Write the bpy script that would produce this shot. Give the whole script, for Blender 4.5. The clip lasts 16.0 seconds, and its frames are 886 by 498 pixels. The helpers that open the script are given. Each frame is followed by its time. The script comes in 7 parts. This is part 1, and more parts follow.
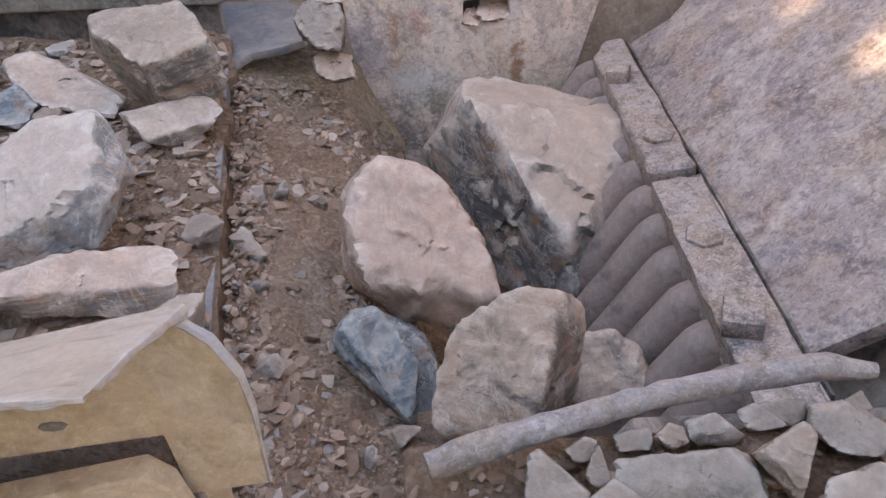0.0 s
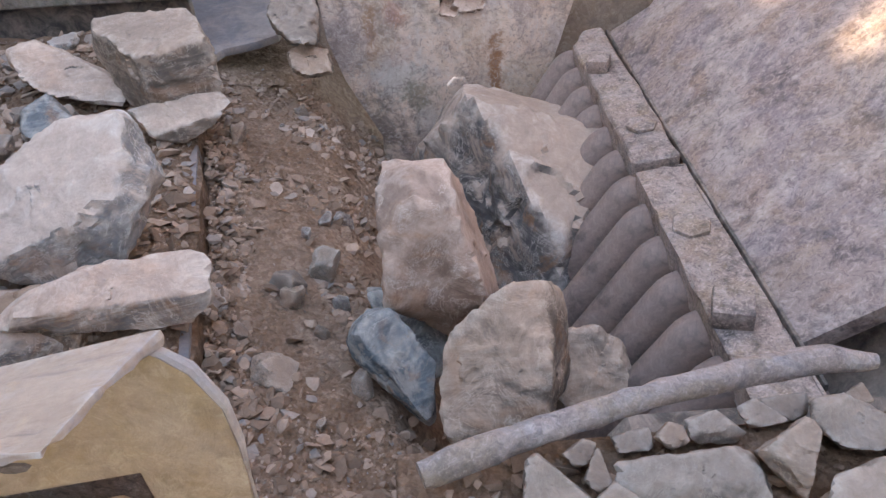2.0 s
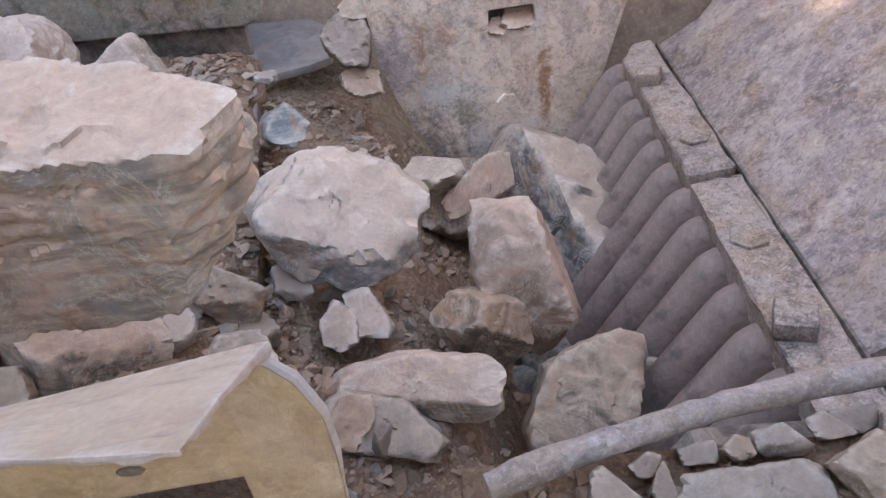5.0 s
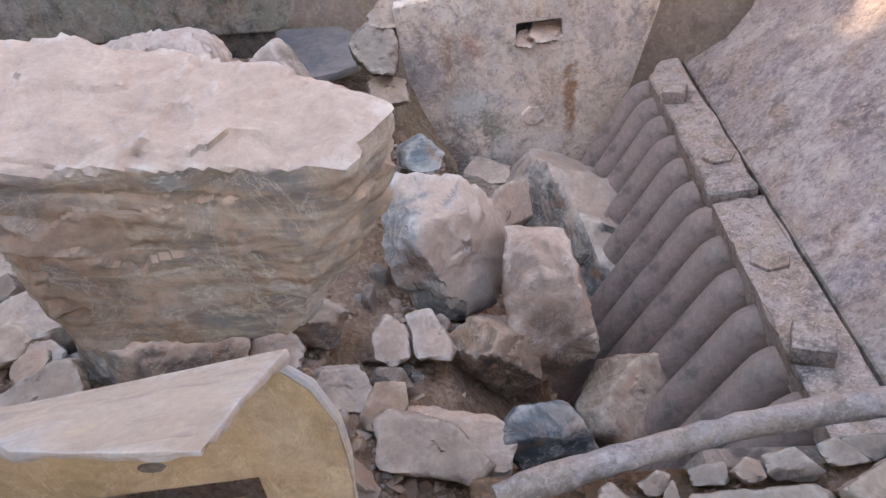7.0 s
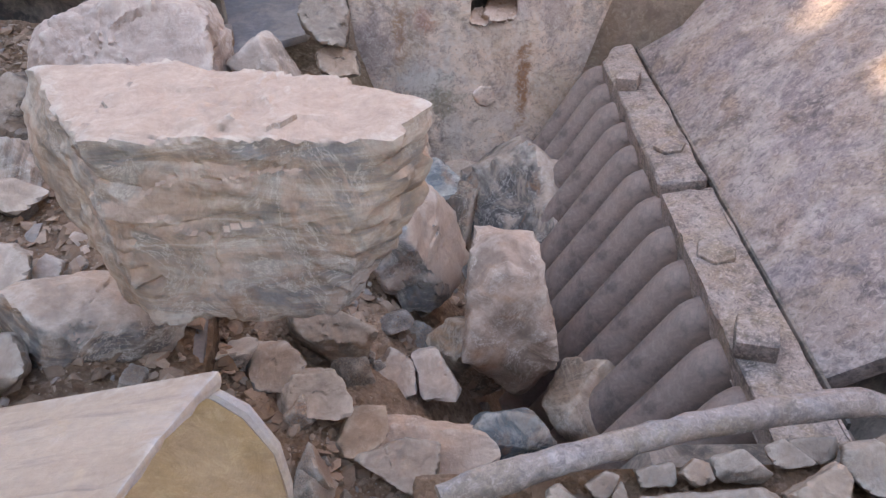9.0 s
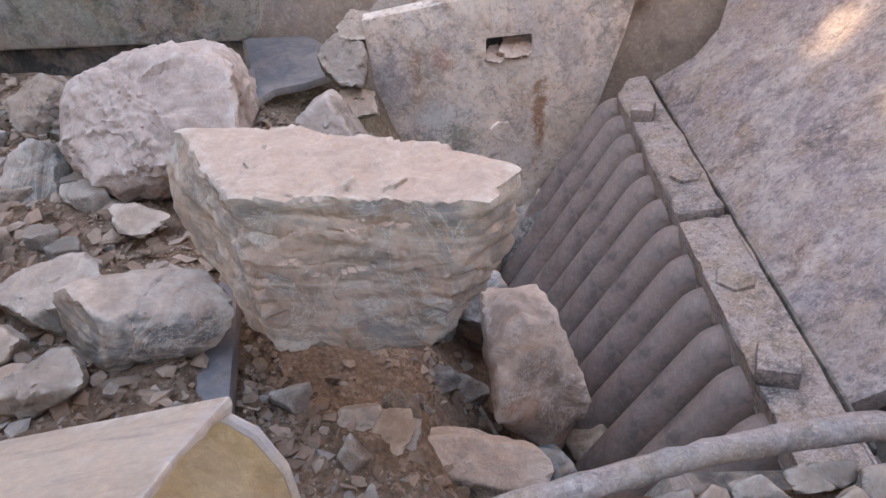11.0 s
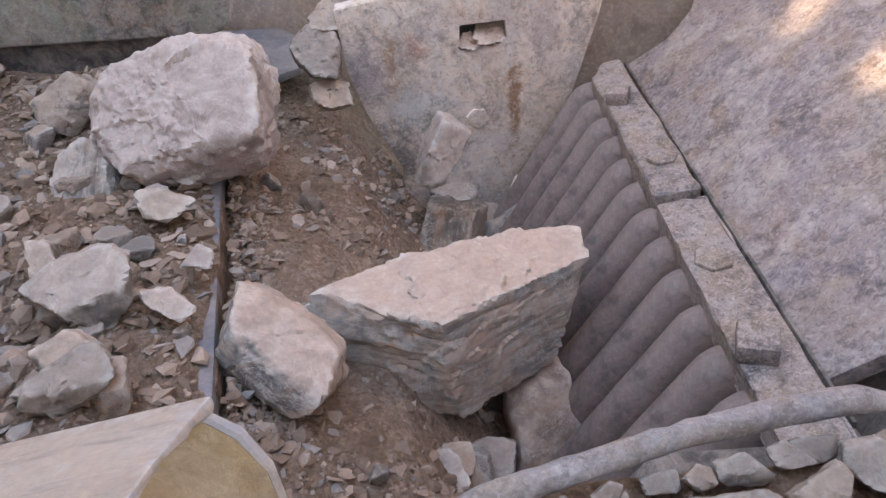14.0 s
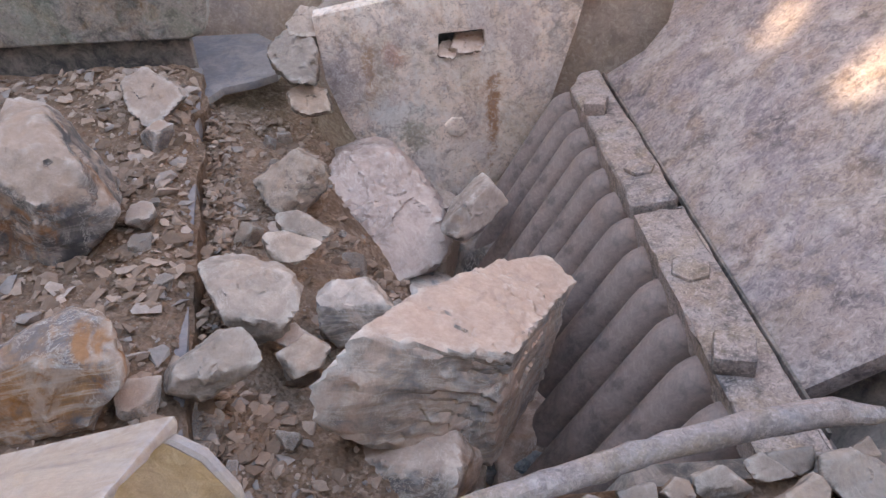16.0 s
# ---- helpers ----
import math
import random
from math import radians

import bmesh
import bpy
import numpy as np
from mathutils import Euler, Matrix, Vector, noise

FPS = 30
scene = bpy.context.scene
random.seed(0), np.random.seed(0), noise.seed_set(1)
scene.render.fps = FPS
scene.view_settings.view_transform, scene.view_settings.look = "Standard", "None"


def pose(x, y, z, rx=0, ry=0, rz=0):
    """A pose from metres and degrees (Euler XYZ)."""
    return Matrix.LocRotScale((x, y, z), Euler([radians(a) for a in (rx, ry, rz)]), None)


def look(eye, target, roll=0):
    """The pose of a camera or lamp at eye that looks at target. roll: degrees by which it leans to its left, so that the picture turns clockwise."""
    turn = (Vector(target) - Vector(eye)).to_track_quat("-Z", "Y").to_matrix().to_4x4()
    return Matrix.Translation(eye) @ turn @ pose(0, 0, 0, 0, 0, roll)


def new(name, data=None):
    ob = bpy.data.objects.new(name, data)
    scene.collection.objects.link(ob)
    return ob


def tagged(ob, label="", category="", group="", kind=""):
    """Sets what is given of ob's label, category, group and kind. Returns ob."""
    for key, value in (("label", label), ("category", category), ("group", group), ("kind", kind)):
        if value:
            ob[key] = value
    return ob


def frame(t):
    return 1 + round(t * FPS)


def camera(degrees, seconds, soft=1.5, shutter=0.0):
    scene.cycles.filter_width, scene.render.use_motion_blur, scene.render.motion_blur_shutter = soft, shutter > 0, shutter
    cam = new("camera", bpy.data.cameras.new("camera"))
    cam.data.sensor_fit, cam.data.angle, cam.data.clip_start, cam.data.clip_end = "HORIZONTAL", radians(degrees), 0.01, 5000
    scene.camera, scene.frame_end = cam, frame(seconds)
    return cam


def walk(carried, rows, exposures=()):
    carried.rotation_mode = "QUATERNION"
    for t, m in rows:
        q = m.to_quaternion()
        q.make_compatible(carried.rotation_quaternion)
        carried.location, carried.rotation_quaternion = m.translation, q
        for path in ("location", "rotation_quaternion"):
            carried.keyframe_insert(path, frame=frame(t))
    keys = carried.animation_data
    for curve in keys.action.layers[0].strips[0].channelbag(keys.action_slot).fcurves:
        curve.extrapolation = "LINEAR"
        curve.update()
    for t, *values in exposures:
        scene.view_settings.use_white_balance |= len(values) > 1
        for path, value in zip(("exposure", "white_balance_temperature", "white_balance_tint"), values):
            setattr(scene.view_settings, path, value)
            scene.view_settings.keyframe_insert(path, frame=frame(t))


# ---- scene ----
cam = camera(60, 16.0, soft=1.4)
walk(cam, [
    (0, look((0.192, 0.412, 0.719), (0.182, 1.965, -0.542), -2.70)),
    (0.5, look((0.191, 0.410, 0.717), (0.232, 1.974, -0.529), -2.00)),
    (1, look((0.184, 0.417, 0.712), (0.250, 1.972, -0.544), -1.30)),
    (1.5, look((0.184, 0.419, 0.710), (0.260, 1.985, -0.532), -1.90)),
    (2, look((0.185, 0.433, 0.708), (0.229, 1.972, -0.568), -2.80)),
    (2.5, look((0.169, 0.473, 0.679), (0.237, 1.935, -0.610), -0.48)),
    (3, look((0.166, 0.469, 0.688), (0.182, 1.951, -0.580), -2.38)),
    (3.5, look((0.185, 0.434, 0.714), (0.142, 1.979, -0.556), -5.50)),
    (4, look((0.182, 0.425, 0.716), (0.099, 1.982, -0.536), -7.20)),
    (4.2, look((0.181, 0.428, 0.716), (0.100, 1.987, -0.534), -7.40)),
    (6.3, look((0.167, 0.416, 0.715), (0.087, 2.008, -0.492), -4.30)),
    (6.5, look((0.177, 0.419, 0.722), (0.072, 2.012, -0.482), -5.00)),
    (7, look((0.177, 0.419, 0.723), (0.048, 2.003, -0.492), -5.50)),
    (7.5, look((0.177, 0.420, 0.722), (0.078, 2.001, -0.500), -4.20)),
    (8, look((0.171, 0.436, 0.721), (0.195, 1.977, -0.554), -0.10)),
    (8.5, look((0.170, 0.448, 0.704), (0.158, 2.000, -0.557), -0.70)),
    (8.7, look((0.170, 0.448, 0.707), (0.188, 1.991, -0.565), 0.10)),
    (11, look((0.179, 0.435, 0.720), (0.133, 2.037, -0.477), -3.00)),
    (11.5, look((0.182, 0.419, 0.735), (0.133, 2.018, -0.465), -2.50)),
    (12, look((0.177, 0.425, 0.730), (0.129, 2.030, -0.462), -2.50)),
    (12.5, look((0.176, 0.431, 0.722), (0.122, 2.059, -0.438), -3.10)),
    (13, look((0.174, 0.437, 0.716), (0.094, 2.066, -0.443), -3.70)),
    (13.5, look((0.173, 0.443, 0.712), (0.124, 2.052, -0.475), -3.70)),
    (14, look((0.179, 0.437, 0.719), (0.184, 2.020, -0.503), -3.70)),
    (14.5, look((0.178, 0.444, 0.714), (0.262, 2.028, -0.504), -1.90)),
    (15, look((0.180, 0.438, 0.722), (0.266, 2.028, -0.488), -1.10)),
    (15.5, look((0.179, 0.439, 0.721), (0.229, 2.043, -0.473), -1.70)),
    (16, look((0.179, 0.444, 0.715), (0.244, 2.037, -0.493), -2.00)),
], exposures=((0, 3.06, 8050, 8), (16, 3.06, 8050, 8)))

# Light: open shade under a clear sky; an added unseen wall blocks the low warm sun but for two gaps
SUN = Vector((-0.55, -0.62, 0.56)).normalized()
world = bpy.data.worlds.new("sky")
scene.world = world
world.use_nodes = True
sky = world.node_tree.nodes.new("ShaderNodeTexSky")
sky.sky_type, sky.sun_disc = "NISHITA", False
sky.sun_elevation, sky.sun_rotation = math.asin(SUN.z), math.atan2(SUN.x, SUN.y)
world.node_tree.links.new(sky.outputs["Color"], world.node_tree.nodes["Background"].inputs["Color"])
world.node_tree.nodes["Background"].inputs["Strength"].default_value = 0.15
sun = new("sun", bpy.data.lights.new("sun", "SUN"))
sun.data.energy, sun.data.angle, sun.data.color = 1.7, radians(1.0), (1.0, 0.80, 0.58)
sun.matrix_basis = look(SUN * 9, (0, 0, 0))

# Materials -------------------------------------------------------------------------------------------------------

def nodes_of(name):
    m = bpy.data.materials.new(name)
    m.use_nodes = True
    nt = m.node_tree
    return m, nt, nt.nodes["Principled BSDF"]


def add(nt, kind, **values):
    n = nt.nodes.new(kind)
    for key, value in values.items():
        if key in n.inputs:
            n.inputs[key].default_value = value
    return n


def noise_node(nt, vec, scale, detail=6.0, rough=0.6, distort=0.0):
    n = add(nt, "ShaderNodeTexNoise", Scale=scale, Detail=detail, Roughness=rough, Distortion=distort)
    nt.links.new(vec, n.inputs["Vector"])
    return n.outputs["Fac"]


def ramp(nt, fac, stops):
    r = nt.nodes.new("ShaderNodeValToRGB")
    el = r.color_ramp.elements
    while len(el) < len(stops):
        el.new(0.5)
    for e, (p, c) in zip(el, stops):
        e.position, e.color = p, (*c, 1)
    nt.links.new(fac, r.inputs["Fac"])
    return r.outputs["Color"]


def mix(nt, fac, a, b, blend="MIX"):
    n = nt.nodes.new("ShaderNodeMix")
    n.data_type, n.blend_type = "RGBA", blend
    for sock, value in ((n.inputs[0], fac), (n.inputs[6], a), (n.inputs[7], b)):
        if isinstance(value, (int, float)):
            sock.default_value = value
        elif isinstance(value, tuple):
            sock.default_value = (*value, 1)
        else:
            nt.links.new(value, sock)
    return n.outputs[2]


def math_node(nt, op, a, b=0.0, clamp=False):
    n = nt.nodes.new("ShaderNodeMath")
    n.operation, n.use_clamp = op, clamp
    for sock, value in ((n.inputs[0], a), (n.inputs[1], b)):
        if isinstance(value, (int, float)):
            sock.default_value = value
        else:
            nt.links.new(value, sock)
    return n.outputs[0]


def band(nt, fac, lo, hi):
    n = nt.nodes.new("ShaderNodeMapRange")
    n.inputs[1].default_value, n.inputs[2].default_value = lo, hi
    nt.links.new(fac, n.inputs[0])
    return n.outputs[0]


def relief(nt, bsdf, height, strength, distance):
    b = add(nt, "ShaderNodeBump", Strength=strength, Distance=distance)
    nt.links.new(height, b.inputs["Height"])
    nt.links.new(b.outputs["Normal"], bsdf.inputs["Normal"])


def coords(nt, kind="Object", scale=(1, 1, 1), rot=(0, 0, 0)):
    tc = nt.nodes.new("ShaderNodeTexCoord")
    mp = nt.nodes.new("ShaderNodeMapping")
    mp.inputs["Scale"].default_value = scale
    mp.inputs["Rotation"].default_value = [radians(a) for a in rot]
    nt.links.new(tc.outputs[kind], mp.inputs["Vector"])
    return mp.outputs["Vector"], tc


def rock_material(name, dust, body, dark, vein, layered=0.4, tilt=(0, 0, 0), dusty=0.6, rust=0.0):
    """Broken quarry stone: stained body with layers, pale chipped edges and veins, rust, and dust settled on upper faces."""
    m, nt, bsdf = nodes_of(name)
    vec, tc = coords(nt)
    info = nt.nodes.new("ShaderNodeObjectInfo")
    spread = nt.nodes.new("ShaderNodeVectorMath")
    spread.operation = "SCALE"
    spread.inputs[0].default_value = (7, 5, 3)
    nt.links.new(info.outputs["Random"], spread.inputs["Scale"])
    shift = nt.nodes.new("ShaderNodeVectorMath")
    shift.operation = "ADD"
    nt.links.new(vec, shift.inputs[0])
    nt.links.new(spread.outputs[0], shift.inputs[1])
    v = shift.outputs[0]
    large = noise_node(nt, v, 8.0, 4, 0.55, 0.6)
    patch = noise_node(nt, v, 15.0, 7, 0.7, 0.8)
    mid = noise_node(nt, v, 34.0, 8, 0.7, 0.5)
    fine = noise_node(nt, v, 150.0, 5, 0.7)
    lay = nt.nodes.new("ShaderNodeMapping")
    lay.inputs["Scale"].default_value = (3.5, 3.5, 19)
    lay.inputs["Rotation"].default_value = [radians(a) for a in tilt]
    nt.links.new(v, lay.inputs["Vector"])
    strata = noise_node(nt, lay.outputs["Vector"], 1.0, 5, 0.6, 0.9)
    base = mix(nt, band(nt, large, 0.38, 0.60), body, dark)
    bands = ramp(nt, strata, [(0.32, dark), (0.42, body), (0.455, vein), (0.49, body), (0.53, dark), (0.565, body), (0.62, vein), (0.70, dark)])
    base = mix(nt, layered, base, bands)
    base = mix(nt, math_node(nt, "MULTIPLY", band(nt, patch, 0.53, 0.60), 0.65), base, dust)
    base = mix(nt, math_node(nt, "MULTIPLY", band(nt, patch, 0.47, 0.39), 0.8 - 0.45 * layered), base, dark)
    crack = band(nt, math_node(nt, "ABSOLUTE", math_node(nt, "SUBTRACT", patch, 0.5)), 0.016, 0.0)
    base = mix(nt, math_node(nt, "MULTIPLY", crack, math_node(nt, "MULTIPLY", band(nt, large, 0.40, 0.55), 0.7)), base, vein)
    if rust:
        spot = band(nt, noise_node(nt, v, 12.0, 6, 0.65, 0.9), 0.54, 0.64)
        base = mix(nt, math_node(nt, "MULTIPLY", spot, rust), base, (0.33, 0.145, 0.05))
    geo = nt.nodes.new("ShaderNodeNewGeometry")
    edge = band(nt, math_node(nt, "ADD", geo.outputs["Pointiness"], math_node(nt, "MULTIPLY", math_node(nt, "SUBTRACT", mid, 0.5), 0.16)), 0.52, 0.60)
    up = nt.nodes.new("ShaderNodeSeparateXYZ")
    nt.links.new(tc.outputs["Normal"], up.inputs[0])
    lift = math_node(nt, "ADD", up.outputs["Z"], math_node(nt, "MULTIPLY", math_node(nt, "SUBTRACT", patch, 0.5), 1.1))
    film = math_node(nt, "ADD", math_node(nt, "MULTIPLY", band(nt, lift, 0.34, 0.72), dusty), dusty * 0.05, True)
    base = mix(nt, film, base, dust)
    base = mix(nt, math_node(nt, "MULTIPLY", edge, 0.7), base, vein)
    base = mix(nt, 0.38, base, ramp(nt, fine, [(0.25, (0.36, 0.35, 0.34)), (0.75, (0.65, 0.65, 0.64))]), "OVERLAY")
    base = mix(nt, 0.50, base, ramp(nt, mid, [(0.3, (0.34, 0.33, 0.32)), (0.7, (0.66, 0.66, 0.66))]), "OVERLAY")
    tone = nt.nodes.new("ShaderNodeHueSaturation")
    nt.links.new(math_node(nt, "ADD", math_node(nt, "MULTIPLY", info.outputs["Random"], 0.55), 0.62), tone.inputs["Saturation"])
    nt.links.new(math_node(nt, "SUBTRACT", 1.12, math_node(nt, "MULTIPLY", math_node(nt, "FRACT", math_node(nt, "MULTIPLY", info.outputs["Random"], 7.0)), 0.30)), tone.inputs["Value"])
    nt.links.new(base, tone.inputs["Color"])
    nt.links.new(tone.outputs[0], bsdf.inputs["Base Color"])
    bsdf.inputs["Roughness"].default_value = 0.84
    bsdf.inputs["Specular IOR Level"].default_value = 0.3
    h = math_node(nt, "ADD", math_node(nt, "MULTIPLY", patch, 0.9), math_node(nt, "MULTIPLY", mid, 0.6))
    h = math_node(nt, "ADD", h, math_node(nt, "MULTIPLY", fine, 0.08))
    h = math_node(nt, "ADD", h, math_node(nt, "MULTIPLY", strata, layered * 0.9))
    relief(nt, bsdf, h, 0.45, 0.012)
    return m


def stain_mark(nt, spot, size):
    """One stain of ragged outline round a spot, with half sizes along each axis."""
    vec, tc = coords(nt)
    away = nt.nodes.new("ShaderNodeVectorMath")
    away.operation = "SUBTRACT"
    away.inputs[1].default_value = spot
    nt.links.new(vec, away.inputs[0])
    fit_in = nt.nodes.new("ShaderNodeVectorMath")
    fit_in.operation = "DIVIDE"
    fit_in.inputs[1].default_value = size
    nt.links.new(away.outputs[0], fit_in.inputs[0])
    far = nt.nodes.new("ShaderNodeVectorMath")
    far.operation = "LENGTH"
    nt.links.new(fit_in.outputs[0], far.inputs[0])
    ragged = math_node(nt, "MULTIPLY", math_node(nt, "SUBTRACT", noise_node(nt, vec, 26.0, 8, 0.75, 0.7), 0.5), 3.6)
    return band(nt, math_node(nt, "ADD", far.outputs["Value"], ragged), 1.05, 0.45)


def steel_material(name, dust, metal, stain, cover=0.6, rust=0.25, scale=1.0, streak=0.0, speckle=0.45, bump=0.5, tints=(), marks=()):
    """Worn mineral-dusted steel: bare scuffed patches, dust film, pits, specks, rust and runs down the plate."""
    m, nt, bsdf = nodes_of(name)
    vec, _ = coords(nt)
    large = noise_node(nt, vec, 4.5 * scale, 6, 0.65, 0.6)
    mid = noise_node(nt, vec, 24.0 * scale, 8, 0.72, 0.6)
    fine = noise_node(nt, vec, 120.0 * scale, 6, 0.75)
    speck = noise_node(nt, vec, 75.0 * scale, 5, 0.75, 1.2)
    c = mix(nt, band(nt, math_node(nt, "ADD", large, math_node(nt, "MULTIPLY", mid, 0.9)), 1.06 - cover * 0.5, 1.26 - cover * 0.5), metal, dust)
    c = mix(nt, math_node(nt, "MULTIPLY", band(nt, noise_node(nt, vec, 8.0 * scale, 7, 0.7, 0.9), 0.52, 0.66), rust), c, stain)
    if streak:
        runs, _ = coords(nt, "Object", (16, 16, 1.3))
        run = noise_node(nt, runs, 1.0, 5, 0.6, 0.5)
        c = mix(nt, math_node(nt, "MULTIPLY", math_node(nt, "MULTIPLY", band(nt, run, 0.56, 0.66), band(nt, large, 0.35, 0.6)), streak), c, stain)
        c = mix(nt, math_node(nt, "MULTIPLY", math_node(nt, "MULTIPLY", band(nt, run, 0.46, 0.34), band(nt, large, 0.6, 0.4)), streak), c, (0.60, 0.57, 0.56))
    for i, (tint, most) in enumerate(tints):
        place, _ = coords(nt)
        shift = nt.nodes.new("ShaderNodeVectorMath")
        shift.operation = "ADD"
        shift.inputs[1].default_value = (3.7 * i + 1.3, 2.1 * i, 5.3 * i)
        nt.links.new(place, shift.inputs[0])
        c = mix(nt, math_node(nt, "MULTIPLY", band(nt, noise_node(nt, shift.outputs[0], 6.5 * scale, 7, 0.72, 0.8), 0.48, 0.60), most), c, tint)
    for spot, size, tint, most in marks:
        c = mix(nt, math_node(nt, "MULTIPLY", stain_mark(nt, spot, size), most), c, tint)
    pale = tuple(min(0.75, v * 1.5 + 0.05) for v in dust)
    c = mix(nt, math_node(nt, "MULTIPLY", band(nt, speck, 0.53, 0.62), speckle), c, pale)
    c = mix(nt, math_node(nt, "MULTIPLY", band(nt, speck, 0.46, 0.38), speckle * 1.2), c, metal)
    c = mix(nt, 0.55, c, ramp(nt, mid, [(0.3, (0.34, 0.34, 0.34)), (0.7, (0.66, 0.66, 0.66))]), "OVERLAY")
    c = mix(nt, 0.5, c, ramp(nt, fine, [(0.25, (0.33, 0.33, 0.33)), (0.75, (0.66, 0.66, 0.66))]), "OVERLAY")
    nt.links.new(c, bsdf.inputs["Base Color"])
    bsdf.inputs["Roughness"].default_value = 0.72
    bsdf.inputs["Metallic"].default_value = 0.1
    relief(nt, bsdf, math_node(nt, "ADD", math_node(nt, "MULTIPLY", mid, 0.6), math_node(nt, "MULTIPLY", speck, 0.25)), bump, 0.006)
    return m


def dirt_material(name, a, b, c):
    m, nt, bsdf = nodes_of(name)
    vec, _ = coords(nt)
    large = noise_node(nt, vec, 5.0, 6, 0.6, 0.3)
    mid = noise_node(nt, vec, 40.0, 8, 0.7, 0.2)
    fine = noise_node(nt, vec, 190.0, 6, 0.7)
    vor = add(nt, "ShaderNodeTexVoronoi", Scale=120.0, Randomness=1.0)
    nt.links.new(vec, vor.inputs["Vector"])
    col = mix(nt, band(nt, large, 0.35, 0.65), a, b)
    col = mix(nt, band(nt, mid, 0.5, 0.68), col, c)
    tone = nt.nodes.new("ShaderNodeRGBToBW")
    nt.links.new(vor.outputs["Color"], tone.inputs[0])
    col = mix(nt, 0.30, col, tone.outputs[0], "SOFT_LIGHT")
    col = mix(nt, 0.55, col, ramp(nt, fine, [(0.25, (0.3, 0.3, 0.3)), (0.75, (0.68, 0.68, 0.68))]), "OVERLAY")
    nt.links.new(col, bsdf.inputs["Base Color"])
    bsdf.inputs["Roughness"].default_value = 0.95
    bsdf.inputs["Specular IOR Level"].default_value = 0.15
    h = math_node(nt, "SUBTRACT", math_node(nt, "ADD", math_node(nt, "MULTIPLY", mid, 1.2), math_node(nt, "MULTIPLY", fine, 0.4)), math_node(nt, "MULTIPLY", vor.outputs["Distance"], 0.6))
    relief(nt, bsdf, h, 0.9, 0.012)
    return m


def chip_material(name, stops):
    """Loose stones: each island takes its own tone."""
    m, nt, bsdf = nodes_of(name)
    vec, _ = coords(nt)
    geo = nt.nodes.new("ShaderNodeNewGeometry")
    tone = ramp(nt, geo.outputs["Random Per Island"], stops)
    mid = noise_node(nt, vec, 70.0, 8, 0.7, 0.3)
    fine = noise_node(nt, vec, 260.0, 5, 0.7)
    c = mix(nt, 0.5, tone, ramp(nt, mid, [(0.3, (0.34, 0.33, 0.32)), (0.7, (0.68, 0.67, 0.66))]), "OVERLAY")
    c = mix(nt, 0.4, c, ramp(nt, fine, [(0.25, (0.35, 0.35, 0.35)), (0.75, (0.65, 0.65, 0.65))]), "OVERLAY")
    nt.links.new(c, bsdf.inputs["Base Color"])
    bsdf.inputs["Roughness"].default_value = 0.9
    bsdf.inputs["Specular IOR Level"].default_value = 0.2
    relief(nt, bsdf, mid, 0.5, 0.006)
    return m


DUST = (0.54, 0.395, 0.335)
rock_pink = rock_material("pink_dusted_stone", (0.53, 0.42, 0.375), (0.42, 0.32, 0.275), (0.25, 0.195, 0.175), (0.66, 0.585, 0.55), 0.12, dusty=0.7, rust=0.3)
rock_grey = rock_material("grey_banded_stone", (0.46, 0.36, 0.31), (0.22, 0.195, 0.185), (0.075, 0.08, 0.095), (0.62, 0.58, 0.57), 0.25, (25, 60, 10), 0.8, 0.6)
rock_blue = rock_material("blue_slate_stone", (0.34, 0.33, 0.32), (0.10, 0.145, 0.19), (0.045, 0.06, 0.085), (0.46, 0.47, 0.47), 0.35, (60, 20, 0), 0.15, 0.45)
rock_layer = rock_material("layered_tan_stone", (0.51, 0.385, 0.325), (0.34, 0.255, 0.20), (0.135, 0.14, 0.155), (0.62, 0.56, 0.52), 0.5, (0, 4, 0), 0.65, 0.4)
rock_tan = rock_material("tan_broken_stone", (0.46, 0.35, 0.29), (0.28, 0.215, 0.17), (0.125, 0.11, 0.105), (0.56, 0.49, 0.44), 0.35, (15, 25, 40), 0.6, 0.35)
rock_rust = rock_material("rust_stained_stone", (0.42, 0.33, 0.28), (0.34, 0.195, 0.105), (0.10, 0.12, 0.155), (0.58, 0.55, 0.53), 0.5, (40, 50, 0), 0.2, 0.9)
rock_crystal = rock_material("pale_pink_crystalline_stone", (0.60, 0.50, 0.47), (0.53, 0.43, 0.40), (0.40, 0.32, 0.30), (0.74, 0.68, 0.66), 0.08, dusty=0.5, rust=0.1)
rock_giant = rock_material("striped_layered_slab_stone", (0.54, 0.41, 0.35), (0.47, 0.375, 0.31), (0.25, 0.255, 0.275), (0.68, 0.64, 0.61), 0.5, (0, 4, 0), 0.85, 0.3)
rock_ledge = rock_material("dull_tan_ledge_stone", (0.30, 0.24, 0.21), (0.225, 0.185, 0.16), (0.125, 0.11, 0.105), (0.40, 0.35, 0.32), 0.25, (15, 25, 40), 0.7, 0.3)
rock_white = rock_material("pale_crusted_slab_stone", (0.50, 0.385, 0.325), (0.37, 0.295, 0.25), (0.16, 0.19, 0.235), (0.64, 0.62, 0.61), 0.35, (0, 0, 0), 0.95, 0.4)

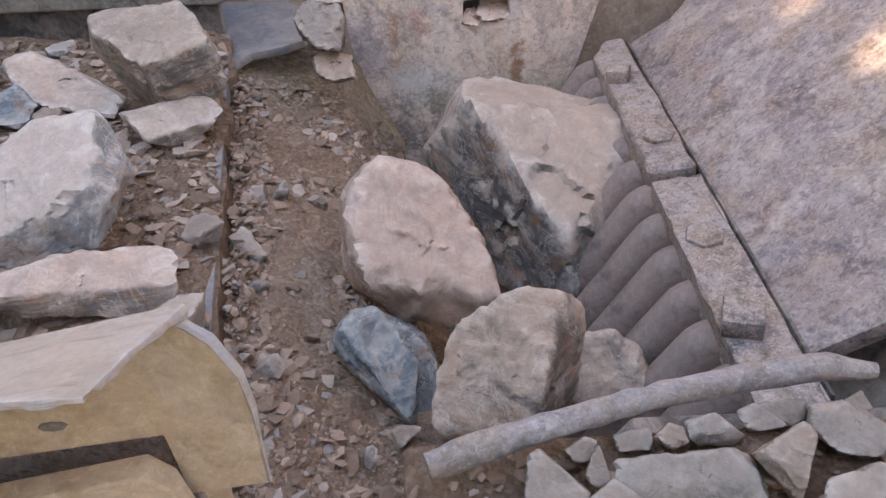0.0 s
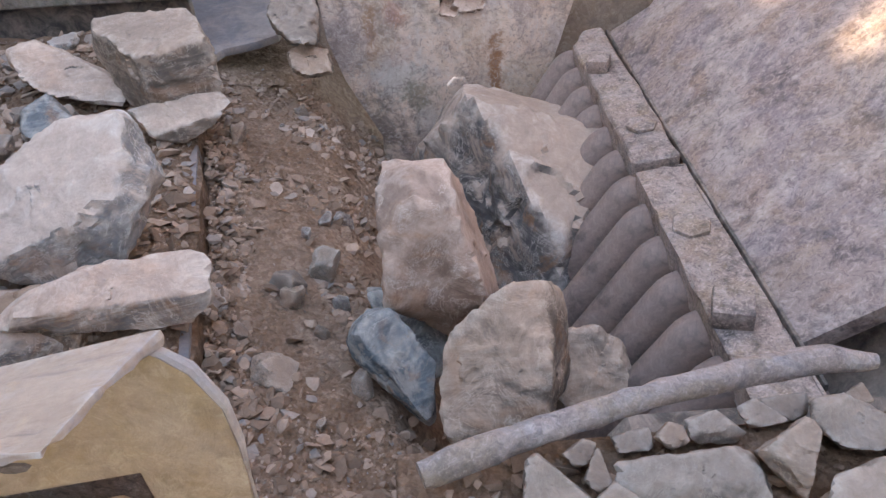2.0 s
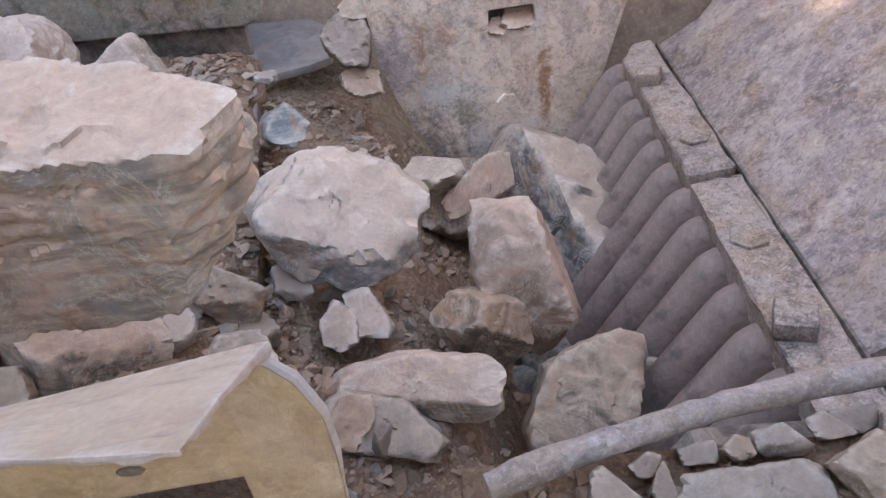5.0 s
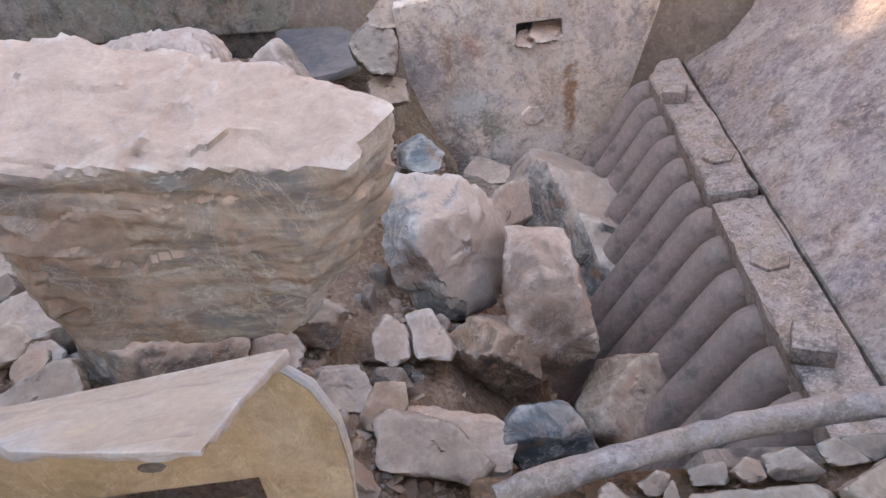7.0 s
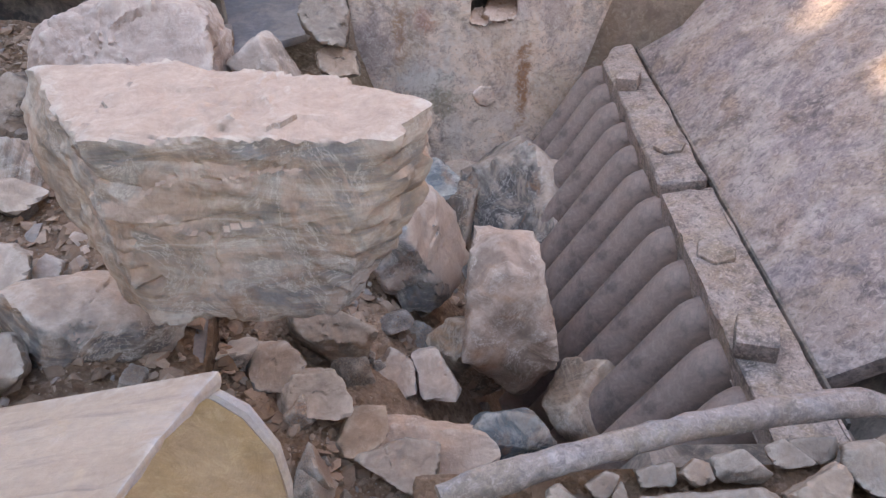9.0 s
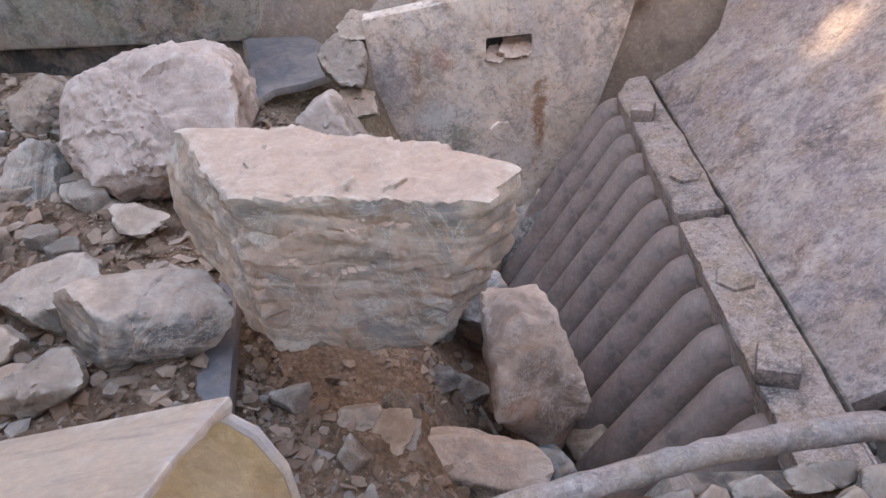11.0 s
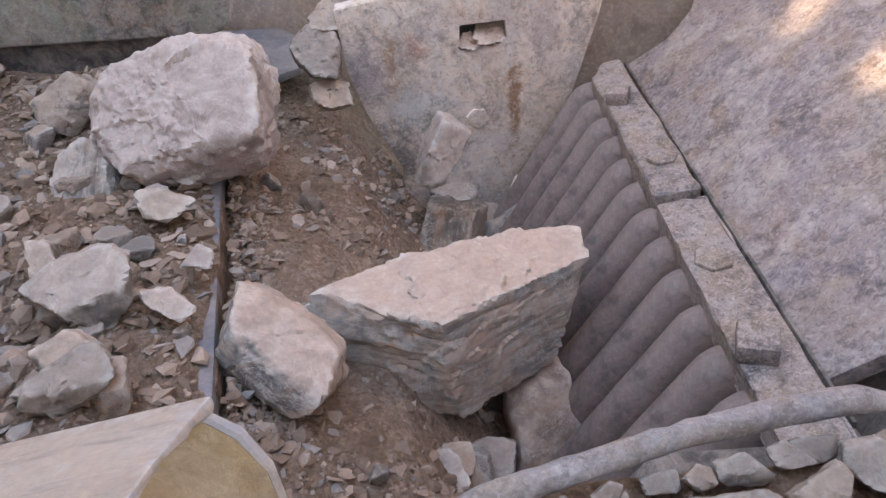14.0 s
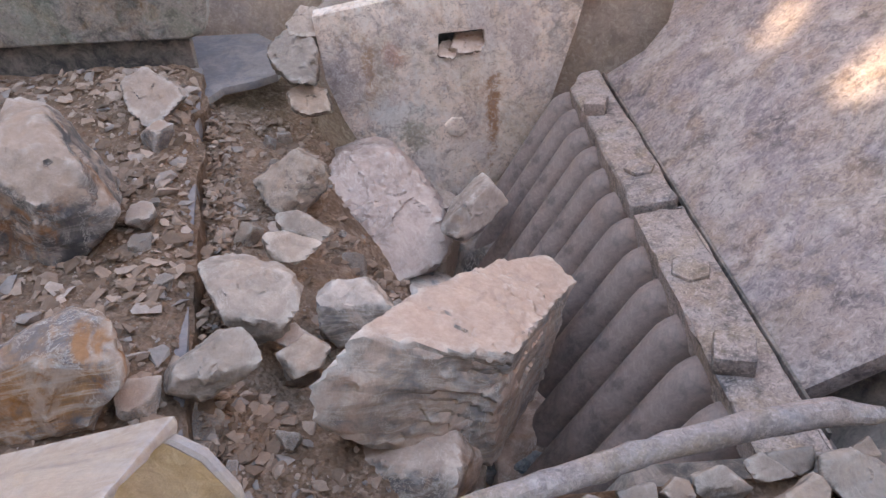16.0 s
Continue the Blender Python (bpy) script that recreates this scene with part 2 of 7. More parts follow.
steel_jaw = steel_material("dusty_manganese_steel", (0.25, 0.198, 0.188), (0.115, 0.098, 0.10), (0.22, 0.13, 0.085), 0.75, 0.2, 0.8, 0.0, 0.2, 0.2)
steel_rod = steel_material("worn_grey_round_steel", (0.29, 0.25, 0.25), (0.15, 0.135, 0.145), (0.26, 0.17, 0.12), 0.62, 0.25, 1.6, tints=(((0.30, 0.30, 0.34), 0.6), ((0.28, 0.22, 0.15), 0.4)))
steel_bar = steel_material("scuffed_clamp_steel", (0.30, 0.25, 0.24), (0.10, 0.09, 0.095), (0.24, 0.14, 0.09), 0.62, 0.3, 1.7, 0.0, 0.6, tints=(((0.33, 0.31, 0.32), 0.5), ((0.25, 0.19, 0.12), 0.45)))
steel_plate = steel_material("dust_mottled_plate_steel", (0.305, 0.25, 0.245), (0.105, 0.09, 0.105), (0.32, 0.19, 0.12), 0.62, 0.3, 1.2, 0.0, 0.5, 0.22, tints=(((0.22, 0.20, 0.24), 0.5), ((0.33, 0.24, 0.16), 0.35), ((0.50, 0.455, 0.455), 0.45)))
steel_cheek = steel_material("rust_streaked_cheek_steel", (0.80, 0.68, 0.61), (0.27, 0.23, 0.23), (0.33, 0.165, 0.08), 0.70, 0.4, 1.0, 0.75, 0.5, 0.5,
                             (((0.36, 0.325, 0.37), 0.5), ((0.42, 0.33, 0.22), 0.45), ((0.60, 0.57, 0.56), 0.45)),
                             (((0.15, 2.02, -0.10), (0.085, 0.2, 0.055), (0.60, 0.61, 0.62), 0.8), ((0.19, 2.02, -0.14), (0.05, 0.2, 0.05), (0.20, 0.19, 0.13), 0.6),
                              ((0.07, 2.02, -0.22), (0.11, 0.2, 0.09), (0.13, 0.115, 0.12), 0.75), ((0.04, 2.02, -0.02), (0.05, 0.2, 0.10), (0.22, 0.19, 0.215), 0.55),
                              ((0.37, 2.02, -0.10), (0.018, 0.2, 0.13), (0.30, 0.135, 0.05), 0.85), ((0.095, 2.02, 0.02), (0.016, 0.2, 0.07), (0.33, 0.18, 0.09), 0.6),
                              ((0.15, 2.02, 0.05), (0.03, 0.2, 0.035), (0.36, 0.14, 0.09), 0.5), ((0.43, 2.02, 0.08), (0.04, 0.2, 0.08), (0.34, 0.29, 0.33), 0.5)))
# also colours the dark stand-ins for shade in slot, holes and deflector gap
steel_dark = steel_material("dark_scraped_steel", (0.24, 0.205, 0.19), (0.07, 0.07, 0.072), (0.20, 0.12, 0.08), 0.4, 0.3, 1.0, 0.0, 0.2)
steel_blue = steel_material("blue_grey_polished_steel", (0.27, 0.235, 0.235), (0.195, 0.19, 0.22), (0.25, 0.19, 0.15), 0.42, 0.25, 0.7, 0.0, 0.1, 0.12)
steel_scraped = steel_material("dark_scraped_streaked_steel", (0.33, 0.29, 0.27), (0.11, 0.105, 0.105), (0.33, 0.19, 0.08), 0.5, 0.45, 1.3, 0.5, 0.35, 0.4, (((0.40, 0.42, 0.44), 0.5), ((0.22, 0.25, 0.20), 0.5)))
steel_wall = steel_material("beige_dusted_wall_steel", (0.53, 0.425, 0.37), (0.37, 0.295, 0.26), (0.30, 0.19, 0.13), 0.85, 0.25, 0.6, tints=(((0.40, 0.34, 0.34), 0.5), ((0.44, 0.32, 0.22), 0.4)))
paint_yellow = steel_material("worn_yellow_paint", (0.53, 0.40, 0.285), (0.45, 0.32, 0.18), (0.22, 0.13, 0.08), 0.75, 0.25, 0.8, 0.0, 0.25, 0.5, (((0.55, 0.43, 0.33), 0.7), ((0.40, 0.27, 0.11), 0.4), ((0.28, 0.20, 0.15), 0.45)))
def grained_material(name, pale, mid_tone, dark_tone, blue):
    """Bare folded sheet worn in long streaks, with blue paint left along its front edge."""
    m, nt, bsdf = nodes_of(name)
    vec, _ = coords(nt)
    long_way, _ = coords(nt, "Object", (5, 60, 60), (0, 8, 12))
    streak = noise_node(nt, long_way, 1.0, 8, 0.7, 0.6)
    broad, _ = coords(nt, "Object", (2.5, 18, 18), (0, 5, 10))
    wide = noise_node(nt, broad, 1.0, 5, 0.65, 0.6)
    fine = noise_node(nt, vec, 170.0, 6, 0.75)
    patch = noise_node(nt, vec, 22.0, 7, 0.7, 0.8)
    c = mix(nt, band(nt, wide, 0.38, 0.62), mid_tone, pale)
    c = mix(nt, math_node(nt, "MULTIPLY", band(nt, streak, 0.54, 0.68), 0.75), c, dark_tone)
    c = mix(nt, math_node(nt, "MULTIPLY", band(nt, patch, 0.56, 0.66), 0.5), c, (0.50, 0.33, 0.17))
    geo = nt.nodes.new("ShaderNodeNewGeometry")
    edge = band(nt, math_node(nt, "ADD", geo.outputs["Pointiness"], math_node(nt, "MULTIPLY", math_node(nt, "SUBTRACT", patch, 0.5), 0.2)), 0.51, 0.58)
    c = mix(nt, math_node(nt, "MULTIPLY", edge, 0.6), c, mix(nt, band(nt, wide, 0.45, 0.55), (0.66, 0.62, 0.60), blue))
    c = mix(nt, 0.5, c, ramp(nt, fine, [(0.25, (0.34, 0.34, 0.34)), (0.75, (0.66, 0.66, 0.66))]), "OVERLAY")
    nt.links.new(c, bsdf.inputs["Base Color"])
    bsdf.inputs["Roughness"].default_value = 0.7
    relief(nt, bsdf, math_node(nt, "ADD", streak, math_node(nt, "MULTIPLY", fine, 0.3)), 0.5, 0.004)
    return m


flange_steel = grained_material("streaked_worn_flange_steel", (0.425, 0.335, 0.28), (0.345, 0.26, 0.21), (0.22, 0.18, 0.175), (0.42, 0.43, 0.50))
dirt = dirt_material("brown_crushed_dirt", (0.19, 0.125, 0.09), (0.27, 0.185, 0.14), (0.35, 0.25, 0.20))
dirt_dusty = dirt_material("dust_laden_slope_dirt", (0.25, 0.17, 0.127), (0.345, 0.245, 0.19), (0.43, 0.32, 0.26))
chips = chip_material("stone_chips", [(0.0, (0.19, 0.135, 0.105)), (0.35, (0.27, 0.195, 0.155)), (0.65, (0.36, 0.265, 0.215)), (0.85, (0.43, 0.33, 0.275)), (0.95, (0.27, 0.245, 0.24)), (1.0, (0.52, 0.42, 0.37))])


# Shapes ----------------------------------------------------------------------------------------------------------

def part(name, bm, material, parent=None, label="", smooth=True):
    """Links a bmesh as one mesh object under a thing or a part."""
    me = bpy.data.meshes.new(name)
    bm.to_mesh(me)
    bm.free()
    me.materials.append(material)
    if smooth:
        me.polygons.foreach_set("use_smooth", [True] * len(me.polygons))
        me.set_sharp_from_angle(angle=radians(32))
    ob = new(name, me)
    ob.parent = parent
    if label:
        tagged(ob, label)
    return ob


def thing(name, label, category, group="", kind="", at=None):
    ob = new(name)
    ob.empty_display_size = 0.05
    if at is not None:
        ob.matrix_basis = at
    return tagged(ob, label, category, group, kind)


def prism(outline, depth, to_world, bevel=0.004, segments=2, holes=()):
    """A plate: a flat outline (u, v) with holes, extruded by depth along w; to_world maps (u, v, w)."""
    bm = bmesh.new()
    loops = []
    for ring in (outline, *holes):
        vs = [bm.verts.new((u, v, 0)) for u, v in ring]
        loops += [bm.edges.new((vs[i], vs[(i + 1) % len(vs)])) for i in range(len(vs))]
    bmesh.ops.triangle_fill(bm, edges=loops, use_beauty=True, use_dissolve=False)
    ex = bmesh.ops.extrude_face_region(bm, geom=bm.faces[:])
    for g in ex["geom"]:
        if isinstance(g, bmesh.types.BMVert):
            g.co.z += depth
    bmesh.ops.recalc_face_normals(bm, faces=bm.faces)
    bmesh.ops.dissolve_limit(bm, angle_limit=0.02, verts=bm.verts, edges=bm.edges)
    if bevel:
        sharp = [e for e in bm.edges if len(e.link_faces) == 2 and e.calc_face_angle(0) > 0.6]
        bmesh.ops.bevel(bm, geom=sharp, offset=bevel, segments=segments, profile=0.6, affect="EDGES", clamp_overlap=True)
    bmesh.ops.triangulate(bm, faces=[f for f in bm.faces if len(f.verts) > 4])
    bm.transform(to_world)
    bmesh.ops.recalc_face_normals(bm, faces=bm.faces)
    return bm


def axes(origin, u, v, w):
    """A matrix whose columns are the three given axes at an origin."""
    m = Matrix.Identity(4)
    for i, a in enumerate((u, v, w)):
        m.col[i] = (*Vector(a).normalized(), 0)
    m.col[3] = (*origin, 1)
    return m


def block(size, m, bevel=0.006, segments=2):
    bm = bmesh.new()
    bmesh.ops.create_cube(bm, size=1.0, matrix=Matrix.Diagonal((*size, 1)))
    if bevel:
        bmesh.ops.bevel(bm, geom=bm.edges[:], offset=bevel, segments=segments, profile=0.6, affect="EDGES")
    bm.transform(m)
    return bm


def roughen(bm, amount, scale, seed=0.0, cuts=0):
    """Dents and wear on a metal piece."""
    if cuts:
        bmesh.ops.subdivide_edges(bm, edges=bm.edges[:], cuts=cuts, use_grid_fill=True)
    bm.normal_update()
    for v in bm.verts:
        v.co += v.normal * amount * noise.noise(v.co * scale + Vector((seed, seed * 1.7, 0)))
    return bm


def hash3(i, j, k, seed):
    h = np.sin(i * 127.1 + j * 311.7 + k * 74.7 + seed * 53.3) * 43758.5453
    return h - np.floor(h)


def field(p, seed=0):
    """Value noise over an array of places, -1 to 1."""
    c = np.floor(p)
    f = p - c
    f = f * f * (3 - 2 * f)
    out = 0
    for a in (0, 1):
        for b in (0, 1):
            for d in (0, 1):
                w = (f[:, 0] if a else 1 - f[:, 0]) * (f[:, 1] if b else 1 - f[:, 1]) * (f[:, 2] if d else 1 - f[:, 2])
                out = out + w * hash3(c[:, 0] + a, c[:, 1] + b, c[:, 2] + d, seed)
    return out * 2 - 1


def fbm(p, seed=0, octaves=4, gain=0.5):
    return sum(gain**o * field(p * 2.03**o, seed + o * 7) for o in range(octaves))


BALLS = {}


def ball(level):
    if level not in BALLS:
        bm = bmesh.new()
        bmesh.ops.create_icosphere(bm, subdivisions=level, radius=1.0)
        bm.verts.ensure_lookup_table()
        BALLS[level] = (np.array([v.co for v in bm.verts]), [tuple(v.index for v in f.verts) for f in bm.faces])
        bm.free()
    return BALLS[level]


def cut_stone(planes, seed, level=5, chip=0.05, grain=0.012, layer=0.0, layer_axis=(0, 0, 1), soft=0.003, nicks=12, flake=0.07):
    """Places of a stone's surface: space cut by planes (normal, distance), with knocked-off corners, chipped edges, dents and layers."""
    dirs, faces = ball(level)
    pl = np.array(planes, float)
    n, d = pl[:, :3], pl[:, 3]
    size = np.median(np.abs(d))
    rng = np.random.RandomState(seed)

    def reach_of(n, d):
        dot = dirs @ n.T
        return np.where(dot > 1e-3, d / np.maximum(dot, 1e-3), 9.0)

    rough = dirs * reach_of(n, d).min(1)[:, None]
    cuts = rng.normal(size=(nicks, 3))
    cuts /= np.linalg.norm(cuts, axis=1, keepdims=True) + 1e-9
    far = (rough @ cuts.T).max(0) * rng.uniform(0.86, 0.985, nicks)
    n, d = np.concatenate([n, cuts]), np.concatenate([d, far])
    reach = reach_of(n, d)
    p = dirs * reach.min(1)[:, None] / size
    for i in range(len(d)):
        w = fbm(p * 1.6 + rng.rand(3) * 50, seed + i, 4, 0.55)
        ledge = np.floor(w * 4) / 4
        reach[:, i] *= 1 + chip * (0.45 * w + 0.8 * ledge)
    s = np.sort(reach, 1)[:, :3]
    k = soft * s[:, :1]
    dist = (-k * np.log(np.exp(-(s - s[:, :1]) / k).sum(1, keepdims=True)))[:, 0] + s[:, 0]
    q = dirs * dist[:, None] / size
    crest = np.exp(-((s[:, 1] - s[:, 0]) / (0.045 * size)) ** 2)
    dist = dist - size * 0.05 * crest * (0.5 + fbm(q * 7, seed + 21, 3))
    # flakes broken off: cells of the surface, each tilted its own way
    if level > 3:
        warp = q + 0.10 * np.stack([fbm(q * 3, seed + 31 + j, 3) for j in range(3)], 1)
        for count, amp in ((46, flake), (260, flake * 0.36)):
            seeds = warp[rng.randint(0, len(q), count)]
            cell = ((warp[:, None, :] - seeds[None]) ** 2).sum(2).argmin(1) if count < 100 else np.concatenate(
                [((w[:, None, :] - seeds[None]) ** 2).sum(2).argmin(1) for w in np.array_split(warp, 12)])
            lean_of = rng.normal(size=(count, 3))
            off = rng.uniform(-1.0, 0.25, count)
            shift = ((warp - seeds[cell]) * lean_of[cell]).sum(1)
            dist = dist + size * amp * (0.9 * np.clip(shift, -0.7, 0.5) + 0.55 * off[cell])
    dist = dist + size * grain * 0.6 * fbm(q * 7, seed + 40, 4, 0.65)
    if layer:
        a = Vector(layer_axis).normalized()
        h = (q @ np.array(a)) * 7 + 0.6 * fbm(q * 2, seed + 80, 3)
        step = h - np.floor(h)
        side = 1 - np.abs(dirs @ np.array(a)) ** 2
        on = 0.3 + 0.7 * (fbm(q * 1.7, seed + 90, 2) > -0.1)
        dist = dist - size * layer * side * on * (step**3 + 0.8 * hash3(np.floor(h), 0, 0, seed))
    return dirs * dist[:, None], faces


def stone_mesh(places, faces, material):
    me = bpy.data.meshes.new("rock")
    me.from_pydata(places.tolist(), [], faces)
    me.polygons.foreach_set("use_smooth", [True] * len(me.polygons))
    me.set_sharp_from_angle(angle=radians(38))
    me.materials.append(material)
    me.update()
    return me


def shard(rng, thick, points=11):
    """A small angular flake: the hull of a few points in a flattened ball."""
    bm = bmesh.new()
    for _ in range(points):
        v = rng.normal(size=3)
        v /= np.linalg.norm(v)
        bm.verts.new((v[0], v[1] * rng.uniform(0.6, 0.9), v[2] * thick))
    bmesh.ops.convex_hull(bm, input=bm.verts)
    bmesh.ops.delete(bm, geom=[v for v in bm.verts if not v.link_faces], context="VERTS")
    bmesh.ops.recalc_face_normals(bm, faces=bm.faces)
    bm.verts.index_update()
    out = np.array([v.co for v in bm.verts]), [tuple(v.index for v in f.verts) for f in bm.faces]
    bm.free()
    return out


def rock(label, planes, seed, material, at, level=5, chip=0.05, grain=0.012, layer=0.0, layer_axis=(0, 0, 1), soft=0.003, flake=0.07, group="quarry rocks", nicks=12):
    """One broken stone as a thing of its own."""
    places, faces = cut_stone(planes, seed, level, chip, grain, layer, layer_axis, soft, nicks=nicks, flake=flake)
    ob = new("rock", stone_mesh(places, faces, material))
    ob.matrix_basis = at
    return tagged(ob, label, "rock", group)


def random_planes(rng, a, b, c, count=9):
    """Cuts for a small stone of half sizes a, b, c."""
    planes = []
    for _ in range(count):
        v = rng.normal(size=3)
        v /= np.linalg.norm(v)
        planes.append((*v, np.linalg.norm(v * (a, b, c)) * rng.uniform(0.72, 1.0)))
    for i, h in enumerate((a, b, c)):
        for s in (-1, 1):
            v = [0.0, 0.0, 0.0]
            v[i] = s
            planes.append((*v, h))
    return planes


def chip_heap(name, label, count, spot, sizes, seed, material, level=2, flat=0.45, kind="stuff", category="gravel"):
    """Many loose stones as one object; spot(rng) gives a place, sizes the range of half lengths."""
    rng = np.random.RandomState(seed)
    kinds = [shard(rng, rng.uniform(flat * 0.5, flat * 1.5)) for _ in range(24)]
    verts, faces, base = [], [], 0
    for _ in range(count):
        x, y, z = spot(rng)
        s = sizes[0] + (sizes[1] - sizes[0]) * rng.rand() ** 2.6
        p, f = kinds[rng.randint(len(kinds))]
        e = Euler((rng.normal() * 0.35, rng.normal() * 0.35, rng.rand() * 6.3))
        p = (p * s) @ np.array(e.to_matrix()).T + (x, y, z + s * 0.12)
        verts.append(p)
        faces += [(a + base, b + base, c + base) for a, b, c in f]
        base += len(p)
    me = bpy.data.meshes.new(name)
    me.from_pydata(np.concatenate(verts).tolist(), [], faces)
    me.materials.append(material)
    me.update()
    return tagged(new(name, me), label, category, kind=kind)


def lip_x(y):
    """The feeder's end edge, slightly askew."""
    return -0.108 - 0.165 * (y - 1.05)


def slope_z(x, y):
    """Height of the dirt that runs from the feeder's end into the mouth."""
    s = x - lip_x(y)
    z = -0.052 - 0.36 * s - 0.95 * max(0.0, s - 0.24)
    return z + 0.018 * noise.noise((x * 6, y * 6, 1.0)) + 0.008 * noise.noise((x * 25, y * 25, 4.0)) + 0.004 * noise.noise((x * 70, y * 70, 2.0))


def bed_z(x, y):
    edge = min(1.0, max(0.0, 1 - (lip_x(y) - x) / 0.07))
    return 0.028 - 0.026 * edge * edge + 0.022 * (1 - 0.6 * edge) * noise.noise((x * 5, y * 5, 7.0)) + 0.010 * noise.noise((x * 18, y * 18, 3.0)) + 0.004 * noise.noise((x * 60, y * 60, 5.0))


def sheet(name, x0, x1, y0, y1, nx, ny, height, skew, material, parent=None, skirt=0.06):
    """An uneven dirt sheet with a skirt below its rim; skew moves the x range with y."""
    bm = bmesh.new()
    rows = []
    for j in range(ny + 1):
        y = y0 + (y1 - y0) * j / ny
        row = []
        for i in range(nx + 1):
            x = x0 + (x1 - x0) * i / nx + skew(y) * (1 if name != "bed_dirt" else i / nx)
            row.append(bm.verts.new((x, y, height(x, y))))
        rows.append(row)
    for j in range(ny):
        for i in range(nx):
            bm.faces.new((rows[j][i], rows[j][i + 1], rows[j + 1][i + 1], rows[j + 1][i]))
    rim = [e for e in bm.edges if len(e.link_faces) == 1]
    ex = bmesh.ops.extrude_edge_only(bm, edges=rim)
    for g in ex["geom"]:
        if isinstance(g, bmesh.types.BMVert):
            g.co.z -= skirt
    bmesh.ops.recalc_face_normals(bm, faces=bm.faces)
    return part(name, bm, material, parent)


# Surroundings ----------------------------------------------------------------------------------------------------

bm = bmesh.new()
bmesh.ops.create_grid(bm, x_segments=40, y_segments=40, size=1500.0)
for v in bm.verts:
    v.co.z = -2.6
ground = tagged(part("ground", bm, dirt), "dusty brown quarry floor around the crusher", "ground", kind="structure")

# unseen wall added behind the camera to keep the low sun off, but for two small gaps
side = SUN.cross((0, 0, 1)).normalized()
rise = side.cross(SUN).normalized()
mid = Vector((0.2, 1.5, 0.1)) + SUN * 3.6


def gap(spot, wide, high, lean_by):
    """A ragged opening through which the sun reaches a spot."""
    u, v = (Vector(spot) - mid).dot(side), (Vector(spot) - mid).dot(rise)
    c, s = math.cos(lean_by), math.sin(lean_by)
    ring = [(-wide, -0.6 * high), (-0.3 * wide, -high), (0.7 * wide, -0.8 * high), (wide, 0.3 * high), (0.3 * wide, high), (-0.8 * wide, 0.7 * high)]
    return [(u + a * c - b * s, v + a * s + b * c) for a, b in ring]


sun_block = part("hopper_wall", prism([(-8, -7), (8, -7), (8, 0.2), (1.9, 1.35), (-1.9, 1.35), (-8, 0.2)], 0.02, axes(mid, side, rise, side.cross(rise)), 0, 1,
              [gap((0.845, 1.72, 0.205), 0.024, 0.055, 0.4), gap((0.868, 1.465, 0.226), 0.030, 0.062, 0.5)]), steel_wall)
tagged(sun_block, "unseen steel wall with two gaps, added to block the sun", "wall", kind="structure")

# near things: the spill ledge with its rim bar, and the feeder's near side wall
SPILL = pose(0.0939, 0.1298, 0.1656, 0.85, 0.68, 1.61) @ Matrix.Scale(0.745, 4)
NEAR_WALL = pose(0.1303, 0.2342, 0.3748, 0.6, -0.49, 1.99) @ Matrix.Scale(0.459, 4)

# Crusher ---------------------------------------------------------------------------------------------------------

crusher = thing("jaw_crusher", "dust-covered jaw crusher with ridged jaw and bolted clamp bars", "crusher")
DOWN = Vector((-0.50, 0, -0.866))
FACE = Vector((-0.866, 0, 0.50))

# the jaw with its bars sits a little askew in the frame
JAW = pose(0.547, 1.799, 0.027, -1.1, 0, 1.15) @ pose(-0.555, -1.80, -0.028)

jaw = part("jaw_plate", block((0.9, 1.02, 0.06), axes(Vector((0.575, 1.50, -0.03)) + DOWN * 0.43 - FACE * 0.052, DOWN, (0, -1, 0), FACE), 0.004), steel_jaw, crusher, "ridged manganese steel jaw liner")


def ridge_mesh():
    """One rounded rib of the jaw liner, lying along u, worn at its upper end."""
    bm = bmesh.new()
    rings = []
    profile = [(-0.0385 * math.cos(math.pi * i / 16), -0.032 + 0.078 * math.sin(math.pi * i / 16) ** 0.75) for i in range(17)]
    for k in range(27):
        u = 0.8 * (k / 26) ** 1.6
        end = math.sqrt(1 - (1 - u / 0.05) ** 2) if u < 0.05 else 1.0
        ring = []
        for a, b in profile:
            wear = 0.0006 * noise.noise((u * 3, a * 20, 3.0))
            ring.append(bm.verts.new((u, a * (0.72 + 0.28 * end), (b + 0.02) * (0.25 + 0.75 * end) - 0.02 + wear)))
        rings.append(ring)
    for r, s in zip(rings, rings[1:]):
        for i in range(len(r) - 1):
            bm.faces.new((r[i], s[i], s[i + 1], r[i + 1]))
    bm.faces.new(rings[0])
    bmesh.ops.recalc_face_normals(bm, faces=bm.faces)
    return bm


first = part("ridge", ridge_mesh(), steel_jaw, jaw)
for k in range(12):
    rib = first if k == 0 else new("ridge", first.data)
    rib.parent = jaw
    rib.matrix_basis = axes(Vector((0.557, 1.952 - 0.0825 * k, -0.028)), DOWN, (0, -1, 0), FACE)


def bolt(parent, x, y, z, size, turn, high, sides, tilt):
    """A square or hexagonal head with worn edges, resting at z."""
    ring = [(size * math.cos(2 * math.pi * i / sides), size * math.sin(2 * math.pi * i / sides)) for i in range(sides)]
    bm = prism(ring, high, pose(x, y, z - 0.004, 0, tilt, turn), size * 0.14, 2)
    return part("bolt", bm, steel_bar, parent, "dusty worn bolt head")


